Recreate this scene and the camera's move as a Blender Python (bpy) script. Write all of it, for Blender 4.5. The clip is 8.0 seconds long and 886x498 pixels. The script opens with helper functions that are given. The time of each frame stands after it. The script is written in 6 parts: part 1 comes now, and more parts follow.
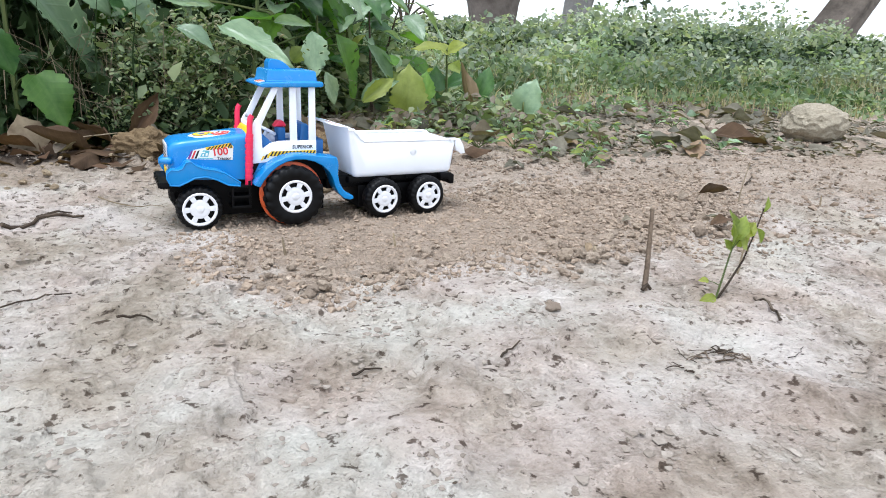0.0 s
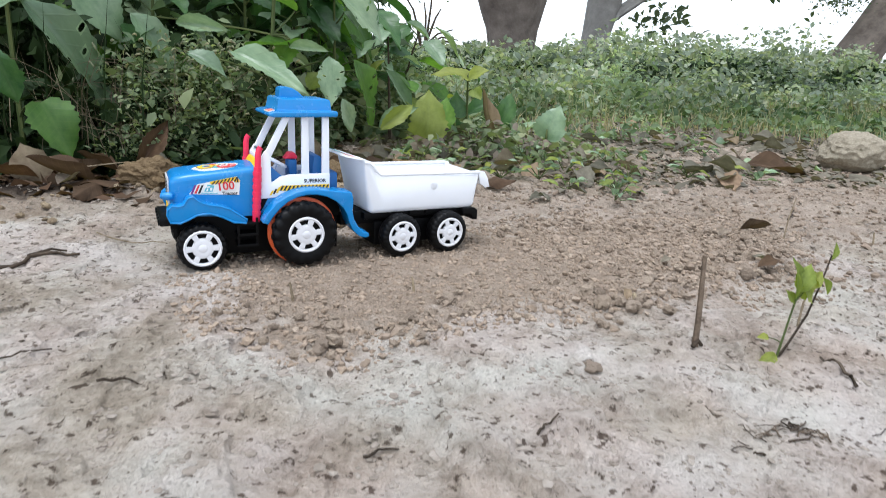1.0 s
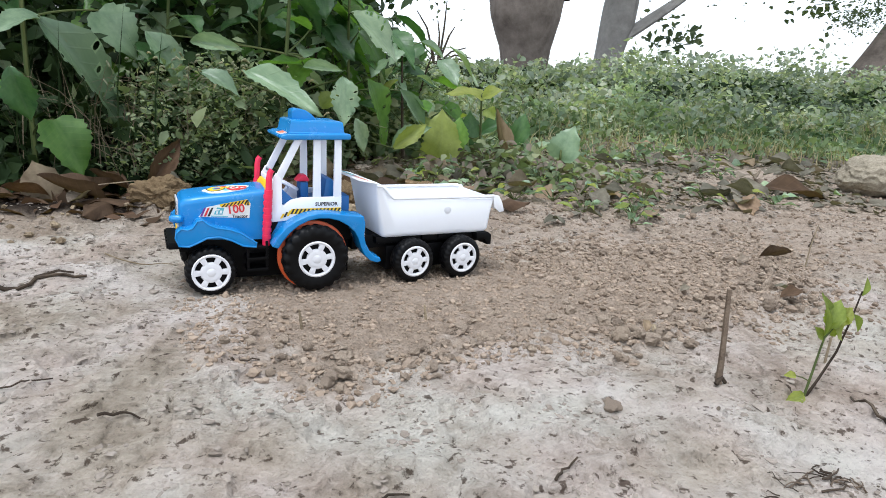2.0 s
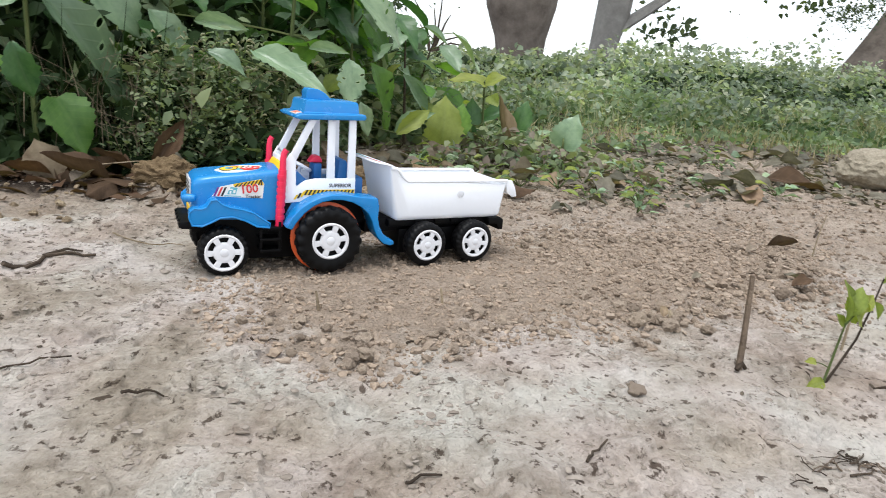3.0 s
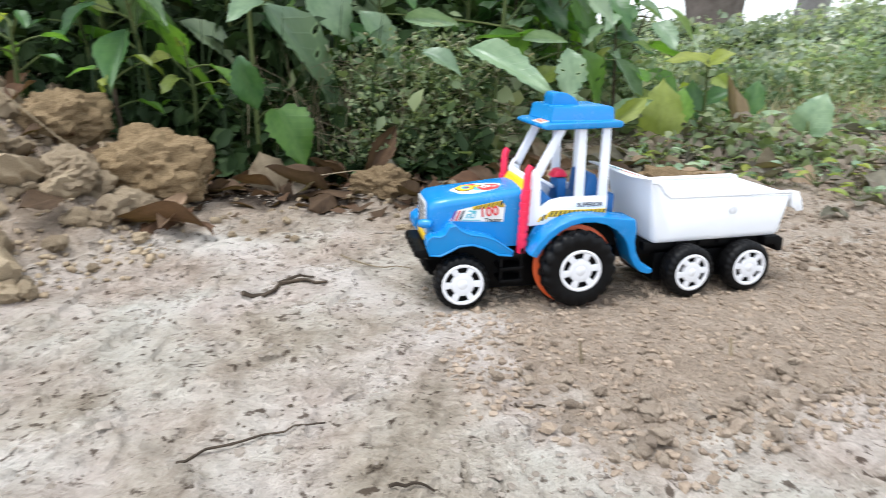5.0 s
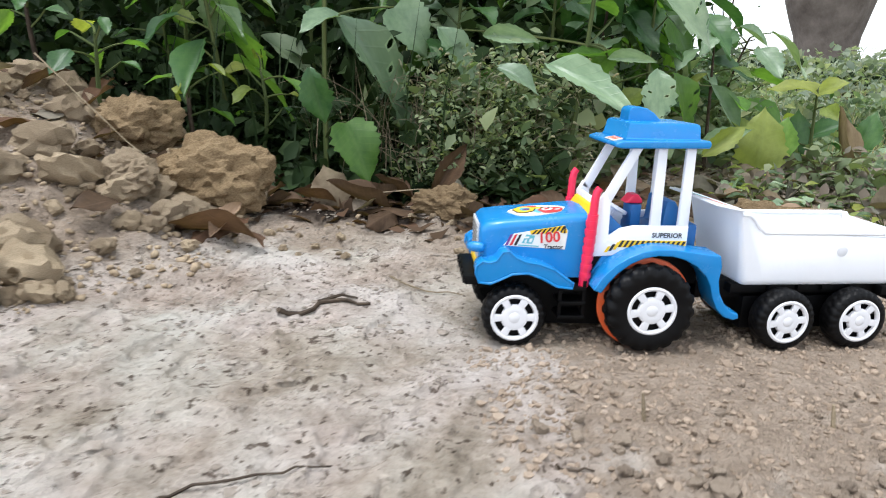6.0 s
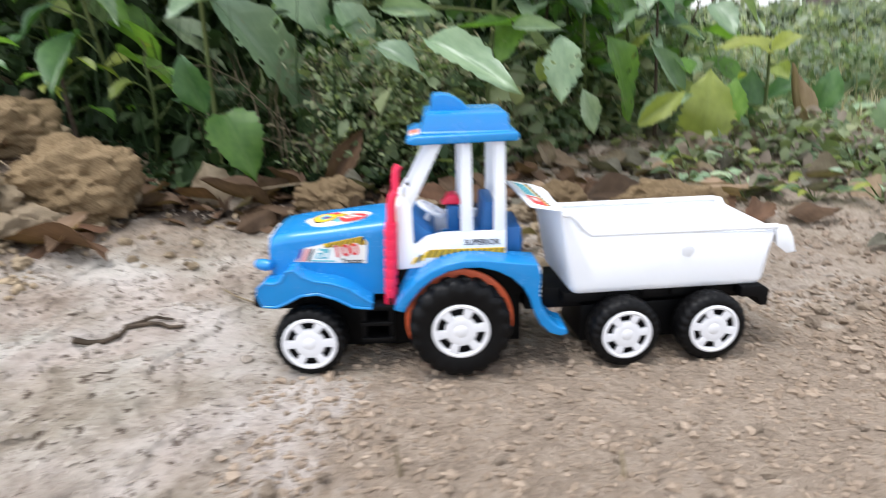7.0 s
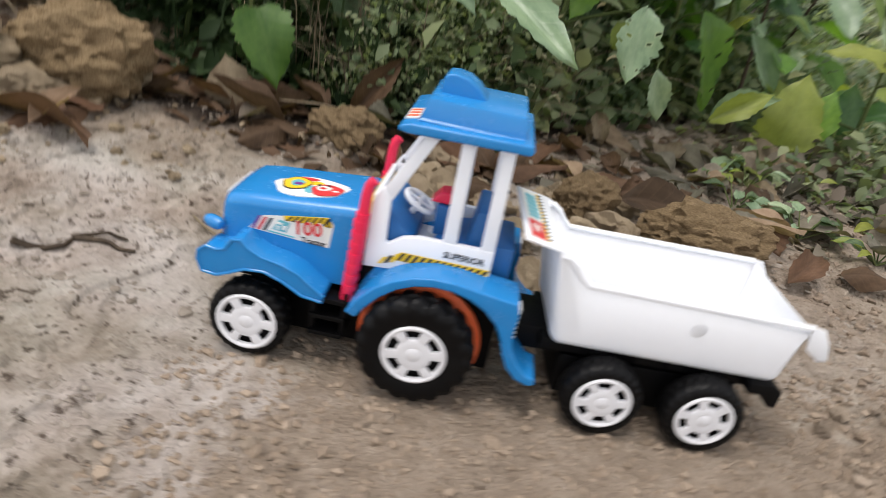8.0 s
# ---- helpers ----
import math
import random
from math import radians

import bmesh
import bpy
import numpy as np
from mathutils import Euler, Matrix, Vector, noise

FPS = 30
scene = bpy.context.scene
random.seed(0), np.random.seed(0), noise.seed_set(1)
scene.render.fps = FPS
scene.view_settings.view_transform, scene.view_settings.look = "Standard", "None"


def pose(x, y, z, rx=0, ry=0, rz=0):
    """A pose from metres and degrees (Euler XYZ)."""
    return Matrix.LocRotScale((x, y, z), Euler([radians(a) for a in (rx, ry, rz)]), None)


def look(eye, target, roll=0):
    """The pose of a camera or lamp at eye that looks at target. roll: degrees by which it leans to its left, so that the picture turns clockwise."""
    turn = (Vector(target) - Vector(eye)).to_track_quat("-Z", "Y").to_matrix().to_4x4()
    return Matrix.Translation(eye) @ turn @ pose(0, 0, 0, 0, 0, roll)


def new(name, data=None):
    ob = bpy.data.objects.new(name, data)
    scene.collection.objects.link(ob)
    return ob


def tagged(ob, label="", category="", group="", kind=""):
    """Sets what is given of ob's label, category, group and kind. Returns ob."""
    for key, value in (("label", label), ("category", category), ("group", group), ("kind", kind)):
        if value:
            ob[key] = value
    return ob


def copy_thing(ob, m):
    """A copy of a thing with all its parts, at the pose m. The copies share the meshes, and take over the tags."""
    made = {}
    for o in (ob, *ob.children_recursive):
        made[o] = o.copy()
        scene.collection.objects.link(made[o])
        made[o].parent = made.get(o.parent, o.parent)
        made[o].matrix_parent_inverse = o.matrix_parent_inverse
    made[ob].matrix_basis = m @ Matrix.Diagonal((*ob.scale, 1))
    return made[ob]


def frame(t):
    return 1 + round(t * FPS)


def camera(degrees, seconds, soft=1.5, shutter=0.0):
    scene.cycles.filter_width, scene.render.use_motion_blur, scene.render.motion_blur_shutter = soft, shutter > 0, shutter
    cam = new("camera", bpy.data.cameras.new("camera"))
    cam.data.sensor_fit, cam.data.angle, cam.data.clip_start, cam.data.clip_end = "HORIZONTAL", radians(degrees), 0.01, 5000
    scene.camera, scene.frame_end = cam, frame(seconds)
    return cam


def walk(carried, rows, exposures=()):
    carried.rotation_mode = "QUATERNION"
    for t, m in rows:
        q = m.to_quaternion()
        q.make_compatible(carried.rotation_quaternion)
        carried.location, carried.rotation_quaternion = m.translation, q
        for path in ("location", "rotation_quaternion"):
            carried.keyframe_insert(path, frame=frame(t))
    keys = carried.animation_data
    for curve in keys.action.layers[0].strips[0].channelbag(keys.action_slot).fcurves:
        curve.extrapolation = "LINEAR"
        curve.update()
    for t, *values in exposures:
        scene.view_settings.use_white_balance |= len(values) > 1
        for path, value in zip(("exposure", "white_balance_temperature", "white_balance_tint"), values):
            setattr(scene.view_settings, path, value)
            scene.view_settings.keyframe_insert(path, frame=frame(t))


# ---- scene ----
cam = camera(67.7, 8.0, 0.85, 0.45)
PATH = [
    (0, (-0.001, -0.775, 0.217), (0.684, 1.01, -0.372), 3.0),
    (0.5, (0.006, -0.743, 0.203), (0.661, 1.055, -0.378), 3.4),
    (1, (0.016, -0.707, 0.219), (0.657, 1.113, -0.306), 3.0),
    (1.5, (0.023, -0.696, 0.228), (0.644, 1.139, -0.271), 3.9),
    (1.7, (0.022, -0.694, 0.228), (0.620, 1.152, -0.257), 3.5),
    (2.8, (0.000, -0.670, 0.214), (0.677, 1.151, -0.270), 3.4),
    (3, (-0.005, -0.676, 0.216), (0.637, 1.149, -0.293), 4.5),
    (3.5, (0.002, -0.67, 0.215), (0.599, 1.172, -0.284), 4.5),
    (4, (0.041, -0.645, 0.201), (0.474, 1.238, -0.315), 2.7),
    (4.5, (-0.007, -0.61, 0.213), (0.228, 1.306, -0.31), 0.1),
    (5, (-0.059, -0.555, 0.23), (0.081, 1.352, -0.355), 0.5),
    (5.2, (-0.059, -0.566, 0.236), (-0.078, 1.340, -0.362), -0.3),
    (6.3, (0.007, -0.468, 0.203), (-0.114, 1.475, -0.257), 1.8),
    (6.5, (0.042, -0.456, 0.202), (-0.128, 1.488, -0.237), 0.1),
    (7, (0.133, -0.412, 0.226), (-0.04, 1.488, -0.373), -1.3),
    (7.2, (0.159, -0.373, 0.256), (0.022, 1.473, -0.498), -1.2),
    (7.5, (0.145, -0.366, 0.226), (-0.058, 1.503, -0.472), 4.2),
    (7.8, (0.122, -0.350, 0.218), (-0.064, 1.530, -0.455), 8.3),
    (8, (0.157, -0.321, 0.262), (-0.098, 1.470, -0.590), 11.8),
]
walk(cam, [(t, look(eye, aim, roll)) for t, eye, aim, roll in PATH],
     ((0.0, 0.62, 5880, 9), (0.5, 0.58, 5920, 9), (1.0, 0.37, 5920, 9), (1.5, 0.33, 5920, 9), (3.0, 0.37, 6230, 9), (3.5, 0.37, 6300, 10), (4.5, 0.34, 6190, 8), (5.0, 0.67, 6080, 8), (6.5, 0.54, 6120, 10), (7.0, 0.61, 6180, 11), (7.5, 0.25, 6500, 12), (8.0, 0.15, 6680, 12)))

# ---- world and light: bright overcast sky ----
world = bpy.data.worlds.new("overcast_sky")
scene.world = world
world.use_nodes = True
wn, wl = world.node_tree.nodes, world.node_tree.links
sky = wn.new("ShaderNodeTexSky")
sky.sky_type, sky.sun_disc = "NISHITA", False
sky.sun_elevation, sky.sun_rotation = radians(75), radians(228)
sky.air_density, sky.dust_density, sky.ozone_density = 1.0, 1.6, 1.0
pale = wn.new("ShaderNodeHueSaturation")
pale.inputs["Saturation"].default_value, pale.inputs["Value"].default_value = 0.20, 1.72
wl.new(sky.outputs[0], pale.inputs["Color"])
wl.new(pale.outputs[0], wn["Background"].inputs["Color"])
wn["Background"].inputs["Strength"].default_value = 0.15

sun = new("sun", bpy.data.lights.new("sun", "SUN"))
sun.data.energy, sun.data.angle, sun.data.color = 1.5, radians(24), (1.0, 0.97, 0.92)
sun.matrix_world = look((-0.55, -0.50, 2.7), (0, 0, 0))


# ---- materials ----
def material(name, rough=0.6, metal=0.0, spec=0.5):
    m = bpy.data.materials.new(name)
    m.use_nodes = True
    b = m.node_tree.nodes["Principled BSDF"]
    b.inputs["Roughness"].default_value, b.inputs["Metallic"].default_value = rough, metal
    b.inputs["Specular IOR Level"].default_value = spec
    return m, m.node_tree.nodes, m.node_tree.links, b


def ramp(nodes, stops):
    r = nodes.new("ShaderNodeValToRGB")
    e = r.color_ramp.elements
    while len(e) < len(stops):
        e.new(0.5)
    for k, (p, c) in zip(e, stops):
        k.position, k.color = p, (*c, 1)
    return r


def noise_tex(nodes, links, scale, detail=4.0, rough=0.55, vector=None):
    n = nodes.new("ShaderNodeTexNoise")
    n.inputs["Scale"].default_value, n.inputs["Detail"].default_value, n.inputs["Roughness"].default_value = scale, detail, rough
    if vector:
        links.new(vector, n.inputs["Vector"])
    return n


def mixed(nodes, links, fac, a, b, mode="MIX"):
    m = nodes.new("ShaderNodeMix")
    m.data_type, m.blend_type = "RGBA", mode
    for value, socket in ((fac, m.inputs[0]), (a, m.inputs[6]), (b, m.inputs[7])):
        if isinstance(value, (int, float)):
            socket.default_value = value
        elif isinstance(value, tuple):
            socket.default_value = (*value, 1)
        else:
            links.new(value, socket)
    return m.outputs[2]


def bumped(nodes, links, bsdf, height, distance, strength=1.0, before=None):
    b = nodes.new("ShaderNodeBump")
    b.inputs["Distance"].default_value, b.inputs["Strength"].default_value = distance, strength
    links.new(height, b.inputs["Height"])
    if before:
        links.new(before, b.inputs["Normal"])
    links.new(b.outputs[0], bsdf.inputs["Normal"])
    return b.outputs[0]


def plastic(name, colour, rough=0.32, dust=0.10, spec=0.5, sss=0.0):
    """Moulded toy plastic with light dust and faint mould unevenness."""
    m, n, l, b = material(name, rough, 0, spec)
    co = n.new("ShaderNodeTexCoord").outputs["Object"]
    spots = noise_tex(n, l, 60, 6, 0.65, co)
    r = ramp(n, ((0.45, (0, 0, 0)), (0.8, (1, 1, 1))))
    l.new(spots.outputs[0], r.inputs[0])
    k = n.new("ShaderNodeMath")
    k.operation = "MULTIPLY"
    k.inputs[1].default_value = dust
    l.new(r.outputs[0], k.inputs[0])
    l.new(mixed(n, l, k.outputs[0], colour, (0.42, 0.36, 0.29)), b.inputs["Base Color"])
    rr = n.new("ShaderNodeMapRange")
    rr.inputs[3].default_value, rr.inputs[4].default_value = rough - 0.06, rough + 0.18
    l.new(spots.outputs[0], rr.inputs[0])
    l.new(rr.outputs[0], b.inputs["Roughness"])
    bumped(n, l, b, noise_tex(n, l, 140, 3, 0.5, co).outputs[0], 0.0004, 0.35)
    if sss:
        b.inputs["Subsurface Weight"].default_value, b.inputs["Subsurface Scale"].default_value = sss, 0.006
        b.inputs["Subsurface Radius"].default_value = (1.0, 1.0, 1.0)
    return m


BLUE = plastic("blue_plastic", (0.010, 0.205, 0.52), 0.19, 0.05)
BLUE_DARK = plastic("seat_blue_plastic", (0.008, 0.12, 0.36), 0.40, 0.05)
WHITE = plastic("white_plastic", (0.84, 0.86, 0.90), 0.36, 0.03, 0.5, 0.35)
RIM_WHITE = plastic("rim_plastic", (0.72, 0.72, 0.74), 0.38, 0.10)
RED = plastic("red_plastic", (0.78, 0.018, 0.075), 0.30, 0.05)
BLACK = plastic("black_plastic", (0.0028, 0.0028, 0.0032), 0.42, 0.004, 0.12)
TYRE = plastic("tyre_plastic", (0.0028, 0.0028, 0.0032), 0.40, 0.004, 0.16)
ORANGE = plastic("orange_plastic", (0.68, 0.10, 0.02), 0.40, 0.15)
YELLOW = plastic("yellow_sticker", (0.80, 0.52, 0.015), 0.35, 0.04)
INK = plastic("black_sticker", (0.015, 0.014, 0.014), 0.35, 0.02)
STICKER = plastic("white_sticker", (0.78, 0.77, 0.72), 0.30, 0.08)
STICKER_RED = plastic("red_sticker", (0.62, 0.03, 0.035), 0.32, 0.04)
STICKER_TEAL = plastic("teal_sticker", (0.12, 0.42, 0.48), 0.32, 0.05)
STICKER_PURPLE = plastic("purple_sticker", (0.16, 0.03, 0.22), 0.32, 0.05)
SILVER = plastic("silver_plastic", (0.60, 0.60, 0.60), 0.28, 0.10)


def ground_material():
    m, n, l, b = material("dry_earth", 0.95, 0, 0.15)
    co = n.new("ShaderNodeTexCoord").outputs["Object"]
    # pale trodden crust: blotches, grit; hollows shaded in colour by the bump's noise
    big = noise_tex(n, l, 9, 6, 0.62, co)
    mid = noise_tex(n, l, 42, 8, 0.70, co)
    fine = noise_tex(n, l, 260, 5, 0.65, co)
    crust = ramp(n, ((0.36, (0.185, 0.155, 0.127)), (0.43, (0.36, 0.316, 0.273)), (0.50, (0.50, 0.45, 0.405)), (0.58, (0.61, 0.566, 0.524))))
    s = n.new("ShaderNodeMath")
    s.operation = "MULTIPLY_ADD"
    s.inputs[1].default_value = 0.34
    gritty = noise_tex(n, l, 115, 6, 0.7, co)
    g1 = n.new("ShaderNodeMath")
    g1.operation = "MULTIPLY_ADD"
    g1.inputs[1].default_value = 0.16
    l.new(gritty.outputs[0], g1.inputs[0])
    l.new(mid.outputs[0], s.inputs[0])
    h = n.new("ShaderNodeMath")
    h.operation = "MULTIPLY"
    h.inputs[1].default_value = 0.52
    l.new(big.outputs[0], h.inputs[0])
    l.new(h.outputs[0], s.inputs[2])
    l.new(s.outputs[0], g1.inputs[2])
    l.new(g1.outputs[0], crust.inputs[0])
    tint = noise_tex(n, l, 8.5, 4, 0.55, co)
    tr = ramp(n, ((0.40, (0.96, 0.895, 0.83)), (0.50, (1.0, 0.96, 0.925)), (0.62, (1.03, 1.02, 1.0))))
    l.new(tint.outputs[0], tr.inputs[0])
    crust_c = mixed(n, l, 1.0, crust.outputs[0], tr.outputs[0], "MULTIPLY")
    moss = noise_tex(n, l, 5.5, 4, 0.6, co)
    mr = ramp(n, ((0.42, (0.965, 0.992, 0.960)), (0.58, (1.02, 1.0, 1.0))))
    l.new(moss.outputs[0], mr.inputs[0])
    crust_c = mixed(n, l, 1.0, crust_c, mr.outputs[0], "MULTIPLY")
    # finest noise: own speckle, its low specks darkened in place of relief shade
    grit = ramp(n, ((0.34, (0.42, 0.39, 0.37)), (0.44, (0.97, 0.97, 0.97)), (0.57, (1, 1, 1)), (0.66, (1.22, 1.21, 1.20))))
    l.new(fine.outputs[0], grit.inputs[0])
    crust_c = mixed(n, l, 0.40, crust_c, grit.outputs[0], "MULTIPLY")
    # few dark spots: shade of small crevices painted as colour, no relief
    crevices = noise_tex(n, l, 105, 4, 0.6, co)
    crevice_shade = ramp(n, ((0.345, (0.26, 0.23, 0.21)), (0.41, (1, 1, 1))))
    l.new(crevices.outputs[0], crevice_shade.inputs[0])
    crust_c = mixed(n, l, 1.0, crust_c, crevice_shade.outputs[0], "MULTIPLY")
    # loose brown soil
    crumbs = n.new("ShaderNodeTexVoronoi")
    crumbs.inputs["Scale"].default_value, crumbs.inputs["Randomness"].default_value = 210, 1.0
    l.new(co, crumbs.inputs["Vector"])
    soil = ramp(n, ((0.25, (0.235, 0.180, 0.132)), (0.52, (0.365, 0.290, 0.222)), (0.78, (0.48, 0.395, 0.315))))
    l.new(mid.outputs[0], soil.inputs[0])
    soil_c = mixed(n, l, 0.55, soil.outputs[0], grit.outputs[0], "MULTIPLY")
    # humus under the plants, near-black with their shade put into its colour
    shaded_humus = ramp(n, ((0.3, (0.016, 0.012, 0.009)), (0.55, (0.045, 0.033, 0.025)), (0.75, (0.12, 0.092, 0.068))))
    l.new(mid.outputs[0], shaded_humus.inputs[0])
    a1, a2 = n.new("ShaderNodeAttribute"), n.new("ShaderNodeAttribute")
    a1.attribute_name, a2.attribute_name = "loose", "shaded_humus"
    c = mixed(n, l, a1.outputs["Fac"], crust_c, soil_c)
    c = mixed(n, l, a2.outputs["Fac"], c, shaded_humus.outputs[0])
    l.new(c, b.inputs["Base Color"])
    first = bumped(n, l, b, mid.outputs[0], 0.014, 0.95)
    first = bumped(n, l, b, gritty.outputs[0], 0.0065, 0.85, first)
    second = bumped(n, l, b, fine.outputs[0], 0.0014, 0.6, first)
    k = n.new("ShaderNodeMath")
    k.operation = "MULTIPLY"
    l.new(crumbs.outputs[0], k.inputs[0])
    l.new(a1.outputs["Fac"], k.inputs[1])
    bumped(n, l, b, k.outputs[0], 0.0016, 0.7, second)
    return m


def stone_material(name, dark, pale_c, scale=40):
    m, n, l, b = material(name, 0.93, 0, 0.2)
    co = n.new("ShaderNodeTexCoord").outputs["Object"]
    a = noise_tex(n, l, scale, 8, 0.68, co)
    r = ramp(n, ((0.3, dark), (0.72, pale_c)))
    l.new(a.outputs[0], r.inputs[0])
    info = n.new("ShaderNodeObjectInfo")
    v = ramp(n, ((0.0, (0.72, 0.70, 0.68)), (1.0, (1.12, 1.1, 1.06))))
    l.new(info.outputs["Random"], v.inputs[0])
    isl = ramp(n, ((0.0, (0.75, 0.73, 0.70)), (1.0, (1.1, 1.1, 1.1))))
    l.new(n.new("ShaderNodeNewGeometry").outputs["Random Per Island"], isl.inputs[0])
    c = mixed(n, l, 1.0, mixed(n, l, 1.0, r.outputs[0], v.outputs[0], "MULTIPLY"), isl.outputs[0], "MULTIPLY")
    l.new(c, b.inputs["Base Color"])
    bumped(n, l, b, noise_tex(n, l, scale * 4, 6, 0.7, co).outputs[0], 0.004, 0.8)
    return m


def leaf_material(name, dark, light, vein, rough=0.42, through_light=0.35, spots=(0.20, 0.13, 0.05), spot_amount=0.25, veins=True):
    """A leaf blade: veins and patches by its own length and breadth, light showing through it."""
    m, n, l, b = material(name, rough, 0, 0.45 if veins and rough < 0.6 else 0.15)
    uv = n.new("ShaderNodeUVMap").outputs[0]
    co = n.new("ShaderNodeTexCoord").outputs["Object"]
    geo = n.new("ShaderNodeNewGeometry")
    info = n.new("ShaderNodeObjectInfo")
    patch = noise_tex(n, l, 2.2, 4, 0.6, co)
    r = ramp(n, ((0.32, dark), (0.68, light)))
    l.new(patch.outputs[0], r.inputs[0])
    v = ramp(n, ((0.0, (0.62, 0.68, 0.62)), (0.5, (0.95, 1.0, 0.9)), (1.0, (1.3, 1.2, 1.1))))
    rnd = n.new("ShaderNodeMath")
    rnd.operation = "WRAP"
    rnd.inputs[1].default_value, rnd.inputs[2].default_value = 1.0, 0.0
    add = n.new("ShaderNodeMath")
    l.new(geo.outputs["Random Per Island"], add.inputs[0])
    l.new(info.outputs["Random"], add.inputs[1])
    l.new(add.outputs[0], rnd.inputs[0])
    l.new(rnd.outputs[0], v.inputs[0])
    c = mixed(n, l, 1.0, r.outputs[0], v.outputs[0], "MULTIPLY")
    if veins:
        sep = n.new("ShaderNodeSeparateXYZ")
        l.new(uv, sep.inputs[0])
        # side veins run forwards from the midrib
        across = n.new("ShaderNodeMath")
        across.operation = "ABSOLUTE"
        l.new(sep.outputs[0], across.inputs[0])
        slant = n.new("ShaderNodeMath")
        slant.operation = "MULTIPLY_ADD"
        slant.inputs[1].default_value = -0.45
        l.new(across.outputs[0], slant.inputs[0])
        l.new(sep.outputs[1], slant.inputs[2])
        wave = n.new("ShaderNodeMath")
        wave.operation = "PINGPONG"
        wave.inputs[1].default_value = 0.055
        l.new(slant.outputs[0], wave.inputs[0])
        side = n.new("ShaderNodeMapRange")
        side.inputs[1].default_value, side.inputs[2].default_value = 0.010, 0.0
        l.new(wave.outputs[0], side.inputs[0])
        rib = n.new("ShaderNodeMapRange")
        rib.inputs[1].default_value, rib.inputs[2].default_value = 0.045, 0.012
        l.new(across.outputs[0], rib.inputs[0])
        both = n.new("ShaderNodeMath")
        both.operation = "MAXIMUM"
        l.new(side.outputs[0], both.inputs[0])
        l.new(rib.outputs[0], both.inputs[1])
        soft_v = n.new("ShaderNodeMath")
        soft_v.operation = "MULTIPLY"
        soft_v.inputs[1].default_value = 0.16
        l.new(both.outputs[0], soft_v.inputs[0])
        c = mixed(n, l, soft_v.outputs[0], c, vein)
        bumped(n, l, b, both.outputs[0], 0.006, 0.15)
    blots = noise_tex(n, l, 14, 3, 0.6, co)
    br = ramp(n, ((0.66, (0, 0, 0)), (0.76, (spot_amount,) * 3)))
    l.new(blots.outputs[0], br.inputs[0])
    c = mixed(n, l, br.outputs[0], c, spots)
    l.new(c, b.inputs["Base Color"])
    tr = n.new("ShaderNodeBsdfTranslucent")
    l.new(mixed(n, l, 1.0, c, (1.5, 1.6, 0.7), "MULTIPLY"), tr.inputs["Color"])
    mx = n.new("ShaderNodeMixShader")
    mx.inputs[0].default_value = through_light
    out = n["Material Output"]
    l.new(b.outputs[0], mx.inputs[1])
    l.new(tr.outputs[0], mx.inputs[2])
    l.new(mx.outputs[0], out.inputs["Surface"])
    return m


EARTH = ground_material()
CLOD = stone_material("soil_clod", (0.34, 0.270, 0.208), (0.59, 0.490, 0.395), 60)
CRUMB = stone_material("soil_crumb", (0.26, 0.204, 0.156), (0.45, 0.362, 0.285), 60)
RUBBLE = stone_material("heap_clod", (0.33, 0.256, 0.170), (0.62, 0.505, 0.360), 30)
BROWN_ROCK = stone_material("brown_rock", (0.155, 0.105, 0.056), (0.43, 0.32, 0.19), 26)
PALE_ROCK = stone_material("pale_rock", (0.26, 0.225, 0.165), (0.50, 0.455, 0.365), 16)
FLAKE = stone_material("crust_flake", (0.29, 0.250, 0.212), (0.49, 0.440, 0.392), 60)
BROWN_BIT = stone_material("brown_crumb", (0.075, 0.060, 0.046), (0.22, 0.18, 0.14), 60)
STEM = leaf_material("green_stem", (0.06, 0.085, 0.03), (0.13, 0.15, 0.06), (0, 0, 0), 0.6, 0.05, veins=False)
WOOD_STEM = stone_material("woody_stem", (0.035, 0.027, 0.021), (0.13, 0.10, 0.075), 50)
STRAW = stone_material("dry_stalk", (0.20, 0.155, 0.10), (0.45, 0.38, 0.27), 60)
STALK = stone_material("weathered_stick", (0.105, 0.080, 0.060), (0.29, 0.225, 0.17), 60)
BARK = stone_material("tree_bark", (0.155, 0.132, 0.115), (0.37, 0.325, 0.29), 7)
# bark lightened: the haze of distance put into the colour
BARK_HAZE = stone_material("hazed_tree_bark", (0.27, 0.265, 0.255), (0.47, 0.46, 0.445), 7)
BARK_DARK = stone_material("dark_tree_bark", (0.085, 0.072, 0.062), (0.24, 0.205, 0.18), 7)
LEAF_GREY = leaf_material("grey_green_leaf", (0.150, 0.230, 0.140), (0.33, 0.42, 0.285), (0.27, 0.34, 0.22), 0.31, 0.24)
LEAF_GREEN = leaf_material("green_leaf", (0.078, 0.180, 0.034), (0.19, 0.34, 0.076), (0.17, 0.28, 0.08), 0.38, 0.48)
LEAF_DARK = leaf_material("dark_green_leaf", (0.028, 0.085, 0.028), (0.085, 0.175, 0.060), (0.11, 0.17, 0.08), 0.36, 0.28)
LEAF_LIME = leaf_material("yellow_green_leaf", (0.16, 0.200, 0.040), (0.30, 0.345, 0.085), (0.26, 0.32, 0.10), 0.45, 0.45)
LEAF_TAN = leaf_material("dry_tan_leaf", (0.145, 0.100, 0.070), (0.31, 0.235, 0.175), (0.26, 0.19, 0.13), 0.70, 0.20, (0.10, 0.06, 0.03), 0.5)
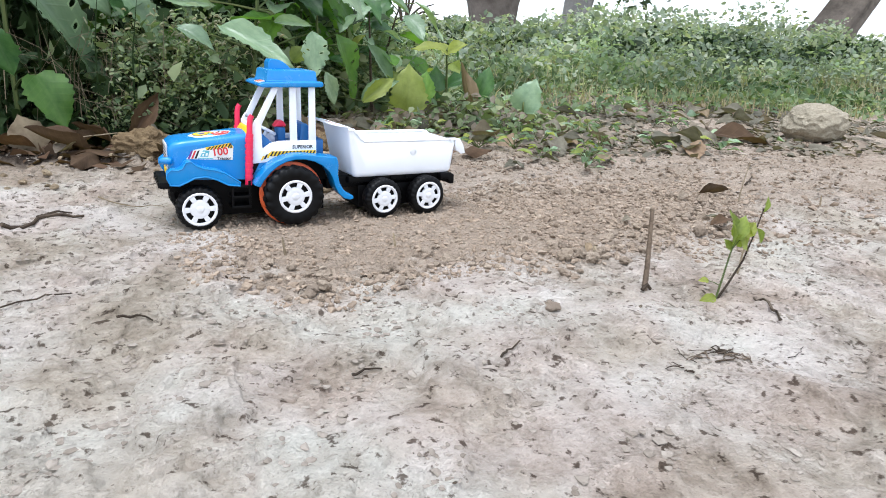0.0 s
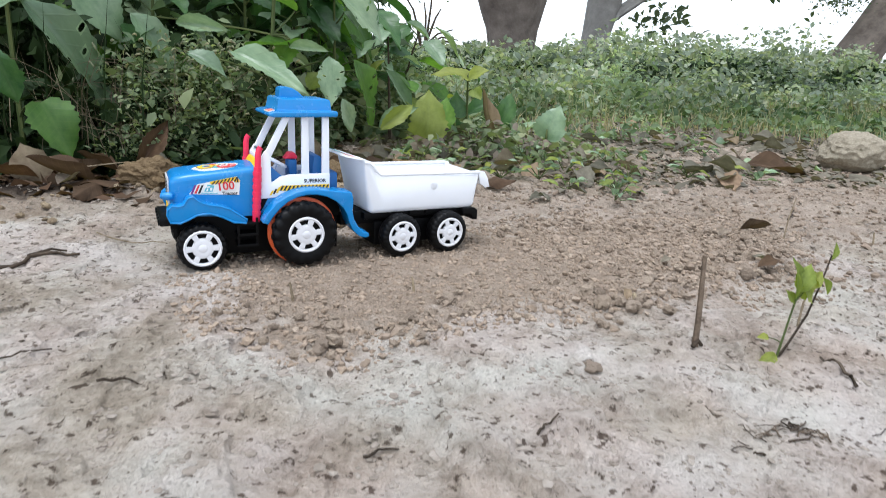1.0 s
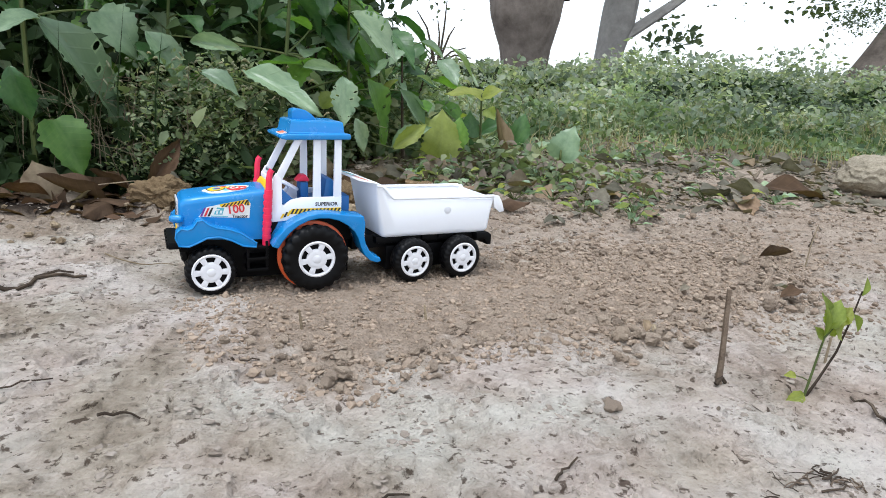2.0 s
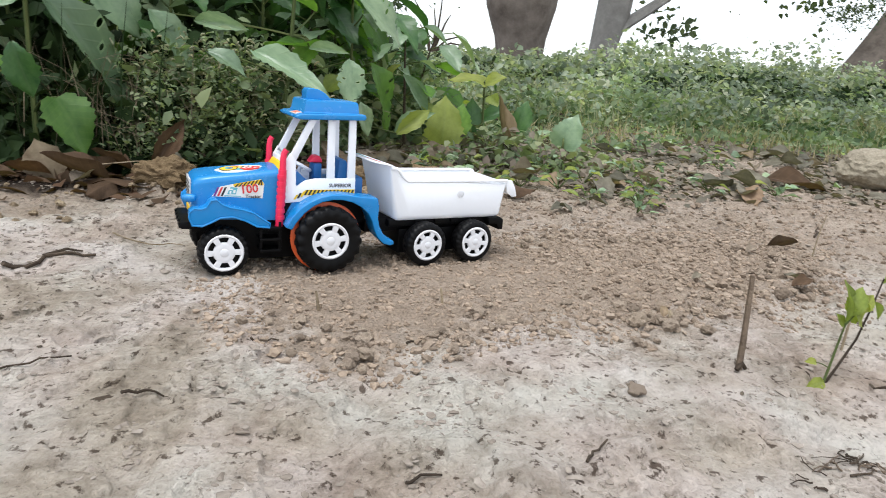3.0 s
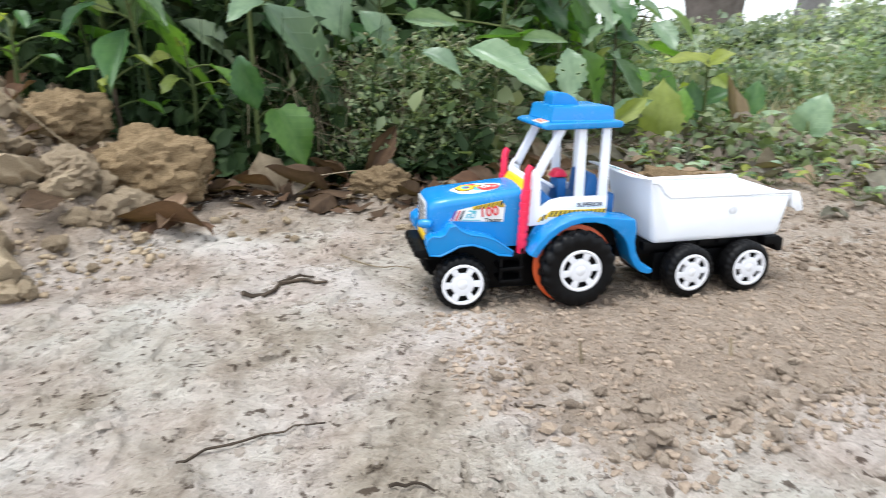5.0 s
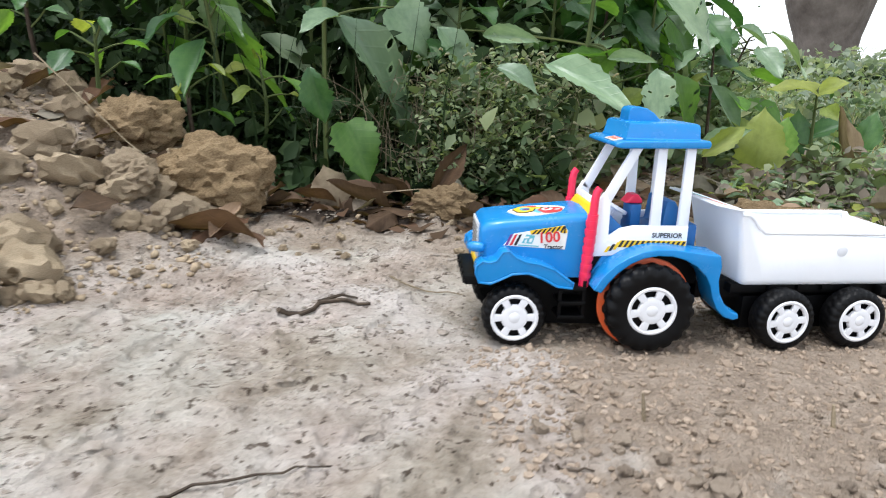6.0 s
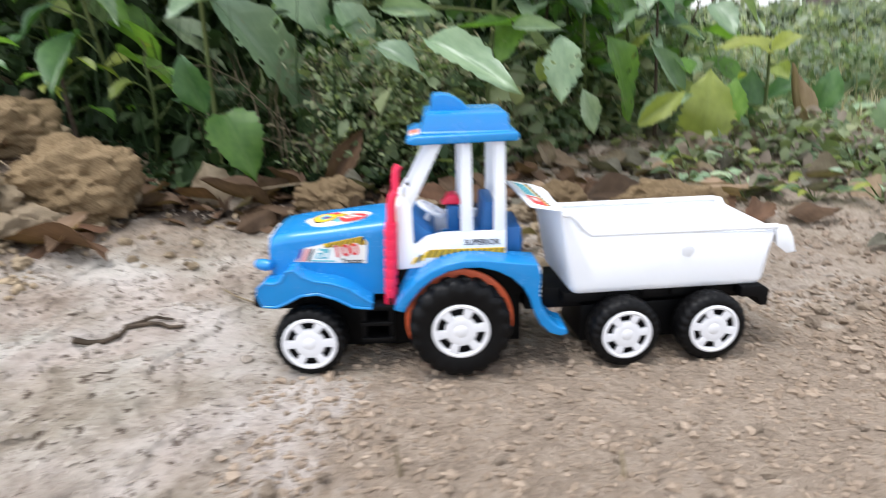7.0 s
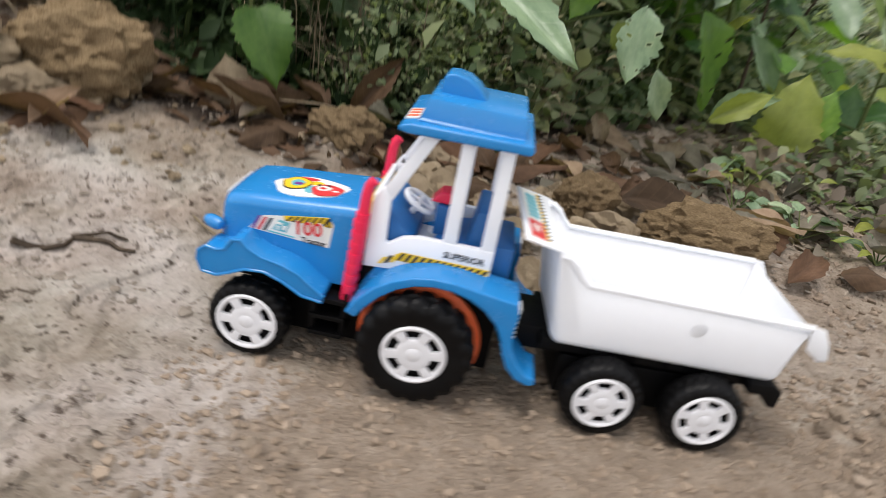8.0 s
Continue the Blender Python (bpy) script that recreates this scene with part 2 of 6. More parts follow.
LEAF_RUST = leaf_material("rust_brown_leaf", (0.055, 0.032, 0.021), (0.135, 0.080, 0.054), (0.17, 0.11, 0.075), 0.62, 0.18, (0.05, 0.03, 0.02), 0.5)
LEAF_DULL = leaf_material("dull_litter_leaf", (0.085, 0.071, 0.059), (0.26, 0.225, 0.190), (0.19, 0.16, 0.13), 0.75, 0.15, (0.05, 0.04, 0.03), 0.5)
WEED = leaf_material("weed_leaf", (0.045, 0.080, 0.036), (0.22, 0.28, 0.175), (0, 0, 0), 0.5, 0.35, veins=False)
FINE_WEED = leaf_material("fine_weed_leaf", (0.12, 0.160, 0.085), (0.34, 0.39, 0.25), (0, 0, 0), 0.5, 0.4, veins=False)
# near-black copy of the weed leaf: undergrowth shade put into the colour
WEED_SHADE = leaf_material("weed_leaf_shade_tone", (0.010, 0.022, 0.008), (0.040, 0.066, 0.026), (0, 0, 0), 0.55, 0.14, veins=False)
WEED_GREY = leaf_material("grey_weed_leaf", (0.100, 0.128, 0.072), (0.33, 0.365, 0.225), (0, 0, 0), 0.42, 0.3, veins=False)
HERB_LEAF = leaf_material("herb_leaf", (0.098, 0.142, 0.088), (0.36, 0.43, 0.31), (0, 0, 0), 0.5, 0.45, veins=False)
DRY_GRASS = leaf_material("dry_grass", (0.20, 0.175, 0.115), (0.46, 0.405, 0.29), (0, 0, 0), 0.6, 0.3, veins=False)
BANK_LEAF = leaf_material("bank_leaf", (0.070, 0.098, 0.074), (0.46, 0.50, 0.43), (0, 0, 0), 0.5, 0.4, veins=False)
CROWN_LEAF = leaf_material("crown_leaf", (0.06, 0.085, 0.05), (0.14, 0.17, 0.11), (0, 0, 0), 0.5, 0.35, veins=False)
GRASS = leaf_material("grass_blade", (0.17, 0.175, 0.105), (0.42, 0.40, 0.29), (0, 0, 0), 0.5, 0.35, veins=False)
SPIKE = leaf_material("pale_flower_spike", (0.20, 0.20, 0.13), (0.40, 0.38, 0.28), (0, 0, 0), 0.7, 0.3, veins=False)


# ---- mesh helpers ----
def mesh_of(name, bm, mat, smooth=True):
    me = bpy.data.meshes.new(name)
    bmesh.ops.recalc_face_normals(bm, faces=bm.faces)
    bm.to_mesh(me)
    bm.free()
    me.materials.append(mat)
    if smooth:
        me.polygons.foreach_set("use_smooth", [True] * len(me.polygons))
        me.set_sharp_from_angle(angle=radians(38))
    return me


def part(name, bm, mat, parent, label="", smooth=True):
    ob = new(name, mesh_of(name, bm, mat, smooth))
    ob.parent = parent
    if label:
        ob["label"] = label
    return ob


def thing(name, label, category, group="", m=None):
    ob = tagged(new(name), label, category, group)
    ob.empty_display_size = 0.05
    if m is not None:
        ob.matrix_world = m
    return ob


def rounded(bm, geom_verts, width, segments=2):
    vs = set(geom_verts)
    es = [e for e in bm.edges if e.verts[0] in vs and e.verts[1] in vs and len(e.link_faces) == 2 and e.calc_face_angle(0) > 0.4]
    bmesh.ops.bevel(bm, geom=es, offset=width, offset_type="OFFSET", segments=segments, profile=0.6, affect="EDGES", clamp_overlap=True)


def box(bm, lo, hi, bevel=0.0008):
    v = bmesh.ops.create_cube(bm, size=1)["verts"]
    for q in v:
        q.co = Vector([lo[i] if q.co[i] < 0 else hi[i] for i in range(3)])
    if bevel:
        rounded(bm, v, bevel)
    return bm


def slab(bm, outline, y0, y1, bevel=0.0006, segments=2):
    """An outline in x and z, given thickness from y0 to y1."""
    a = [bm.verts.new((x, y0, z)) for x, z in outline]
    b = [bm.verts.new((x, y1, z)) for x, z in outline]
    bm.faces.new(a)
    bm.faces.new(b[::-1])
    for i in range(len(a)):
        j = (i + 1) % len(a)
        bm.faces.new((a[j], a[i], b[i], b[j]))
    bmesh.ops.recalc_face_normals(bm, faces=bm.faces)
    if bevel:
        rounded(bm, a + b, bevel, segments)
    return bm


def tube(bm, pts, r0, r1, sides=8):
    pts = [Vector(p) for p in pts]
    rings = []
    for i, p in enumerate(pts):
        d = (pts[min(i + 1, len(pts) - 1)] - pts[max(i - 1, 0)]).normalized()
        u = d.cross(Vector((0.31, 0.9, 0.2))).normalized()
        w = d.cross(u)
        r = r0 + (r1 - r0) * i / (len(pts) - 1)
        rings.append([bm.verts.new(p + r * (math.cos(a) * u + math.sin(a) * w)) for a in [2 * math.pi * k / sides for k in range(sides)]])
    for a, b in zip(rings, rings[1:]):
        for k in range(sides):
            bm.faces.new((a[k], a[(k + 1) % sides], b[(k + 1) % sides], b[k]))
    bm.faces.new(rings[0][::-1])
    bm.faces.new(rings[-1])
    return bm


def lathe(bm, profile, sides=48, c=(0, 0, 0)):
    """A profile of (radius, y) turned round the y axis through c; closed if its ends lie on the axis."""
    rings = []
    for r, y in profile:
        if r < 1e-6:
            rings.append([bm.verts.new((c[0], c[1] + y, c[2]))])
        else:
            rings.append([bm.verts.new((c[0] + r * math.cos(t), c[1] + y, c[2] + r * math.sin(t))) for t in [2 * math.pi * k / sides for k in range(sides)]])
    for a, b in zip(rings, rings[1:]):
        for k in range(sides):
            j = (k + 1) % sides
            if len(a) == 1:
                bm.faces.new((a[0], b[j], b[k]))
            elif len(b) == 1:
                bm.faces.new((a[k], a[j], b[0]))
            else:
                bm.faces.new((a[k], a[j], b[j], b[k]))
    return bm


def lettering(name, text, size, mat, parent, m, label=""):
    cu = bpy.data.curves.new(name, "FONT")
    cu.body, cu.size, cu.extrude, cu.resolution_u, cu.offset = text, size, 0.00008, 3, size * 0.022
    cu.align_x, cu.align_y = "CENTER", "CENTER"
    tmp = bpy.data.objects.new(name, cu)
    me = bpy.data.meshes.new_from_object(tmp)
    bpy.data.objects.remove(tmp)
    me.materials.clear()
    me.materials.append(mat)
    ob = new(name, me)
    ob.parent, ob.matrix_basis = parent, m
    if label:
        ob["label"] = label
    return ob


# ---- ground ----
GY = (-40, -1.0, -0.3, 0.13, 0.27, 0.40, 0.60, 1.1, 1.6, 3.5, 6.0, 12.0, 400)
GZ = (-0.3, -0.012, -0.004, 0.003, 0.017, 0.022, 0.026, 0.034, 0.040, 0.25, 0.35, 0.40, 0.45)
PATCH = [(-0.01, 0.05), (-0.009, -0.082), (-0.001, -0.156), (0.048, -0.206), (0.094, -0.232), (0.172, -0.214), (0.233, -0.189), (0.320, -0.185), (0.362, -0.204),
         (0.465, -0.170), (0.575, -0.150), (0.70, -0.095), (0.83, 0.02), (0.86, 0.15), (0.60, 0.17), (0.45, 0.17), (0.2, 0.15)]


def smooth01(v):
    v = np.clip(v, 0, 1)
    return v * v * (3 - 2 * v)


def lumps(x, y, scale, seed):
    """Cheap smooth noise in -1..1 on arrays."""
    out = 0
    rng = np.random.RandomState(seed)
    for _ in range(7):
        a, p, f = rng.uniform(0, 6.28), rng.uniform(0, 6.28), rng.uniform(0.6, 1.7) / scale
        out = out + np.sin(f * (x * np.cos(a) + y * np.sin(a)) * 6.28 + p)
    return out / 4.2


TABLES = {}


def grain(x, y, scale, seed):
    """Value noise in -1..1 on arrays."""
    if seed not in TABLES:
        TABLES[seed] = np.random.RandomState(seed).uniform(-1, 1, (256, 256))
    tab = TABLES[seed]
    u, v = x / scale + 17.3 * seed, y / scale + 7.7 * seed
    i, j = np.floor(u).astype(int), np.floor(v).astype(int)
    a, b = smooth01(u - i), smooth01(v - j)
    i0, i1, j0, j1 = i & 255, (i + 1) & 255, j & 255, (j + 1) & 255
    return (tab[i0, j0] * (1 - a) + tab[i1, j0] * a) * (1 - b) + (tab[i0, j1] * (1 - a) + tab[i1, j1] * a) * b


def in_patch(x, y):
    """Signed distance to the loose soil's outline, positive inside."""
    inside, near = np.zeros(x.shape, bool), np.full(x.shape, 9.0)
    for (ax, ay), (bx, by) in zip(PATCH, PATCH[1:] + PATCH[:1]):
        t = np.clip(((x - ax) * (bx - ax) + (y - ay) * (by - ay)) / ((bx - ax) ** 2 + (by - ay) ** 2), 0, 1)
        near = np.minimum(near, np.hypot(x - ax - t * (bx - ax), y - ay - t * (by - ay)))
        cross = (ay > y) != (by > y)
        inside ^= cross & (x < (bx - ax) * (y - ay) / (by - ay + 1e-12) + ax)
    return np.where(inside, near, -near)


def heap(x, y):
    """The earth heap beside the track."""
    edge = -0.280 - 0.20 * np.clip(y - 0.28, 0, 1) - 0.45 * np.clip(0.13 - y, 0, 1) + 0.016 * lumps(x, y, 0.25, 5)
    return 0.15 * smooth01((edge - x) / 0.45) * smooth01((y + 0.10) / 0.30) * smooth01((2.6 - y) / 1.2)


def height(x, y):
    x, y = np.asarray(x, float), np.asarray(y, float)
    z = sum(np.interp(y + d, GY, GZ) for d in (-0.05, -0.025, 0, 0.025, 0.05)) / 5
    toy = smooth01(1 - np.maximum(np.maximum(-0.06 - x, x - 0.38), np.maximum(-0.04 - y, y - 0.15)) / 0.06)
    soil = smooth01(in_patch(x, y) / 0.03)
    # flaking plates of crust, with small scarps at their edges, over broad unevenness
    plates = smooth01((grain(x, y, 0.060, 21) + 0.45 * grain(x, y, 0.020, 22)) / 0.09) * 0.0017 + smooth01((grain(x, y, 0.026, 23) + 0.5 * grain(x, y, 0.010, 24) - 0.30) / 0.12) * 0.0015
    crust = 0.0030 * lumps(x, y, 0.16, 1) + 0.0034 * grain(x, y, 0.036, 25) + 2.4 * plates + 0.0020 * grain(x, y, 0.012, 26) * (0.6 + 0.8 * grain(x, y, 0.09, 31)) + 0.0012 * np.clip(0.4 + grain(x, y, 0.11, 32), 0, 1) * grain(x, y, 0.0065, 27) + 0.0004 * grain(x, y, 0.0042, 38) - 0.0024
    loose = 0.0022 * lumps(x, y, 0.12, 2) + 0.0022 * grain(x, y, 0.022, 28) + 0.0024 * np.abs(grain(x, y, 0.011, 29)) + 0.0017 * grain(x, y, 0.006, 30) + 0.0010 * grain(x, y, 0.004, 39)
    rough = crust * (1 - soil) + loose * soil
    z = z * (1 - toy) - 0.0006 * toy + rough * (1 - 0.6 * toy)
    h = heap(x, y)
    return z + h + np.clip(h / 0.05, 0, 1) * (0.010 * lumps(x, y, 0.12, 6) + 0.006 * lumps(x, y, 0.05, 7))


def plants_from(x):
    """Where the plants begin, along the bed's edge."""
    return np.interp(x, (-4, -0.3, 0.0, 0.15, 0.3, 0.6, 0.9, 1.2, 1.6, 1.9, 2.4, 8), (0.46, 0.46, 0.47, 0.64, 0.90, 1.10, 1.16, 1.6, 1.7, 1.3, 1.15, 1.3))


def axis(lo, hi, step, far):
    core = np.arange(lo, hi, step)
    out, s = [], step
    while not out or out[-1] < far:
        s *= 1.09
        out.append((out[-1] if out else 0) + s)
    out = np.array(out)
    return np.concatenate([(lo - out)[::-1], core, core[-1] + out])


def build_ground():
    xs, ys = axis(-0.50, 0.80, 0.0021, 300), axis(-0.47, 0.36, 0.0021, 300)
    gx, gy = np.meshgrid(xs, ys)
    gz = height(gx, gy)
    nx, ny = len(xs), len(ys)
    co = np.stack([gx, gy, gz], -1).reshape(-1, 3)
    i = (np.arange(ny - 1)[:, None] * nx + np.arange(nx - 1)).ravel()
    quads = np.stack([i, i + 1, i + nx + 1, i + nx], -1)
    me = bpy.data.meshes.new("ground")
    me.vertices.add(len(co))
    me.vertices.foreach_set("co", co.ravel())
    me.loops.add(quads.size)
    me.loops.foreach_set("vertex_index", quads.ravel().astype(np.int32))
    me.polygons.add(len(quads))
    me.polygons.foreach_set("loop_start", np.arange(0, quads.size, 4, dtype=np.int32))
    me.update()
    me.polygons.foreach_set("use_smooth", [True] * len(quads))
    loose = np.maximum(smooth01((in_patch(gx, gy) + 0.015 * lumps(gx, gy, 0.05, 8) + 0.012 * lumps(gx, gy, 0.02, 9) + 0.02 * grain(gx, gy, 0.04, 35) + 0.02 * grain(gx, gy, 0.013, 36) + 0.010) / 0.075), np.clip(heap(gx, gy) / 0.03, 0, 1))
    loose = np.maximum(loose, 0.85 * smooth01((gx - 0.38 + 0.05 * lumps(gx, gy, 0.2, 12)) / 0.3) * smooth01((gy + 0.12) / 0.2))
    loose = np.maximum(loose, 0.75 * smooth01((gy - 0.10 + 0.05 * lumps(gx, gy, 0.2, 13) + 0.04 * grain(gx, gy, 0.05, 37)) / 0.12) * smooth01((gx + 0.05) / 0.3))
    loose = np.maximum(loose, 0.8 * smooth01((gy - 0.20 + 0.04 * lumps(gx, gy, 0.12, 14) + 0.03 * grain(gx, gy, 0.04, 47)) / 0.08) * smooth01((0.12 - gx) / 0.1))
    loose = np.maximum(loose, 0.62 * smooth01((in_patch(gx, gy) + 0.075 + 0.03 * lumps(gx, gy, 0.06, 62) + 0.02 * grain(gx, gy, 0.02, 63)) / 0.09) * smooth01((gx - 0.24) / 0.12))
    # strip along the bed that takes the shade-darkened humus colour
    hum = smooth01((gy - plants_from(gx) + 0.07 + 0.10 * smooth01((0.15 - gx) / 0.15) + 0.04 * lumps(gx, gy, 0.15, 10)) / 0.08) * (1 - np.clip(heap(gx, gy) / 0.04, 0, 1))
    for key, val in (("loose", loose), ("shaded_humus", hum)):
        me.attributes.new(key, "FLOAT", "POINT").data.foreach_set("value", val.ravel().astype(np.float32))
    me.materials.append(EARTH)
    return tagged(new("ground", me), "pale dry trodden earth with a patch of loose brown soil", "ground", kind="structure")


ground = build_ground()


def on_ground(x, y, lift=0.0):
    return Vector((x, y, float(height(x, y)) + lift))


# ---- toy tractor: it faces -x, its near wheels' outer faces at y = 0, middle line at y = MID ----
MID = 0.063


def both_sides(make):
    """Calls make(flip) for the near and the far side; flip maps a depth from the near side to y."""
    make(lambda d: d)
    make(lambda d: 2 * MID - d)


def make_wheel(parent, name, radius, width, rim_r, lugs, chevron, group_label):
    """A wheel standing at the origin of its own empty, outer face towards -y."""
    w = new(name)
    w.parent = parent
    w.empty_display_size = 0.01
    if group_label:
        w["label"] = group_label
    bm = bmesh.new()
    # one moulded ring; the tread's bars slant back from the middle line and run over the shoulders
    tread = 0.0020 if radius > 0.03 else (0.0008 if lugs < 24 else 0.0004)
    e = radius - tread
    half = width / 2
    rows = [(rim_r - 0.001, 0.0015, 0), (rim_r + 0.0012, 0.0002, 0), (e - 0.0060, 0.0002, 0), (e - 0.0042, 0.0004, 0.5), (e - 0.0015, 0.0014, 0.9), (e, 0.0042, 1), (e, half * 0.72, 1), (e, half * 0.97, 1)]
    rows += [(r, width - y, a) for r, y, a in reversed(rows)]
    seg = lugs * 8
    rings = []
    for i in range(seg):
        ring = []
        for r, y, a in rows:
            off = abs(y - half) / radius * chevron + (0.5 * 2 * math.pi / lugs if y > half else 0)
            at = ((i / 8.0) + off * lugs / (2 * math.pi)) % 1.0
            up = min(1.0, max(0.0, (0.30 - abs(at - 0.5)) / 0.07))
            rad = r + a * tread * up
            th = 2 * math.pi * i / seg
            ring.append(bm.verts.new((rad * math.sin(th), y - (0.0005 * up if a == 0.5 and y < half else 0), rad * math.cos(th))))
        rings.append(ring)
    for i in range(seg):
        a, b = rings[i], rings[(i + 1) % seg]
        for k in range(len(rows)):
            k2 = (k + 1) % len(rows)
            bm.faces.new((a[k], a[k2], b[k2], b[k]))
    bmesh.ops.recalc_face_normals(bm, faces=bm.faces)
    part("tyre", bm, TYRE, w)
    bm = bmesh.new()
    # outer ring, dished hub and six spokes, with six windows between them
    lathe(bm, ((rim_r - 0.0028, 0.0022), (rim_r - 0.0025, 0.0002), (rim_r - 0.0008, -0.0006), (rim_r + 0.0006, 0.0002), (rim_r + 0.0002, 0.003), (rim_r - 0.0028, 0.0022)), 48)
    hub = rim_r * 0.58
    lathe(bm, ((0, -0.0002), (rim_r * 0.20, -0.0002), (rim_r * 0.24, 0.0003), (rim_r * 0.50, -0.0002), (hub * 0.96, 0.0003), (hub, 0.0012), (hub, 0.003), (0, 0.003)), 48)
    for k in range(6):
        b2 = bmesh.new()
        a, c = rim_r * 0.13, rim_r * 0.17
        slab(b2, ((-a, hub * 0.8), (a, hub * 0.8), (c, rim_r - 0.002), (-c, rim_r - 0.002)), 0.0, 0.0026, 0.0003)
        b2.transform(Matrix.Rotation(2 * math.pi * k / 6 + 0.2, 4, "Y"))
        tmp = bpy.data.meshes.new("tmp")
        b2.to_mesh(tmp)
        b2.free()
        bm.from_mesh(tmp)
        bpy.data.meshes.remove(tmp)
    part("rim", bm, RIM_WHITE, w, "white six-window wheel cap")
    bm = bmesh.new()
    lathe(bm, ((0, 0.0042), (rim_r - 0.0006, 0.0042), (rim_r - 0.0006, width - 0.002), (0, width - 0.002)), 32)
    part("wheel_core", bm, BLACK, w)
    return w


def set_wheel(w, x, y, z, far=False, spin=0.0):
    w.matrix_basis = pose(x, y, z, 0, 0, 180 if far else 0) @ Matrix.Rotation(spin, 4, "Y")


def copy_part(ob, parent):
    """Another copy of a part with its own pieces, sharing the meshes."""
    made = copy_thing(ob, Matrix())
    made.parent = parent
    return made


tractor = thing("toy_tractor", "blue and white plastic toy tractor with red exhaust pipes", "toy tractor", m=pose(0, 0, 0, 0, 0, 6.5) @ Matrix.Translation((0.0025, -0.0095, 0)))

# front wheels
fw = make_wheel(tractor, "front_wheel", 0.0255, 0.020, 0.0188, 22, 0.35, "small black wheel with white cap")
fw2 = copy_part(fw, tractor)
set_wheel(fw, -0.0025, 0.0095, 0.0255, spin=0.3)
set_wheel(fw2, -0.0025, 2 * MID - 0.0095, 0.0255, True)
# rear wheels with the orange ring on the inner side
rw = make_wheel(tractor, "rear_wheel", 0.0356, 0.020, 0.0192, 18, 0.55, "large black lugged wheel with white cap")
bm = bmesh.new()
lathe(bm, ((0.028, 0.0200), (0.0365, 0.0200), (0.0380, 0.0206), (0.0384, 0.0218), (0.0380, 0.0232), (0.0365, 0.0240), (0.028, 0.0240), (0.028, 0.0200)), 64)
part("orange_ring", bm, ORANGE, rw, "thin orange plastic ring")
rw2 = copy_part(rw, tractor)
set_wheel(rw, 0.1035, -0.0035, 0.0374, spin=0.15)
set_wheel(rw2, 0.1035, 2 * MID + 0.0035, 0.0368, True)


def loft(bm, sections):
    """Sections: equal-length closed rings of points."""
    rings = [[bm.verts.new(p) for p in s] for s in sections]
    n = len(rings[0])
    for a, b in zip(rings, rings[1:]):
        for k in range(n):
            bm.faces.new((a[k], a[(k + 1) % n], b[(k + 1) % n], b[k]))
    bm.faces.new(rings[0][::-1])
    bm.faces.new(rings[-1])
    return bm


def hood_section(x, half, bottom, top, r, crown):
    pts = [(x, MID - half, bottom), (x, MID - half, (bottom + top - r) / 2)]
    for k in range(7):
        a = math.pi * (1 - k / 12)
        pts.append((x, MID - half + r + r * math.cos(a), top - r + r * math.sin(a)))
    pts.append((x, MID, top + crown))
    return pts + [(x, 2 * MID - y, z) for _, y, z in pts[:-1][::-1]]


bm = bmesh.new()
loft(bm, [hood_section(*s) for s in ((-0.0305, 0.027, 0.058, 0.091, 0.006, 0.001), (-0.0290, 0.030, 0.056, 0.0955, 0.007, 0.001), (-0.0245, 0.0325, 0.056, 0.0985, 0.007, 0.001),
                                    (-0.012, 0.033, 0.056, 0.1005, 0.007, 0.0012), (0.015, 0.033, 0.055, 0.1030, 0.007, 0.0015), (0.047, 0.033, 0.054, 0.1065, 0.007, 0.002), (0.056, 0.033, 0.054, 0.1070, 0.007, 0.002))])
hood = part("hood", bm, BLUE, tractor, "glossy blue plastic hood")
# front face: grille sticker, headlamp knobs and a yellow chin sticker
bm = bmesh.new()
box(bm, (-0.0318, MID - 0.020, 0.066), (-0.0303, MID + 0.020, 0.095), 0.0005)
grille = part("grille", bm, SILVER, hood, "silver printed grille sticker")
for k in range(6):
    bm = bmesh.new()
    box(bm, (-0.0322, MID - 0.017, 0.0695 + 0.004 * k), (-0.0316, MID + 0.017, 0.0710 + 0.004 * k), 0.0002)
    part("grille_bar", bm, INK, grille)
bm = bmesh.new()
box(bm, (-0.0322, MID - 0.022, 0.0575), (-0.0300, MID + 0.022, 0.0645), 0.0005)
part("chin_sticker", bm, YELLOW, hood, "yellow sticker below the grille")


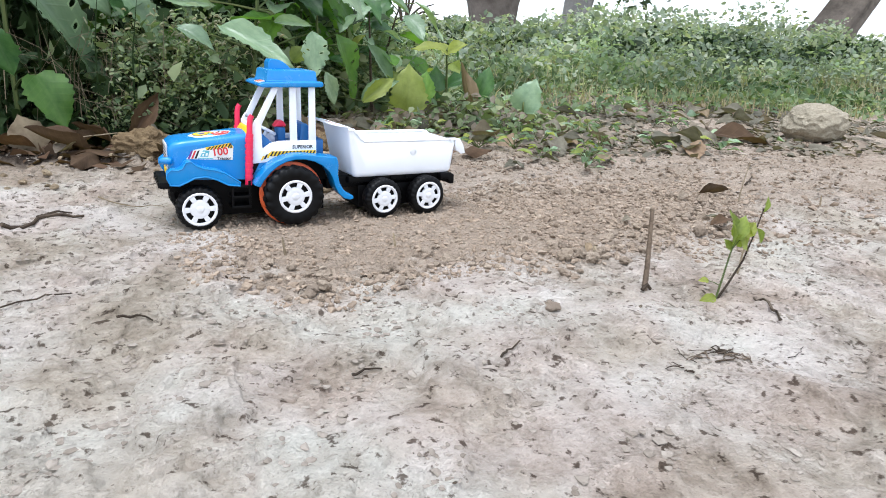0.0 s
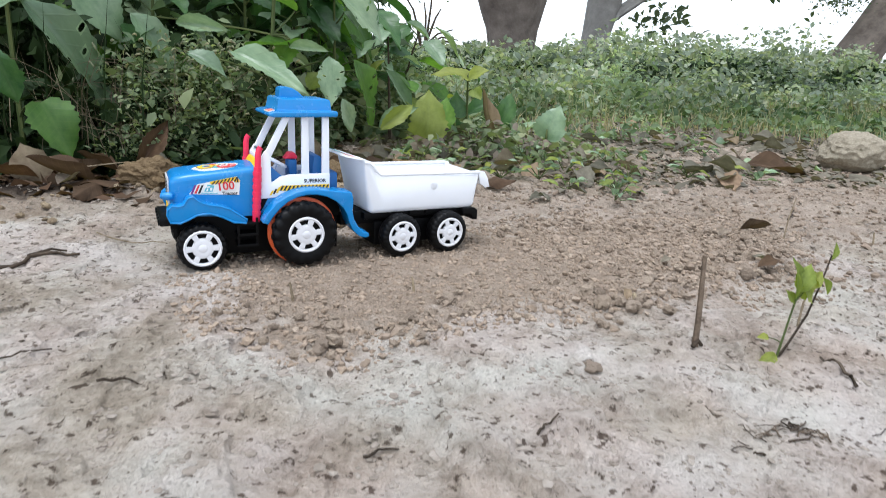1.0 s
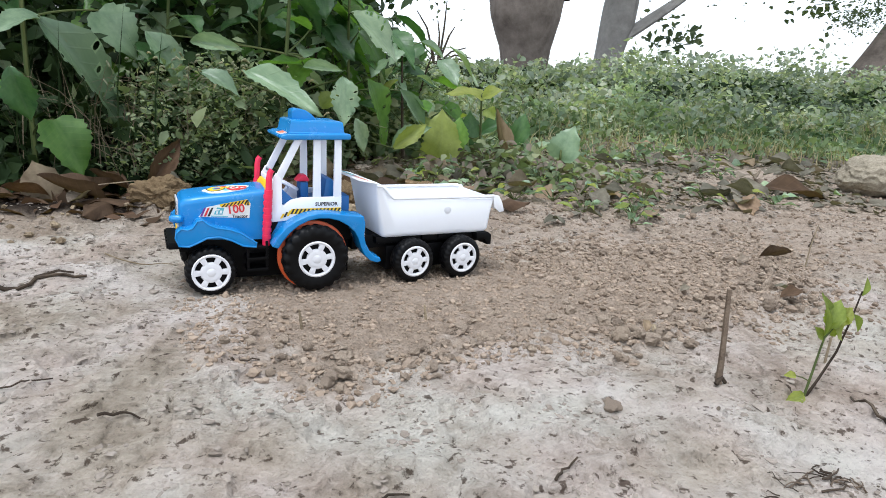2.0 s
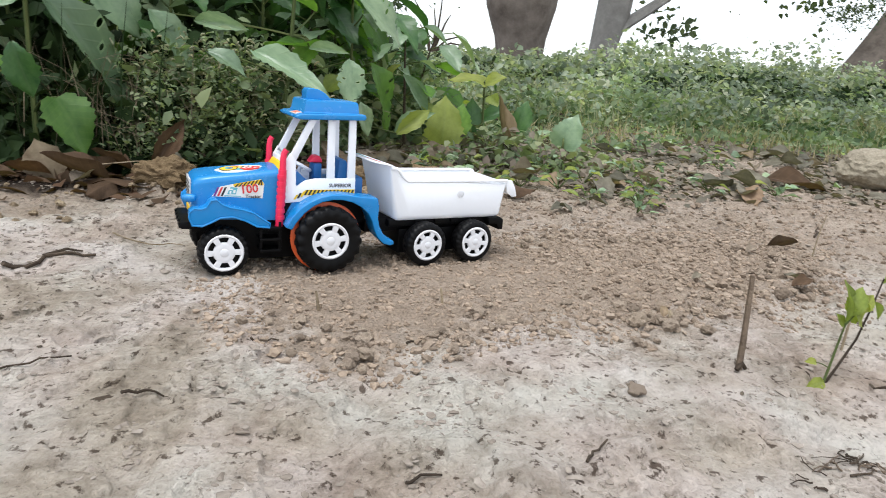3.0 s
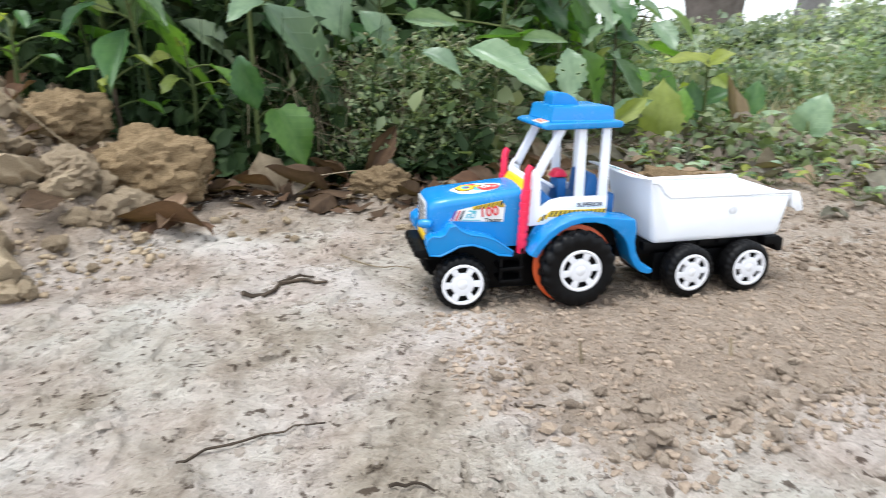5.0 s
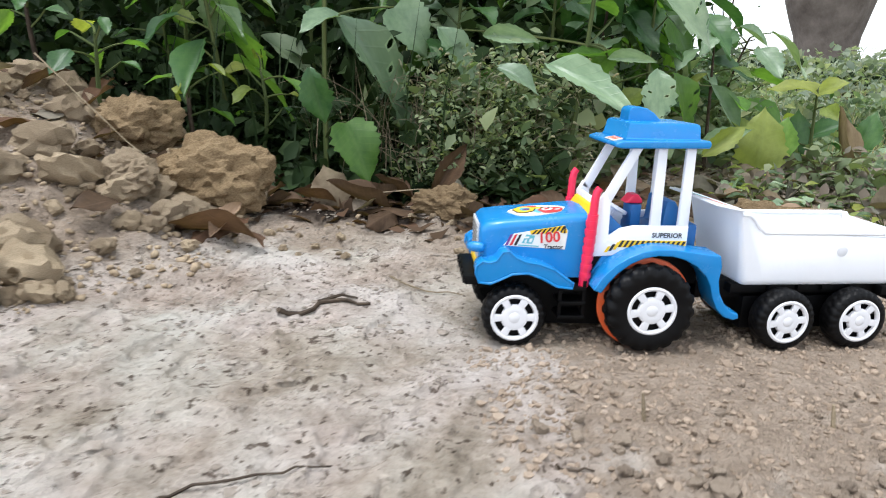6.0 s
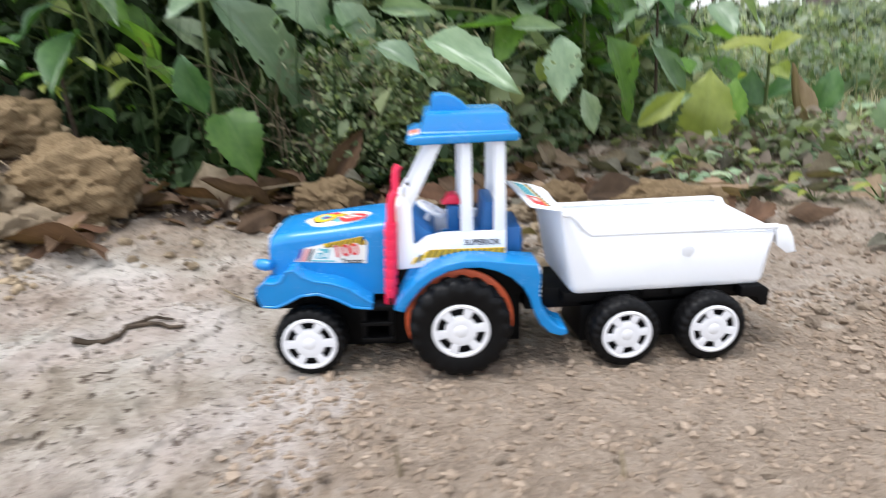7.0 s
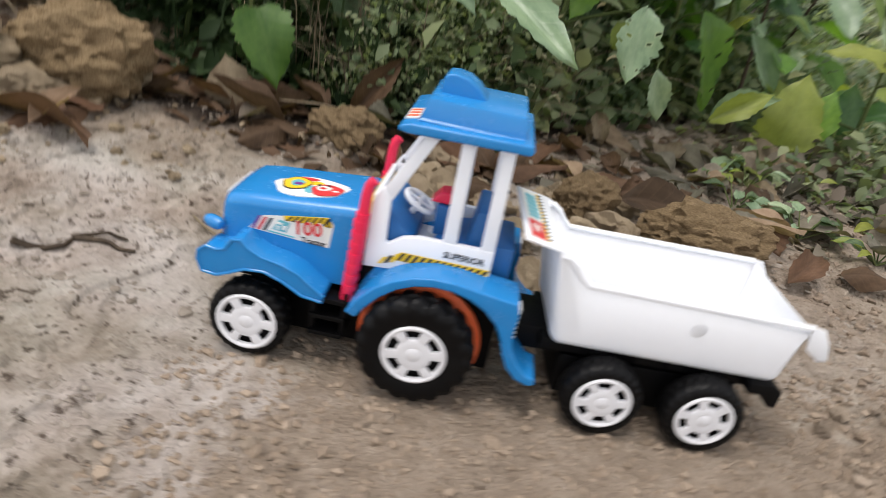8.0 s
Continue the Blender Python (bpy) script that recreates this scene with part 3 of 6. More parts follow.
def front_side(flip):
    bm = bmesh.new()
    edge = ((-0.0350, 0.0620), (-0.0345, 0.0675), (-0.0300, 0.0715), (-0.0240, 0.0705), (-0.0190, 0.0720), (-0.0145, 0.0790), (-0.0095, 0.0800), (-0.0040, 0.0750),
              (0.0040, 0.0715), (0.0160, 0.0695), (0.0270, 0.0655), (0.0360, 0.0590), (0.0430, 0.0545), (0.0425, 0.0505), (0.0300, 0.0520), (0.0180, 0.0585),
              (0.0060, 0.0625), (-0.0060, 0.0615), (-0.0150, 0.0570), (-0.0230, 0.0535), (-0.0320, 0.0545))
    slab(bm, edge, flip(0.0105), flip(0.032), 0.0020, 4)
    guard = part("front_mudguard", bm, BLUE, tractor, "wavy blue mudguard over the front wheel")
    bm = bmesh.new()
    tube(bm, [(x, flip(0.0108), z) for x, z in edge + edge[:1]], 0.0011, 0.0011, 8)
    part("lip", bm, BLUE, guard)
    bm = bmesh.new()
    lathe(bm, ((0, -0.007), (0.0028, -0.0062), (0.0042, -0.003), (0.0042, 0.003), (0.003, 0.006), (0, 0.006)), 20)
    bm.transform(pose(-0.0335 if flip(0) == 0 else -0.024, flip(0.030), 0.0785, 0, 0, 65 if flip(0) == 0 else 115))
    part("headlamp", bm, BLUE, tractor, "small blue headlamp knob")


both_sides(front_side)

# black underside, brought low to deepen the shade beneath the toy
bm = bmesh.new()
box(bm, (-0.008, MID - 0.024, 0.0100), (0.150, MID + 0.024, 0.0560), 0.0015)
box(bm, (-0.031, MID - 0.022, 0.0400), (-0.006, MID + 0.022, 0.0560), 0.0015)
box(bm, (0.060, MID - 0.033, 0.050), (0.150, MID + 0.033, 0.078), 0.0015)
part("chassis", bm, BLACK, tractor, "black plastic underbody")
bm = bmesh.new()
box(bm, (-0.0420, MID - 0.036, 0.0470), (-0.0300, MID + 0.036, 0.0545), 0.0015)
for k in range(5):
    box(bm, (-0.0435, MID - 0.034 + 0.0148 * k, 0.0478), (-0.0415, MID - 0.026 + 0.0148 * k, 0.0538), 0.0005)
part("bumper", bm, BLACK, tractor, "black ribbed front bumper")
for x, half in ((-0.0025, 0.045), (0.1035, 0.060)):
    bm = bmesh.new()
    lathe(bm, ((0, -half), (0.004, -half), (0.004, half), (0, half)), 16, (x, MID, 0.0255 if x < 0 else 0.0368))
    part("axle", bm, BLACK, tractor)


def side_step(flip):
    bm = bmesh.new()
    for z in (0.022, 0.034, 0.046):
        box(bm, (0.034, min(flip(0.018), flip(0.040)), z), (0.056, max(flip(0.018), flip(0.040)), z + 0.003), 0.0005)
    for x in (0.034, 0.0535):
        box(bm, (x, min(flip(0.020), flip(0.024)), 0.022), (x + 0.003, max(flip(0.020), flip(0.024)), 0.054), 0.0005)
    part("side_step", bm, BLACK, tractor, "black plastic step between the wheels")
    # exhaust pipe, ribbed below and bent at its tip
    x0 = 0.0552
    y = flip(0.0245)
    up = 0.0 if flip(0) == 0 else 0.0045
    bm = bmesh.new()
    tube(bm, [(x0 - 0.0005, y, 0.0485), (x0, y, 0.060), (x0 + 0.0015, y, 0.085), (x0 + 0.0025, y, 0.108)], 0.0040, 0.0043, 14)
    for k in range(7):
        z = 0.058 + 0.0072 * k
        lump = bmesh.ops.create_cone(bm, cap_ends=True, segments=14, radius1=0.0047, radius2=0.0047, depth=0.0040)["verts"]
        for v in lump:
            v.co += Vector((x0 + 0.0022 * (z - 0.05) / 0.06, y, z))
    tube(bm, [(x0 + 0.0025, y, 0.106), (x0 + 0.0030, y, 0.120 + up), (x0 + 0.0040, y, 0.126 + up), (x0 + 0.0062, y, 0.1292 + up)], 0.0034, 0.0030, 12)
    part("exhaust_pipe", bm, RED, tractor, "red ribbed plastic exhaust pipe")


both_sides(side_step)


# cab
def cab_side(flip):
    a, b = flip(0.0275), flip(0.0325)
    bm = bmesh.new()
    slab(bm, ((0.0610, 0.0725), (0.1375, 0.0790), (0.1375, 0.0990), (0.0930, 0.0985), (0.0820, 0.0960), (0.0745, 0.0905), (0.0725, 0.0910), (0.0720, 0.1180), (0.0665, 0.1250), (0.0615, 0.1160)), a, b, 0.0006)
    side = part("cab_side", bm, WHITE, tractor, "white plastic cab side with stickers")
    for name, outline in (("pillar", ((0.0650, 0.1200), (0.0722, 0.1170), (0.0950, 0.1630), (0.0870, 0.1630))),
                          ("pillar", ((0.1060, 0.0975), (0.1145, 0.0975), (0.1135, 0.1630), (0.1060, 0.1630))),
                          ("pillar", ((0.1290, 0.0975), (0.1375, 0.0975), (0.1365, 0.1630), (0.1290, 0.1630)))):
        bm = bmesh.new()
        slab(bm, outline, flip(0.0282), flip(0.0325), 0.0006)
        part(name, bm, WHITE, tractor, "white plastic cab pillar")
    # hazard strip
    out = flip(0.02715)
    bm = bmesh.new()
    slab(bm, ((0.0770, 0.0808), (0.1365, 0.0822), (0.1368, 0.0872), (0.0830, 0.0868)), out, flip(0.0279), 0)
    strip = part("hazard_strip", bm, YELLOW, side, "yellow and black hazard strip sticker", False)
    for k in range(13):
        x = 0.0810 + 0.0042 * k
        bm = bmesh.new()
        slab(bm, ((x, 0.0812), (x + 0.0021, 0.0812), (x + 0.0051, 0.0866), (x + 0.0030, 0.0866)), flip(0.02700), flip(0.0274), 0)
        part("black_stripe", bm, INK, strip, "", False)
    for k in range(3):
        x = 0.0700 + 0.0036 * k
        bm = bmesh.new()
        slab(bm, ((x, 0.0765 + 0.0012 * k), (x + 0.0022, 0.0765 + 0.0012 * k), (x + 0.0052, 0.0815 + 0.0018 * k), (x + 0.0030, 0.0815 + 0.0018 * k)), flip(0.02705), flip(0.0279), 0)
        part("corner_stripe", bm, INK if k % 2 else YELLOW, side, "", False)
    turn = Matrix.Rotation(math.pi, 4, "Z") if flip(0) else Matrix()
    lettering("word", "SUPERIOR", 0.0056, INK, side, Matrix.Translation((0.1205, flip(0.0272), 0.0913)) @ turn @ pose(0, 0, 0, 90, 0, 0))


both_sides(cab_side)

for x in (0.061, 0.1345):
    bm = bmesh.new()
    box(bm, (x, 0.0320, 0.079), (x + 0.003, 2 * MID - 0.0320, 0.0985 if x > 0.1 else 0.118), 0.0006)
    part("cab_end", bm, WHITE, tractor, "white plastic cab cross panel")
bm = bmesh.new()
box(bm, (0.062, 0.0320, 0.0760), (0.137, 2 * MID - 0.0320, 0.0800), 0.0005)
part("cab_floor", bm, WHITE, tractor)
bm = bmesh.new()
slab(bm, ((0.0660, 0.080), (0.0880, 0.080), (0.0880, 0.094), (0.0800, 0.101), (0.0720, 0.109), (0.0660, 0.111)), 0.0340, 2 * MID - 0.0340, 0.001)
part("dashboard", bm, BLUE_DARK, tractor, "blue plastic dashboard")
bm = bmesh.new()
slab(bm, ((0.1000, 0.080), (0.1330, 0.080), (0.1330, 0.1120), (0.1300, 0.1170), (0.1230, 0.1170), (0.1205, 0.0950), (0.1000, 0.0930)), MID - 0.022, MID + 0.022, 0.0015)
part("seat", bm, BLUE_DARK, tractor, "blue plastic driver's seat")
bm = bmesh.new()
box(bm, (0.0975, MID - 0.011, 0.092), (0.1060, MID + 0.011, 0.1115), 0.001)
post = part("seat_post", bm, BLUE_DARK, tractor)
bm = bmesh.new()
slab(bm, ((0.0930, 0.1120), (0.1075, 0.1120), (0.1075, 0.1150), (0.1040, 0.1195), (0.0985, 0.1190), (0.0955, 0.1150)), MID - 0.008, MID + 0.008, 0.0015, 3)
part("red_knob", bm, RED, post, "red plastic knob")
bm = bmesh.new()
ring = [(0.0105 * math.cos(a), 0.0105 * math.sin(a), 0) for a in [2 * math.pi * k / 28 for k in range(29)]]
tube(bm, ring, 0.0019, 0.0019, 8)
tube(bm, [(-0.010, 0, 0), (0.010, 0, 0)], 0.0016, 0.0016, 6)
tube(bm, [(0, -0.010, 0), (0, 0.010, 0)], 0.0016, 0.0016, 6)
tube(bm, [(0, 0, 0), (0, 0, -0.012)], 0.0022, 0.0022, 8)
bm.transform(pose(0.0860, MID, 0.1075, 0, 28, 0))
part("steering_wheel", bm, WHITE, tractor, "white plastic steering wheel")
bm = bmesh.new()
slab(bm, ((0.0540, 0.1040), (0.0660, 0.1040), (0.0640, 0.1150), (0.0590, 0.1120)), 0.0330, 2 * MID - 0.0330, 0.0008)
part("windscreen_base", bm, YELLOW, tractor, "yellow sticker below the windscreen")

# roof
bm = bmesh.new()
slab(bm, ((0.0700, 0.1616), (0.0752, 0.1606), (0.1445, 0.1622), (0.1457, 0.1652), (0.1445, 0.1682), (0.0760, 0.1664), (0.0700, 0.1644)), MID - 0.0405, MID + 0.0405, 0.0016, 3)
roof = part("roof", bm, BLUE, tractor, "blue plastic cab roof with a brim")
bm = bmesh.new()
loft(bm, [[(x0, MID - h, z), (x1, MID - h, z), (x1, MID + h, z), (x0, MID + h, z)] for z, x0, x1, h in ((0.164, 0.0795, 0.1405, 0.0325), (0.1675, 0.0795, 0.1405, 0.0325), (0.1685, 0.0805, 0.1397, 0.0315), (0.1780, 0.0822, 0.1388, 0.0306), (0.1797, 0.0832, 0.1380, 0.0297), (0.1804, 0.0852, 0.1362, 0.0280))])
part("roof_block", bm, BLUE, roof)
bm = bmesh.new()
slab(bm, ((0.0870, 0.1795), (0.0875, 0.1885), (0.0893, 0.1912), (0.0945, 0.1918), (0.1015, 0.1905), (0.1080, 0.1868), (0.1135, 0.1815), (0.1145, 0.1795)), MID - 0.0115, MID + 0.0115, 0.0022, 4)
part("roof_crest", bm, BLUE, roof, "rounded blue crest on the roof")
bm = bmesh.new()
slab(bm, ((0.0715, 0.1661), (0.0790, 0.1676), (0.0790, 0.1668), (0.0715, 0.1653)), MID - 0.028, MID - 0.004, 0)
part("roof_sticker", bm, STICKER, roof, "white and orange sticker on the brim", False)
for k in range(3):
    bm = bmesh.new()
    slab(bm, ((0.0722, 0.16655), (0.0783, 0.16778), (0.0783, 0.1674), (0.0722, 0.1662)), MID - 0.025 + 0.007 * k, MID - 0.0215 + 0.007 * k, 0)
    part("sticker_bar", bm, ORANGE, roof, "", False)


def rear_mudguard(flip):
    outer = [(0.0580, 0.0510), (0.0640, 0.0615), (0.0730, 0.0712), (0.0830, 0.0780), (0.0940, 0.0828), (0.1060, 0.0852), (0.1200, 0.0852), (0.1340, 0.0834), (0.1470, 0.0818), (0.1570, 0.0810),
             (0.1590, 0.0720), (0.1580, 0.0600), (0.1600, 0.0500), (0.1650, 0.0410), (0.1720, 0.0345), (0.1775, 0.0330), (0.1785, 0.0290)]
    inner = [(0.1740, 0.0275), (0.1660, 0.0300), (0.1590, 0.0370), (0.1545, 0.0460), (0.1515, 0.0560), (0.1470, 0.0640), (0.1390, 0.0715), (0.1290, 0.0768), (0.1180, 0.0795), (0.1070, 0.0797),
             (0.0960, 0.0775), (0.0860, 0.0728), (0.0770, 0.0655), (0.0690, 0.0560), (0.0645, 0.0485)]
    bm = bmesh.new()
    slab(bm, outer + inner, flip(0.0055), flip(0.034), 0.0011, 3)
    guard = part("rear_mudguard", bm, BLUE, tractor, "blue arched mudguard over the rear wheel")
    bm = bmesh.new()
    slab(bm, ((0.0600, 0.0560), (0.0700, 0.0600), (0.0860, 0.0720), (0.1050, 0.0800), (0.1300, 0.0790), (0.1480, 0.0700), (0.1560, 0.0560), (0.1560, 0.0810), (0.1375, 0.0830), (0.1060, 0.0845), (0.0700, 0.0750)), flip(0.0285), flip(0.0335), 0.0006)
    part("mudguard_wall", bm, BLUE, guard)
    # small reflector sticker on the rear edge
    bm = bmesh.new()
    box(bm, (0.1578, min(flip(0.0095), flip(0.0205)), 0.0560), (0.1596, max(flip(0.0095), flip(0.0205)), 0.0760), 0.0003)
    sticker = part("tail_sticker", bm, STICKER, guard, "white tail sticker with dark bars")
    for k in range(5):
        bm = bmesh.new()
        box(bm, (0.1582, min(flip(0.0092), flip(0.0195)), 0.0580 + 0.0034 * k), (0.1600, max(flip(0.0092), flip(0.0195)), 0.0592 + 0.0034 * k), 0)
        part("dark_bar", bm, INK, sticker, "", False)


both_sides(rear_mudguard)
bm = bmesh.new()
box(bm, (0.1370, MID - 0.024, 0.0700), (0.1500, MID + 0.024, 0.0985), 0.0025)
part("rear_box", bm, BLUE_DARK, tractor, "blue box behind the cab")


# hood stickers
def hood_sticker(flip):
    y = flip(0.0298)
    y1 = flip(0.0303)
    bm = bmesh.new()
    slab(bm, ((-0.0120, 0.0800), (0.0385, 0.0775), (0.0400, 0.0930), (0.0365, 0.0975), (-0.0035, 0.0900)), y, y1, 0)
    base = part("hood_sticker", bm, STICKER, hood, "white hood sticker with stripes and a red number", False)
    f0, f1 = flip(0.0296), flip(0.0302)
    def top(x):
        return min(0.0925 + 0.18 * (x - 0.009), 0.0972)
    bm = bmesh.new()
    slab(bm, ((0.0100, 0.0898), (0.0394, 0.0915), (0.0390, 0.0942), (0.0362, 0.0974), (0.0090, 0.0925)), f0, f1, 0)
    band = part("yellow_band", bm, YELLOW, base, "yellow and black hazard band", False)
    for k in range(8):
        x = 0.0092 + 0.0037 * k
        x1, x2 = min(x + 0.0046, 0.0372), min(x + 0.0064, 0.0378)
        bm = bmesh.new()
        low = 0.0896 + 0.06 * (x - 0.009)
        slab(bm, ((x + 0.0012, low), (x + 0.0030, low), (x2, top(x2) - 0.0003), (x1, top(x1) - 0.0003)), flip(0.0294), flip(0.0300), 0)
        part("slant_bar", bm, INK, band, "", False)
    for k, mat in enumerate((STICKER_PURPLE, STICKER_RED, INK)):
        x = -0.0105 + 0.0036 * k
        bm = bmesh.new()
        slab(bm, ((x, 0.0802), (x + 0.0022, 0.0802), (x + 0.0062, 0.0895), (x + 0.0040, 0.0890)), f0, f1, 0)
        part("slant_bar", bm, mat, base, "", False)
    bm = bmesh.new()
    slab(bm, ((0.0030, 0.0822), (0.0115, 0.0818), (0.0135, 0.0885), (0.0065, 0.0895)), f0, f1, 0)
    patch = part("teal_patch", bm, STICKER_TEAL, base, "", False)
    for cx, cz, w, h in ((0.0065, 0.0870, 0.0040, 0.0014), (0.0060, 0.0840, 0.0016, 0.0026), (0.0098, 0.0846, 0.0022, 0.0030)):
        bm = bmesh.new()
        slab(bm, ((cx - w / 2, cz - h / 2), (cx + w / 2, cz - h / 2), (cx + w / 2 + 0.0006, cz + h / 2), (cx - w / 2 + 0.0006, cz + h / 2)), flip(0.0294), flip(0.0300), 0)
        part("pale_bar", bm, STICKER, patch, "", False)
    bm = bmesh.new()
    slab(bm, ((0.0000, 0.0800), (0.0170, 0.0793), (0.0170, 0.0802), (0.0004, 0.0810)), f0, f1, 0)
    part("text_bar", bm, STICKER_TEAL, base, "", False)
    turn = Matrix.Rotation(math.pi, 4, "Z") if flip(0) else Matrix()
    lettering("number_edge", "100", 0.0136, STICKER, base, Matrix.Translation((0.0252, flip(0.0292), 0.0868)) @ turn @ pose(0, 0, 0, 90, 0, 0) @ Matrix.Rotation(0.10, 4, "Z"))
    lettering("number", "100", 0.0122, STICKER_RED, base, Matrix.Translation((0.0248, flip(0.0290), 0.0872)) @ turn @ pose(0, 0, 0, 90, 0, 0) @ Matrix.Rotation(0.10, 4, "Z"))
    lettering("word", "Tractor", 0.0050, INK, base, Matrix.Translation((0.0290, flip(0.0295), 0.0795)) @ turn @ pose(0, 0, 0, 90, 0, 0))


both_sides(hood_sticker)
# one picture on top of the hood: a ragged white outline with a yellow ring and a red patch
tilt = Matrix.Translation((0.018, MID - 0.0095, 0.1049)) @ pose(0, 0, 0, 3.3, -5.7, 0)
for name, mat, cx, cy, rx, ry, lift in (("outline_sticker", STICKER, 0.0, 0.0, 0.0235, 0.0150, 0.0), ("dark_ring", INK, -0.0100, 0.0030, 0.0096, 0.0096, 0.0003), ("yellow_ring", YELLOW, -0.0100, 0.0030, 0.0085, 0.0085, 0.0006),
                                        ("ring_middle", STICKER_TEAL, -0.0095, 0.0028, 0.0042, 0.0048, 0.0009), ("purple_dot", STICKER_PURPLE, -0.0085, 0.0010, 0.0030, 0.0018, 0.0012), ("teal_patch", STICKER_TEAL, 0.0015, -0.0040, 0.0050, 0.0050, 0.0003),
                                        ("red_patch", STICKER_RED, 0.0110, -0.0035, 0.0100, 0.0085, 0.0006), ("blush_patch", STICKER, 0.0085, -0.0015, 0.0048, 0.0036, 0.0009), ("pink_patch", STICKER_RED, 0.0080, -0.0022, 0.0022, 0.0014, 0.0012), ("yellow_spot", YELLOW, 0.0020, 0.0060, 0.0042, 0.0026, 0.0003), ("ink_spot", INK, 0.0046, 0.0018, 0.0012, 0.0016, 0.0012), ("ink_spot", INK, 0.0105, 0.0022, 0.0012, 0.0015, 0.0012), ("white_patch", STICKER, 0.0165, -0.0045, 0.0022, 0.0010, 0.0009), ("red_leaf", STICKER_RED, -0.0060, 0.0110, 0.0080, 0.0026, 0.0003)):
    bm = bmesh.new()
    ringv = [bm.verts.new((cx + rx * math.cos(w) * (1 + 0.07 * math.sin(5 * w)), cy + ry * math.sin(w) * (1 + 0.07 * math.cos(3 * w)), lift)) for w in [2 * math.pi * k / 28 for k in range(28)]]
    lower = [bm.verts.new((v.co.x, v.co.y, lift - 0.0003 - (0.0012 if name == "outline_sticker" else 0))) for v in ringv]
    bm.faces.new(ringv)
    for k in range(28):
        bm.faces.new((ringv[k], lower[k], lower[(k + 1) % 28], ringv[(k + 1) % 28]))
    bm.transform(tilt)
    part(name, bm, mat, hood, "", False)

# ---- toy trailer, hitched behind and turned a little away ----
trailer = thing("toy_trailer", "white plastic toy tipping trailer on a black chassis", "toy trailer", m=pose(0.1525, 0.0619, 0.0, 0, 0, 11.2))
bm = bmesh.new()
V = {}
for s in (-1, 1):
    V["b0", s], V["bm", s], V["b1", s] = [bm.verts.new((x, s * 0.0365, 0.0525)) for x in (0.0245, 0.0420, 0.1670)]
    V["t0", s], V["t1", s], V["t2", s], V["t3", s] = [bm.verts.new(p) for p in ((0.0140, s * 0.0415, 0.1135), (0.0225, s * 0.0420, 0.1130), (0.0335, s * 0.0430, 0.0990), (0.1680, s * 0.0445, 0.0985))]
    V["w0", s] = bm.verts.new((-0.0075, s * 0.0420, 0.1200))
    V["l0", s] = bm.verts.new((0.1830, s * 0.0450, 0.0790))
for s in (-1, 1):
    bm.faces.new([V[k, s] for k in ("b0", "bm", "t2", "t1", "t0")])
    bm.faces.new([V[k, s] for k in ("bm", "b1", "t3", "t2")])
bm.faces.new((V["b0", -1], V["b0", 1], V["t0", 1], V["t0", -1]))
bm.faces.new((V["b0", -1], V["b0", 1], V["bm", 1], V["bm", -1]))
bm.faces.new((V["bm", -1], V["bm", 1], V["b1", 1], V["b1", -1]))
bm.faces.new((V["t0", -1], V["t0", 1], V["w0", 1], V["w0", -1]))
bm.faces.new((V["b1", -1], V["b1", 1], V["t3", 1], V["t3", -1]))
bm.faces.new((V["t3", -1], V["t3", 1], V["l0", 1], V["l0", -1]))
bmesh.ops.recalc_face_normals(bm, faces=bm.faces)
bmesh.ops.bevel(bm, geom=[e for e in bm.edges if len(e.link_faces) == 2 and e.calc_face_angle(0) > 0.5], offset=0.0060, segments=5, profile=0.5, affect="EDGES", clamp_overlap=True)
bed = part("tipping_bed", bm, WHITE, trailer, "white plastic tipping bed with a sloping tail lip")
shell = bed.modifiers.new("wall", "SOLIDIFY")
shell.thickness, shell.offset = 0.0018, 0.0
for s in (-1, 1):
    # rolled rim along the side wall, dipping behind the front corner
    bm = bmesh.new()
    rim = [(0.0140, 0.0415, 0.1133), (0.0205, 0.0419, 0.1130), (0.0252, 0.0423, 0.1092), (0.0292, 0.0427, 0.1035), (0.0345, 0.0430, 0.0990), (0.1000, 0.0437, 0.0987), (0.1680, 0.0445, 0.0985)]
    tube(bm, [Vector((x, s * (y - 0.0002), z - 0.0004)) for x, y, z in rim], 0.0019, 0.0019, 12)
    part("side_rim", bm, WHITE, bed)
    # a rounded cheek under the tail lip
    bm = bmesh.new()
    slab(bm, ((0.1660, 0.0995), (0.1745, 0.0985), (0.1800, 0.0900), (0.1835, 0.0790), (0.1770, 0.0780), (0.1690, 0.0840)), s * 0.0440, s * 0.0456, 0.0004)
    part("tail_cheek", bm, WHITE, bed)
    bm = bmesh.new()
    lathe(bm, ((0, 0.0), (0.004, 0.0), (0.0046, 0.0003), (0.0046, 0.0006), (0, 0.0006)), 20)
    bm.transform(pose(0.105, s * 0.0429, 0.083, 0, 0, 0 if s < 0 else 180))
    part("round_boss", bm, WHITE, bed, "faint moulded disc")
# sticker on the front wing
wing = pose(0.0030, 0.0, 0.1179, 0, 16.5, 0)
for name, mat, x0, x1, y0, y1, z in (("wing_sticker", STICKER, -0.0085, 0.0085, -0.0385, 0.0385, 0.0009), ("wing_hazard", YELLOW, 0.0020, 0.0078, -0.0380, 0.0380, 0.0012), ("wing_red", STICKER_RED, -0.0080, 0.0015, -0.0380, -0.0130, 0.0012)):
    bm = bmesh.new()
    box(bm, (x0, y0, z - 0.0003), (x1, y1, z + 0.0002), 0)
    bm.transform(wing)
    part(name, bm, mat, bed, "white sticker with a hazard band" if name == "wing_sticker" else "", False)
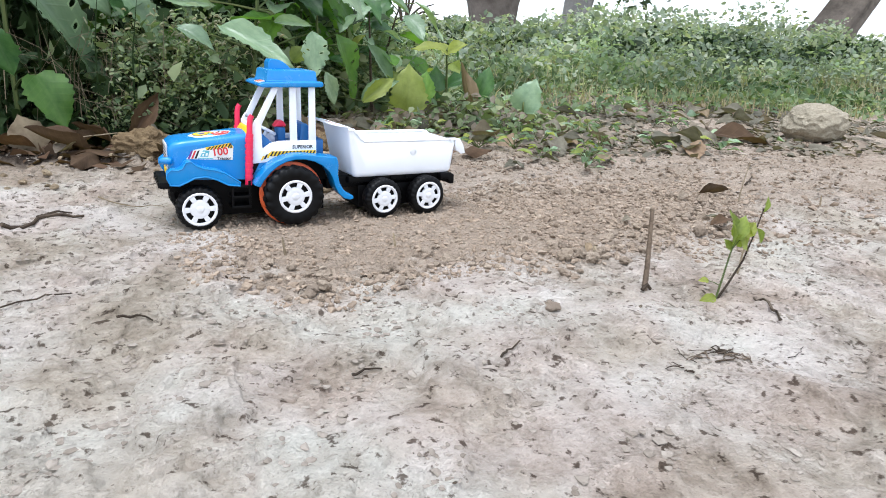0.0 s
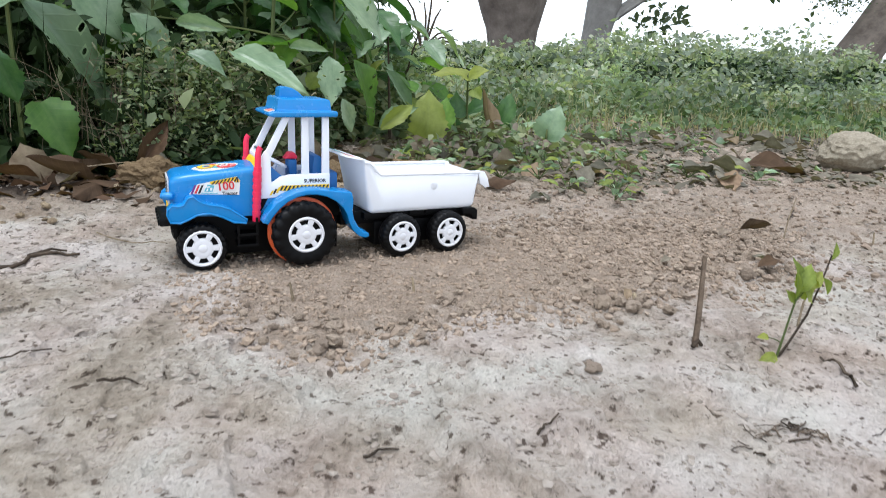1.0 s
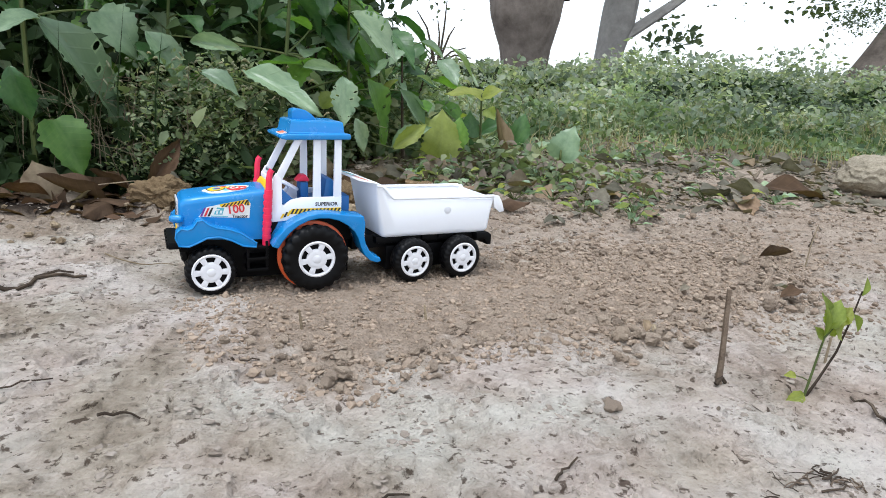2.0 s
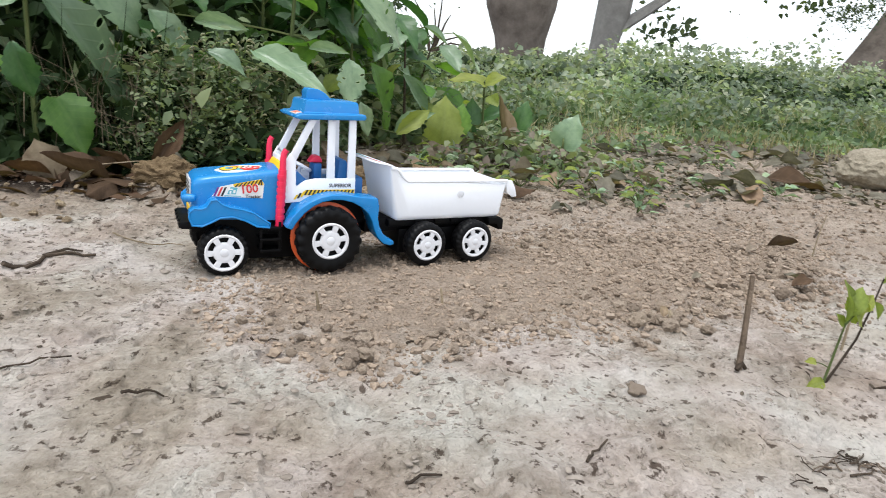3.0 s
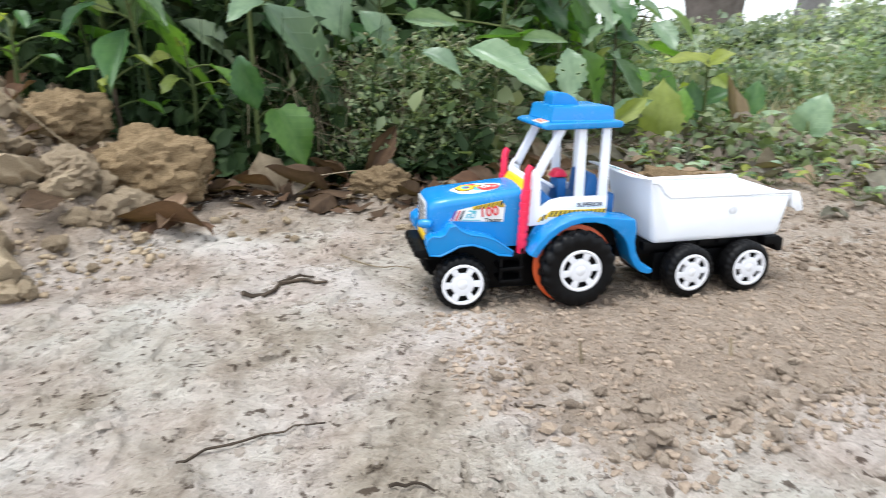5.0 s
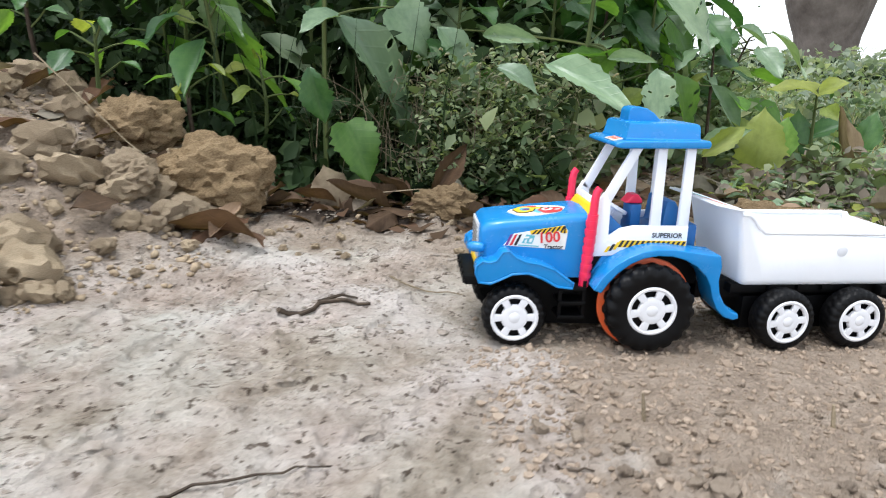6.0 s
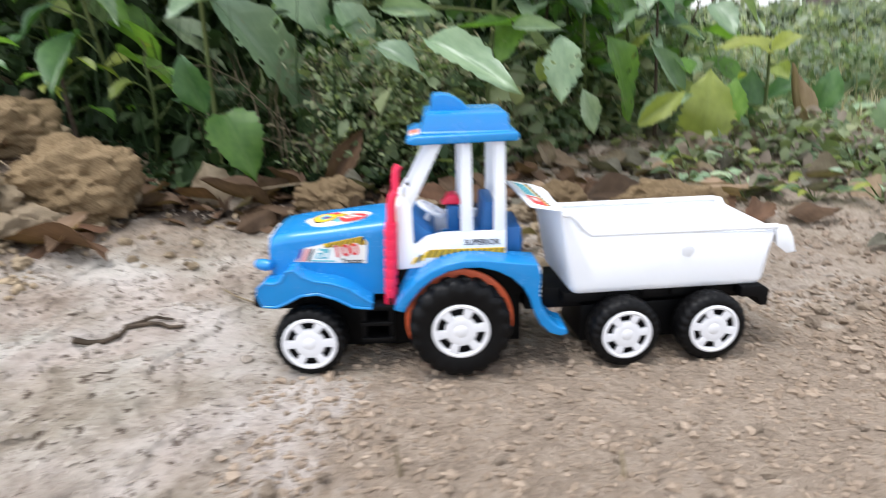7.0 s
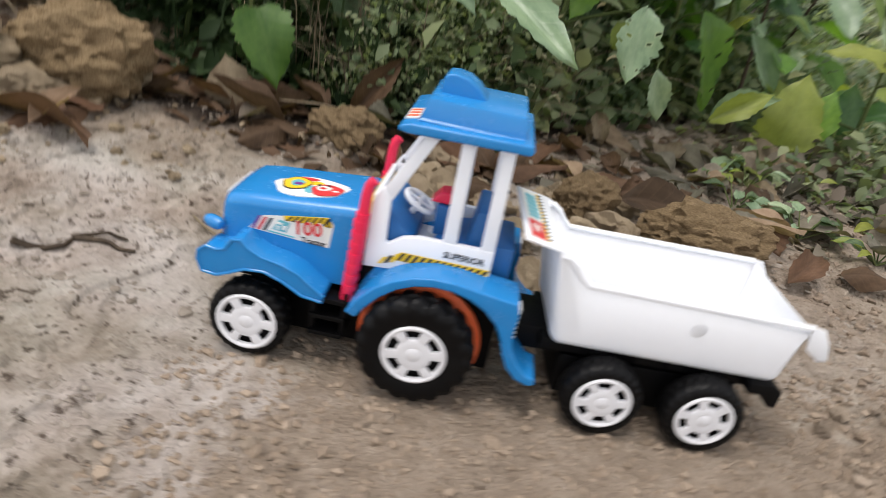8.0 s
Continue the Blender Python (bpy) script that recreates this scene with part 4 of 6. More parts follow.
for k in range(14):
    bm = bmesh.new()
    y = -0.0365 + 0.0054 * k
    a = [bm.verts.new(p) for p in ((0.0022, y, 0.0016), (0.0076, y + 0.0022, 0.0016), (0.0076, y + 0.0044, 0.0016), (0.0022, y + 0.0022, 0.0016))]
    bm.faces.new(a)
    bm.transform(wing)
    part("black_stripe", bm, INK, bed, "", False)
lettering("number", "100", 0.0075, STICKER, bed, wing @ Matrix.Translation((-0.0033, -0.0250, 0.0016)) @ Matrix.Rotation(math.pi / 2, 4, "Z"))
for k in range(6):
    bm = bmesh.new()
    box(bm, (-0.0068, -0.0080 + 0.0068 * k, 0.0012), (0.0004, -0.0036 + 0.0068 * k, 0.0016), 0)
    bm.transform(wing)
    part("dark_bar", bm, STICKER_TEAL, bed, "", False)
bm = bmesh.new()
box(bm, (-0.006, -0.021, 0.0370), (0.1640, 0.021, 0.0530), 0.0015)
chassis = part("chassis", bm, BLACK, trailer, "black plastic trailer chassis")
bm = bmesh.new()
box(bm, (0.020, -0.030, 0.0440), (0.1620, 0.030, 0.0520), 0.0012)
part("deck_plate", bm, BLACK, chassis)
# box between the axles, added to darken the ground beneath
bm = bmesh.new()
box(bm, (0.035, -0.026, 0.0110), (0.150, 0.026, 0.0400), 0.002)
part("shade_box", bm, BLACK, chassis)
for x in (0.052, 0.078, 0.100, 0.125):
    bm = bmesh.new()
    box(bm, (x, -0.0335, 0.0470), (x + 0.010, 0.0335, 0.0535), 0.0010)
    part("cross_bar", bm, BLACK, chassis)
bm = bmesh.new()
slab(bm, ((0.150, 0.0520), (0.166, 0.0525), (0.1715, 0.0490), (0.1715, 0.0365), (0.1655, 0.0365), (0.162, 0.0440), (0.150, 0.0440)), -0.0400, 0.0400, 0.0012)
part("tail_bar", bm, BLACK, chassis)
bm = bmesh.new()
box(bm, (-0.022, -0.008, 0.0400), (0.000, 0.008, 0.0470), 0.001)
part("hitch", bm, BLACK, trailer)
tw = make_wheel(trailer, "trailer_wheel", 0.0255, 0.019, 0.0176, 24, 0.30, "small black wheel with white cap")
set_wheel(tw, 0.0615, -0.0510, 0.0255, spin=0.2)
for x, far in ((0.1260, False), (0.0615, True), (0.1260, True)):
    w = copy_part(tw, trailer)
    set_wheel(w, x, 0.0510 if far else -0.0510, 0.0255, far, 0.5)
for x in (0.0615, 0.1260):
    bm = bmesh.new()
    lathe(bm, ((0, -0.045), (0.0035, -0.045), (0.0035, 0.045), (0, 0.045)), 16, (x, 0, 0.0255))
    part("axle", bm, BLACK, trailer)


# ---- leaves: blades with base at the origin, tip at +y, one unit long and one unit broad at most ----
def blade_mesh(name, mat, shape, fold, droop, wave, seed, teeth=0.0, bites=0):
    """shape: half breadth along the length as (place, half breadth) stops; fold lifts the edges, droop bends the tip down; bites: how many insect holes."""
    rng = random.Random(seed)
    n, k = 18, 3
    me = bpy.data.meshes.new(name)
    verts, uvs = [], []
    ph = rng.uniform(0, 6)
    ragged = [[rng.uniform(-1, 1) for _ in range(n + 1)] for _ in range(2)]
    for i in range(n + 1):
        t = i / n
        half = float(np.interp(t, [a for a, _ in shape], [b for _, b in shape]))
        for j in range(-k, k + 1):
            u = j / k
            rag = ragged[0 if j < 0 else 1]
            edge = half * (1 + (teeth * (1 if i % 2 else -1) + 0.11 * rag[i] + 0.05 * math.sin(7 * t + ph + j) if abs(j) == k else 0))
            z = fold * abs(u) * half - droop * t * t + wave * math.sin(9 * t + ph + 2 * u) * abs(u) * 0.5 + wave * 0.4 * math.sin(5 * t + ph)
            verts.append((u * edge, t - 0.03 * abs(u) ** 2, z))
            uvs.append((u * half, t))
    row = 2 * k + 1
    faces = []
    eaten = set(rng.sample([(i, j) for i in range(3, n - 2) for j in (0, 1, 4, 5)], bites))
    for i in range(n):
        for j in range(2 * k):
            c = (i * row + j, i * row + j + 1, (i + 1) * row + j + 1, (i + 1) * row + j)
            if (i, j) not in eaten:
                faces.append(c)
                continue
            # a rounded hole within the face
            size, first = rng.uniform(0.25, 0.46), len(verts)
            for far in (1.0, size):
                for s in range(8):
                    w = math.pi * (s / 4 + 1.25)
                    p, q = ((round(1.414 * math.cos(w)), round(1.414 * math.sin(w))) if far == 1.0 else (math.cos(w) * far * 2, math.sin(w) * far * 1.6))
                    p, q = 0.5 + p / 2, 0.5 + q / 2
                    mix = ((1 - p) * (1 - q), p * (1 - q), p * q, (1 - p) * q)
                    verts.append(tuple(sum(m * verts[v][a] for m, v in zip(mix, c)) for a in range(3)))
                    uvs.append(tuple(sum(m * uvs[v][a] for m, v in zip(mix, c)) for a in range(2)))
            faces += [(first + s, first + (s + 1) % 8, first + 8 + (s + 1) % 8, first + 8 + s) for s in range(8)]
    me.from_pydata(verts, [], faces)
    lay = me.uv_layers.new(name="UVMap")
    for lp in me.loops:
        lay.data[lp.index].uv = uvs[lp.vertex_index]
    me.polygons.foreach_set("use_smooth", [True] * len(faces))
    me.materials.append(mat)
    return me


OVATE = ((0, 0.02), (0.06, 0.16), (0.18, 0.36), (0.34, 0.47), (0.50, 0.48), (0.68, 0.38), (0.84, 0.20), (0.95, 0.06), (1, 0.0))
LONG = ((0, 0.02), (0.08, 0.18), (0.25, 0.40), (0.45, 0.49), (0.62, 0.46), (0.80, 0.30), (0.93, 0.11), (1, 0.0))
HEART = ((0, 0.20), (0.05, 0.38), (0.18, 0.49), (0.36, 0.50), (0.55, 0.42), (0.75, 0.26), (0.90, 0.10), (1, 0.0))
BLADES = {}
for key, mat in (("grey", LEAF_GREY), ("green", LEAF_GREEN), ("dark", LEAF_DARK), ("lime", LEAF_LIME), ("weed", WEED)):
    BLADES[key] = [blade_mesh(key + "_leaf", mat, sh, fo, dr, wa, i, te) for i, (sh, fo, dr, wa, te) in enumerate(
        ((OVATE, 0.30, 0.10, 0.05, 0.03), (LONG, 0.22, 0.18, 0.07, 0.05), (HEART, 0.20, 0.14, 0.08, 0.05), (LONG, 0.40, 0.05, 0.03, 0.0)))]
for key, mat in (("bitten_green", LEAF_GREEN), ("bitten_grey", LEAF_GREY)):
    BLADES[key] = [blade_mesh(key + "_leaf", mat, sh, fo, dr, wa, i, te, 11) for i, (sh, fo, dr, wa, te) in enumerate(((OVATE, 0.22, 0.10, 0.05, 0.03), (LONG, 0.22, 0.18, 0.07, 0.05)))]
for key, mat in (("tan", LEAF_TAN), ("rust", LEAF_RUST), ("dull", LEAF_DULL)):
    BLADES[key] = [blade_mesh(key + "_leaf", mat, sh, fo, dr, wa, i, 0.02) for i, (sh, fo, dr, wa) in enumerate(
        ((OVATE, 0.30, -0.10, 0.09), (LONG, 0.22, 0.14, 0.10), (OVATE, -0.22, 0.10, 0.10), (LONG, 0.50, -0.06, 0.07)))]


def blade_pose(base, tip, breadth, facing=(0.0, -0.75, 0.65), roll=0.0):
    base, tip = Vector(base), Vector(tip)
    y = tip - base
    length = y.length
    y.normalize()
    f = Vector(facing)
    z = f - y * f.dot(y)
    z.normalize()
    x = y.cross(z)
    m = Matrix((x, y, z)).transposed().to_4x4() @ Matrix.Rotation(roll, 4, "Y") @ Matrix.Diagonal((breadth, length, length, 1))
    return Matrix.Translation(base) @ m


def add_leaf(parent, key, variant, base, tip, breadth, facing=(0.0, -0.75, 0.65), roll=0.0, name="leaf"):
    ob = new(name, BLADES[key][variant])
    ob.parent = parent
    ob.matrix_basis = parent.matrix_world.inverted() @ blade_pose(base, tip, breadth, facing, roll)
    return ob


def stem_part(parent, pts, r0, r1, mat=STEM, name="stem", sides=7):
    bm = bmesh.new()
    tube(bm, [parent.matrix_world.inverted() @ Vector(p) for p in pts], r0, r1, sides)
    return part(name, bm, mat, parent)


def bent(a, b, sag, n=7, seed=0):
    """Points from a to b, bowed a little."""
    rng = random.Random(seed)
    a, b = Vector(a), Vector(b)
    off = Vector((rng.uniform(-1, 1), rng.uniform(-1, 1), 0.6)) * sag
    return [a.lerp(b, k / n) + off * math.sin(math.pi * k / n) for k in range(n + 1)]


def leafy_plant(label, root, top, leaves, seed, extra=0, keys=("green", "dark", "grey"), size=(0.07, 0.12), name="broadleaf_plant", low=0.25):
    """A broad-leaved plant: a stem, placed leaves (key, variant, base, tip, breadth, roll) on stalks, and more leaves up the stem."""
    rng = random.Random(seed)
    p = thing(name, label, "plant", "broad-leaved plants", Matrix.Translation(on_ground(*root)))
    foot = on_ground(*root) - Vector((0, 0, 0.005))
    line = bent(foot, top, 0.02, 9, seed)
    stem_part(p, line, 0.0045, 0.002, STEM if seed % 3 else WOOD_STEM)
    for key, variant, base, tip, breadth, roll in leaves:
        joint = min(line, key=lambda q: (q - Vector(base)).length + max(0, q.z - base[2]) * 0.6)
        stem_part(p, bent(joint, base, 0.008, 5, seed), 0.0022, 0.0014, STEM, "leaf_stalk", 5)
        add_leaf(p, key, variant, base, tip, breadth, (0.0, -0.55, 0.83), roll)
    for k in range(extra):
        t = (low + (1 - low) * k / max(1, extra - 1)) * (len(line) - 1)
        joint = line[int(t)].lerp(line[min(int(t) + 1, len(line) - 1)], t % 1)
        a = k * 2.4 + rng.uniform(-0.5, 0.5)
        out = Vector((math.cos(a), math.sin(a), 0))
        base = joint + out * rng.uniform(0.02, 0.05) + Vector((0, 0, rng.uniform(0.005, 0.03)))
        long = rng.uniform(*size)
        tip = base + out * long * 0.85 + Vector((0, 0, -long * rng.uniform(0.05, 0.7)))
        stem_part(p, bent(joint, base, 0.004, 3, k), 0.0018, 0.0012, STEM, "leaf_stalk", 5)
        add_leaf(p, rng.choice(keys), rng.randrange(4), base, tip, long * rng.uniform(0.42, 0.62), (rng.uniform(-.3, .3), rng.uniform(-0.5, 0.1), 1.0), rng.uniform(-0.4, 0.4))
    return p


TALL = "tall green plant with broad drooping leaves"
# its extra top leaves stand out of view, added to shade the bed
leafy_plant("tall plant with broad leaves, one hanging low over litter", (-0.275, 0.52), (-0.240, 0.480, 0.780), [
    ("bitten_grey", 1, (-0.257, 0.500, 0.285), (-0.106, 0.580, 0.112), 0.088, 0.1), ("grey", 2, (-0.187, 0.620, 0.314), (-0.124, 0.620, 0.241), 0.085, 0.2),
    ("green", 2, (-0.228, 0.440, 0.142), (-0.185, 0.420, 0.058), 0.072, -0.1), ("dark", 1, (-0.281, 0.450, 0.214), (-0.262, 0.450, 0.135), 0.048, 0.3),
    ("grey", 0, (-0.249, 0.500, 0.290), (-0.293, 0.440, 0.268), 0.046, 0.0)], 1, 16, size=(0.11, 0.17), low=0.72)
# crowned likewise with unseen leaves that darken the litter below
leafy_plant("bushy green plant with pointed leaves behind the tractor", (0.10, 0.60), (0.120, 0.540, 0.720), [
    ("grey", 0, (-0.020, 0.420, 0.224), (0.040, 0.400, 0.194), 0.036, 0.0), ("grey", 1, (0.046, 0.400, 0.226), (0.150, 0.320, 0.190), 0.046, 0.2),
    ("grey", 1, (-0.114, 0.620, 0.283), (-0.035, 0.600, 0.200), 0.055, 0.1), ("grey", 3, (-0.039, 0.600, 0.273), (0.047, 0.550, 0.266), 0.030, 0.7),
    ("bitten_grey", 1, (0.212, 0.500, 0.227), (0.211, 0.460, 0.152), 0.050, 0.0), ("green", 1, (0.187, 0.600, 0.237), (0.078, 0.550, 0.268), 0.055, 0.5),
    ("green", 2, (0.157, 0.620, 0.256), (0.124, 0.580, 0.198), 0.058, 0.0), ("green", 0, (0.171, 0.650, 0.314), (0.105, 0.600, 0.335), 0.050, 0.3),
    ("lime", 0, (0.188, 0.600, 0.170), (0.219, 0.600, 0.203), 0.045, 0.0), ("grey", 3, (0.150, 0.550, 0.242), (0.211, 0.500, 0.240), 0.022, 0.6)], 2, 15, size=(0.11, 0.17), low=0.70)
leafy_plant(TALL + " with insect holes", (0.30, 0.90), (0.280, 0.840, 0.500), [
    ("bitten_grey", 0, (0.276, 0.780, 0.362), (0.394, 0.800, 0.270), 0.102, 0.1), ("bitten_green", 0, (0.273, 0.900, 0.398), (0.410, 0.950, 0.234), 0.130, 0.2),
    ("bitten_green", 1, (0.312, 0.800, 0.225), (0.389, 0.820, 0.086), 0.088, -0.1), ("grey", 1, (0.253, 0.600, 0.152), (0.278, 0.600, 0.088), 0.034, 0.2),
    ("grey", 3, (0.402, 0.850, 0.207), (0.469, 0.850, 0.119), 0.042, 0.3), ("lime", 0, (0.361, 0.720, 0.086), (0.443, 0.740, 0.144), 0.038, 0.5)], 4, 6)
leafy_plant("low plant with rounded yellow-green leaves", (0.617, 0.87), (0.616, 0.880, 0.205), [
    ("lime", 2, (0.621, 0.874, 0.198), (0.527, 0.890, 0.220), 0.068, 0.2), ("lime", 0, (0.616, 0.877, 0.200), (0.658, 0.848, 0.226), 0.044, 0.2),
    ("lime", 2, (0.492, 0.804, 0.058), (0.500, 0.812, 0.175), 0.098, 0.0), ("green", 0, (0.533, 0.826, 0.070), (0.547, 0.823, 0.156), 0.058, 0.1),
    ("grey", 3, (0.377, 0.797, 0.082), (0.456, 0.761, 0.135), 0.044, 0.3), ("dark", 2, (0.595, 0.892, 0.071), (0.600, 0.897, 0.171), 0.064, 0.0),
    ("dark", 0, (0.720, 0.896, 0.085), (0.745, 0.889, 0.170), 0.056, 0.2), ("dark", 0, (0.642, 0.951, 0.106), (0.711, 0.917, 0.149), 0.048, 0.1),
    ("lime", 0, (0.494, 0.850, 0.108), (0.446, 0.858, 0.153), 0.048, 0.1)], 5, 4, ("lime", "green", "dark"), (0.04, 0.07))
leafy_plant("leafy plant at the open end of the bed", (0.44, 0.95), (0.425, 0.940, 0.300), [], 9, 9, ("grey", "green", "lime", "green"), (0.06, 0.10))
leafy_plant("small plant with one round grey-green leaf", (0.790, 0.77), (0.786, 0.760, 0.090), [("grey", 2, (0.784, 0.759, 0.067), (0.812, 0.751, 0.152), 0.082, -0.1)], 7, 2, size=(0.03, 0.05))
PLANT_ROWS = ((-0.56, 0.66, 0.42, 12), (-0.16, 0.86, 0.46, 11), (-0.02, 0.90, 0.50, 11), (-0.78, 0.72, 0.50, 12), (0.17, 0.92, 0.48, 11), (-0.36, 0.84, 0.58, 12),
              (-0.95, 0.62, 0.42, 10), (-0.66, 0.90, 0.55, 12), (0.42, 1.05, 0.34, 9), (-1.15, 0.85, 0.55, 11), (0.05, 1.05, 0.60, 12), (0.30, 1.00, 0.34, 7), (-0.07, 0.74, 0.44, 7), (0.20, 0.98, 0.44, 6), (-0.48, 0.78, 0.50, 10), (0.08, 0.80, 0.46, 8), (0.52, 1.15, 0.28, 8), (-0.45, 0.60, 0.36, 9))
for i, (x, y, h, n) in enumerate(PLANT_ROWS):
    g = on_ground(x, y)
    leafy_plant(TALL if h > 0.4 else "green broad-leaved plant in the bed", (x, y), (x + 0.04 * math.sin(i * 2.1), y - 0.05, g.z + h), [], 20 + i, n + 6, ("green", "dark", "grey", "dark"), (0.07, 0.135), low=0.38)


# ---- clouds of small leaves, stalks and grass: past counting ----
def leaf_cloud(name, centres, size, mat, rng, upright=0.4, slim=0.6, level=0.7):
    """One mesh of small folded leaves, each with its own turn; returns the object."""
    n = len(centres)
    d = rng.normal(size=(n, 3))
    d[:, 2] *= level
    d /= np.linalg.norm(d, axis=1, keepdims=True)
    up = rng.normal(size=(n, 3)) * 0.7 + (0, -0.25, upright * 2)
    side = np.cross(d, up)
    side /= np.linalg.norm(side, axis=1, keepdims=True) + 1e-9
    nor = np.cross(side, d)
    s = rng.uniform(size[0], size[1], (n, 1))
    w = s * slim * rng.uniform(0.7, 1.2, (n, 1))
    base = centres - d * s * 0.5
    m1, m2 = base + d * s * 0.36, base + d * s * 0.70 - nor * s * 0.05
    rows = [base, m1 + side * w * 0.5 + nor * w * 0.14, m2 + side * w * 0.36 + nor * w * 0.10, base + d * s - nor * s * 0.16, m2 - side * w * 0.36 + nor * w * 0.10, m1 - side * w * 0.5 + nor * w * 0.14, m1, m2]
    co = np.stack(rows, 1).reshape(-1, 3)
    f = np.array(((0, 1, 6), (0, 6, 5), (1, 2, 7), (1, 7, 6), (5, 6, 7), (5, 7, 4), (2, 3, 7), (7, 3, 4)))
    tri = (np.arange(n)[:, None, None] * 8 + f[None]).reshape(-1, 3)
    return stuff_mesh(name, co, tri, mat)


def stuff_mesh(name, co, tri, mat, smooth=True):
    me = bpy.data.meshes.new(name)
    me.vertices.add(len(co))
    me.vertices.foreach_set("co", np.ascontiguousarray(co, np.float32).ravel())
    me.loops.add(tri.size)
    me.loops.foreach_set("vertex_index", tri.ravel().astype(np.int32))
    me.polygons.add(len(tri))
    me.polygons.foreach_set("loop_start", np.arange(0, tri.size, 3, dtype=np.int32))
    me.update()
    me.polygons.foreach_set("use_smooth", [smooth] * len(tri))
    me.materials.append(mat)
    return new(name, me)


def blades_cloud(name, roots, tall, mat, rng, width=0.0035, spread=0.5):
    """Grass: bent blades of three steps."""
    n = len(roots)
    a = rng.uniform(0, 6.28, n)
    h = rng.uniform(tall[0], tall[1], (n, 1))
    out = np.stack([np.cos(a), np.sin(a), 0 * a], -1) * h * spread * rng.uniform(0.3, 1.0, (n, 1))
    side = np.stack([-np.sin(a), np.cos(a), 0 * a], -1) * width
    up = np.array((0, 0, 1.0)) * h
    p1, p2 = roots + up * 0.5 + out * 0.25, roots + up * 0.9 + out
    co = np.stack([roots - side, roots + side, p1 - side * 0.8, p1 + side * 0.8, p2], 1).reshape(-1, 3)
    f = np.array(((0, 1, 3), (0, 3, 2), (2, 3, 4)))
    return stuff_mesh(name, co, (np.arange(n)[:, None, None] * 5 + f[None]).reshape(-1, 3), mat)


rng = np.random.RandomState(4)


def scatter(n, x0, x1, y0, y1, keep):
    x, y = rng.uniform(x0, x1, n), rng.uniform(y0, y1, n)
    k = keep(x, y)
    return x[k], y[k]


def clumped(n, clumps, spread, heights, x0, x1, y0, y1, keep):
    """Leaf centres gathered round plant middles, thinner towards the top."""
    cx, cy = scatter(clumps, x0, x1, y0, y1, keep)
    i = rng.randint(0, len(cx), n)
    top = rng.uniform(heights[0], heights[1], len(cx))[i]
    z = rng.beta(1.2, 1.5, n) * top
    r = spread * (0.5 + 0.7 * np.sqrt(z / top))
    x, y = cx[i] + rng.normal(size=n) * r, cy[i] + rng.normal(size=n) * r
    k = y > plants_from(x) - 0.05
    x, y, z = x[k], y[k], z[k]
    return np.stack([x, y, height(x, y) + z], -1)


def left_bed(x, y):
    return (y > plants_from(x) + 0.04) & (x < 0.10 + 0.36 * (y + 0.2)) & (heap(x, y) < 0.10)


def right_low(x, y):
    return (y > plants_from(x)) & (x > 0.12 + 0.30 * y)


tagged(leaf_cloud("weeds", clumped(23000, 220, 0.040, (0.08, 0.27), -0.13, 0.75, 0.55, 1.4, left_bed), (0.006, 0.026), WEED, rng), "tangled small-leaved green weeds under the plants", "weeds", kind="stuff")
tagged(leaf_cloud("broad_weeds", clumped(2800, 130, 0.05, (0.05, 0.20), -0.10, 0.75, 0.55, 1.2, left_bed), (0.020, 0.045), WEED_GREY, rng, 0.6, 0.75), "grey-green broader weed leaves under the plants", "weeds", kind="stuff")
tagged(leaf_cloud("fine_weeds", clumped(9000, 150, 0.022, (0.06, 0.25), -0.14, 0.50, 0.50, 0.66, left_bed), (0.005, 0.015), FINE_WEED, rng, 0.6, 0.5), "pale fine-leaved weeds along the front of the bed", "weeds", kind="stuff")


def vines_cloud(name, roots, long, mat, rng, r=0.0008):
    """Thin crooked runners that climb and droop through the weeds, as three-sided tubes."""
    verts, tris = [], []
    for root in roots:
        a, l, rise = rng.uniform(0, 6.28), rng.uniform(*long), rng.uniform(0.5, 1.3)
        p = np.array(root)
        n0 = len(verts)
        for k in range(7):
            for w in (0, 2.09, 4.19):
                verts.append(p + r * (1 - 0.08 * k) * np.array((math.cos(w), math.sin(w) * 0.7, math.sin(w) * 0.7)))
            a += rng.normal() * 0.45
            p = p + l / 6 * np.array((math.cos(a) * 0.7, math.sin(a) * 0.35, rise * (1 - k / 4.2)))
        for k in range(6):
            for w in range(3):
                i, j = n0 + 3 * k + w, n0 + 3 * k + (w + 1) % 3
                tris += [(i, j, j + 3), (i, j + 3, i + 3)]
    return stuff_mesh(name, np.array(verts), np.array(tris), mat)


gx, gy = scatter(520, -0.16, 0.55, 0.49, 0.68, left_bed)
tagged(vines_cloud("weed_runners", np.stack([gx, gy, height(gx, gy)], -1), (0.12, 0.34), STRAW, rng), "thin dry runners tangled through the weeds", "runners", kind="stuff")
gx, gy = scatter(900, -0.30, 0.75, 0.50, 1.0, left_bed)
tagged(blades_cloud("dry_stalks", np.stack([gx, gy, height(gx, gy)], -1), (0.06, 0.26), STRAW, rng, 0.0010, 0.45), "thin dry stalks among the weeds", "stalks", kind="stuff")
# dark leaves filling the gaps low in the bed, shade as colour
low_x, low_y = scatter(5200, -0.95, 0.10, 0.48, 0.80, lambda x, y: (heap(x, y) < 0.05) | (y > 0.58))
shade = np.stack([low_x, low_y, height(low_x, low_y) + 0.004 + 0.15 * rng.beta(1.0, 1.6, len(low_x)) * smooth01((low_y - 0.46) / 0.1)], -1)
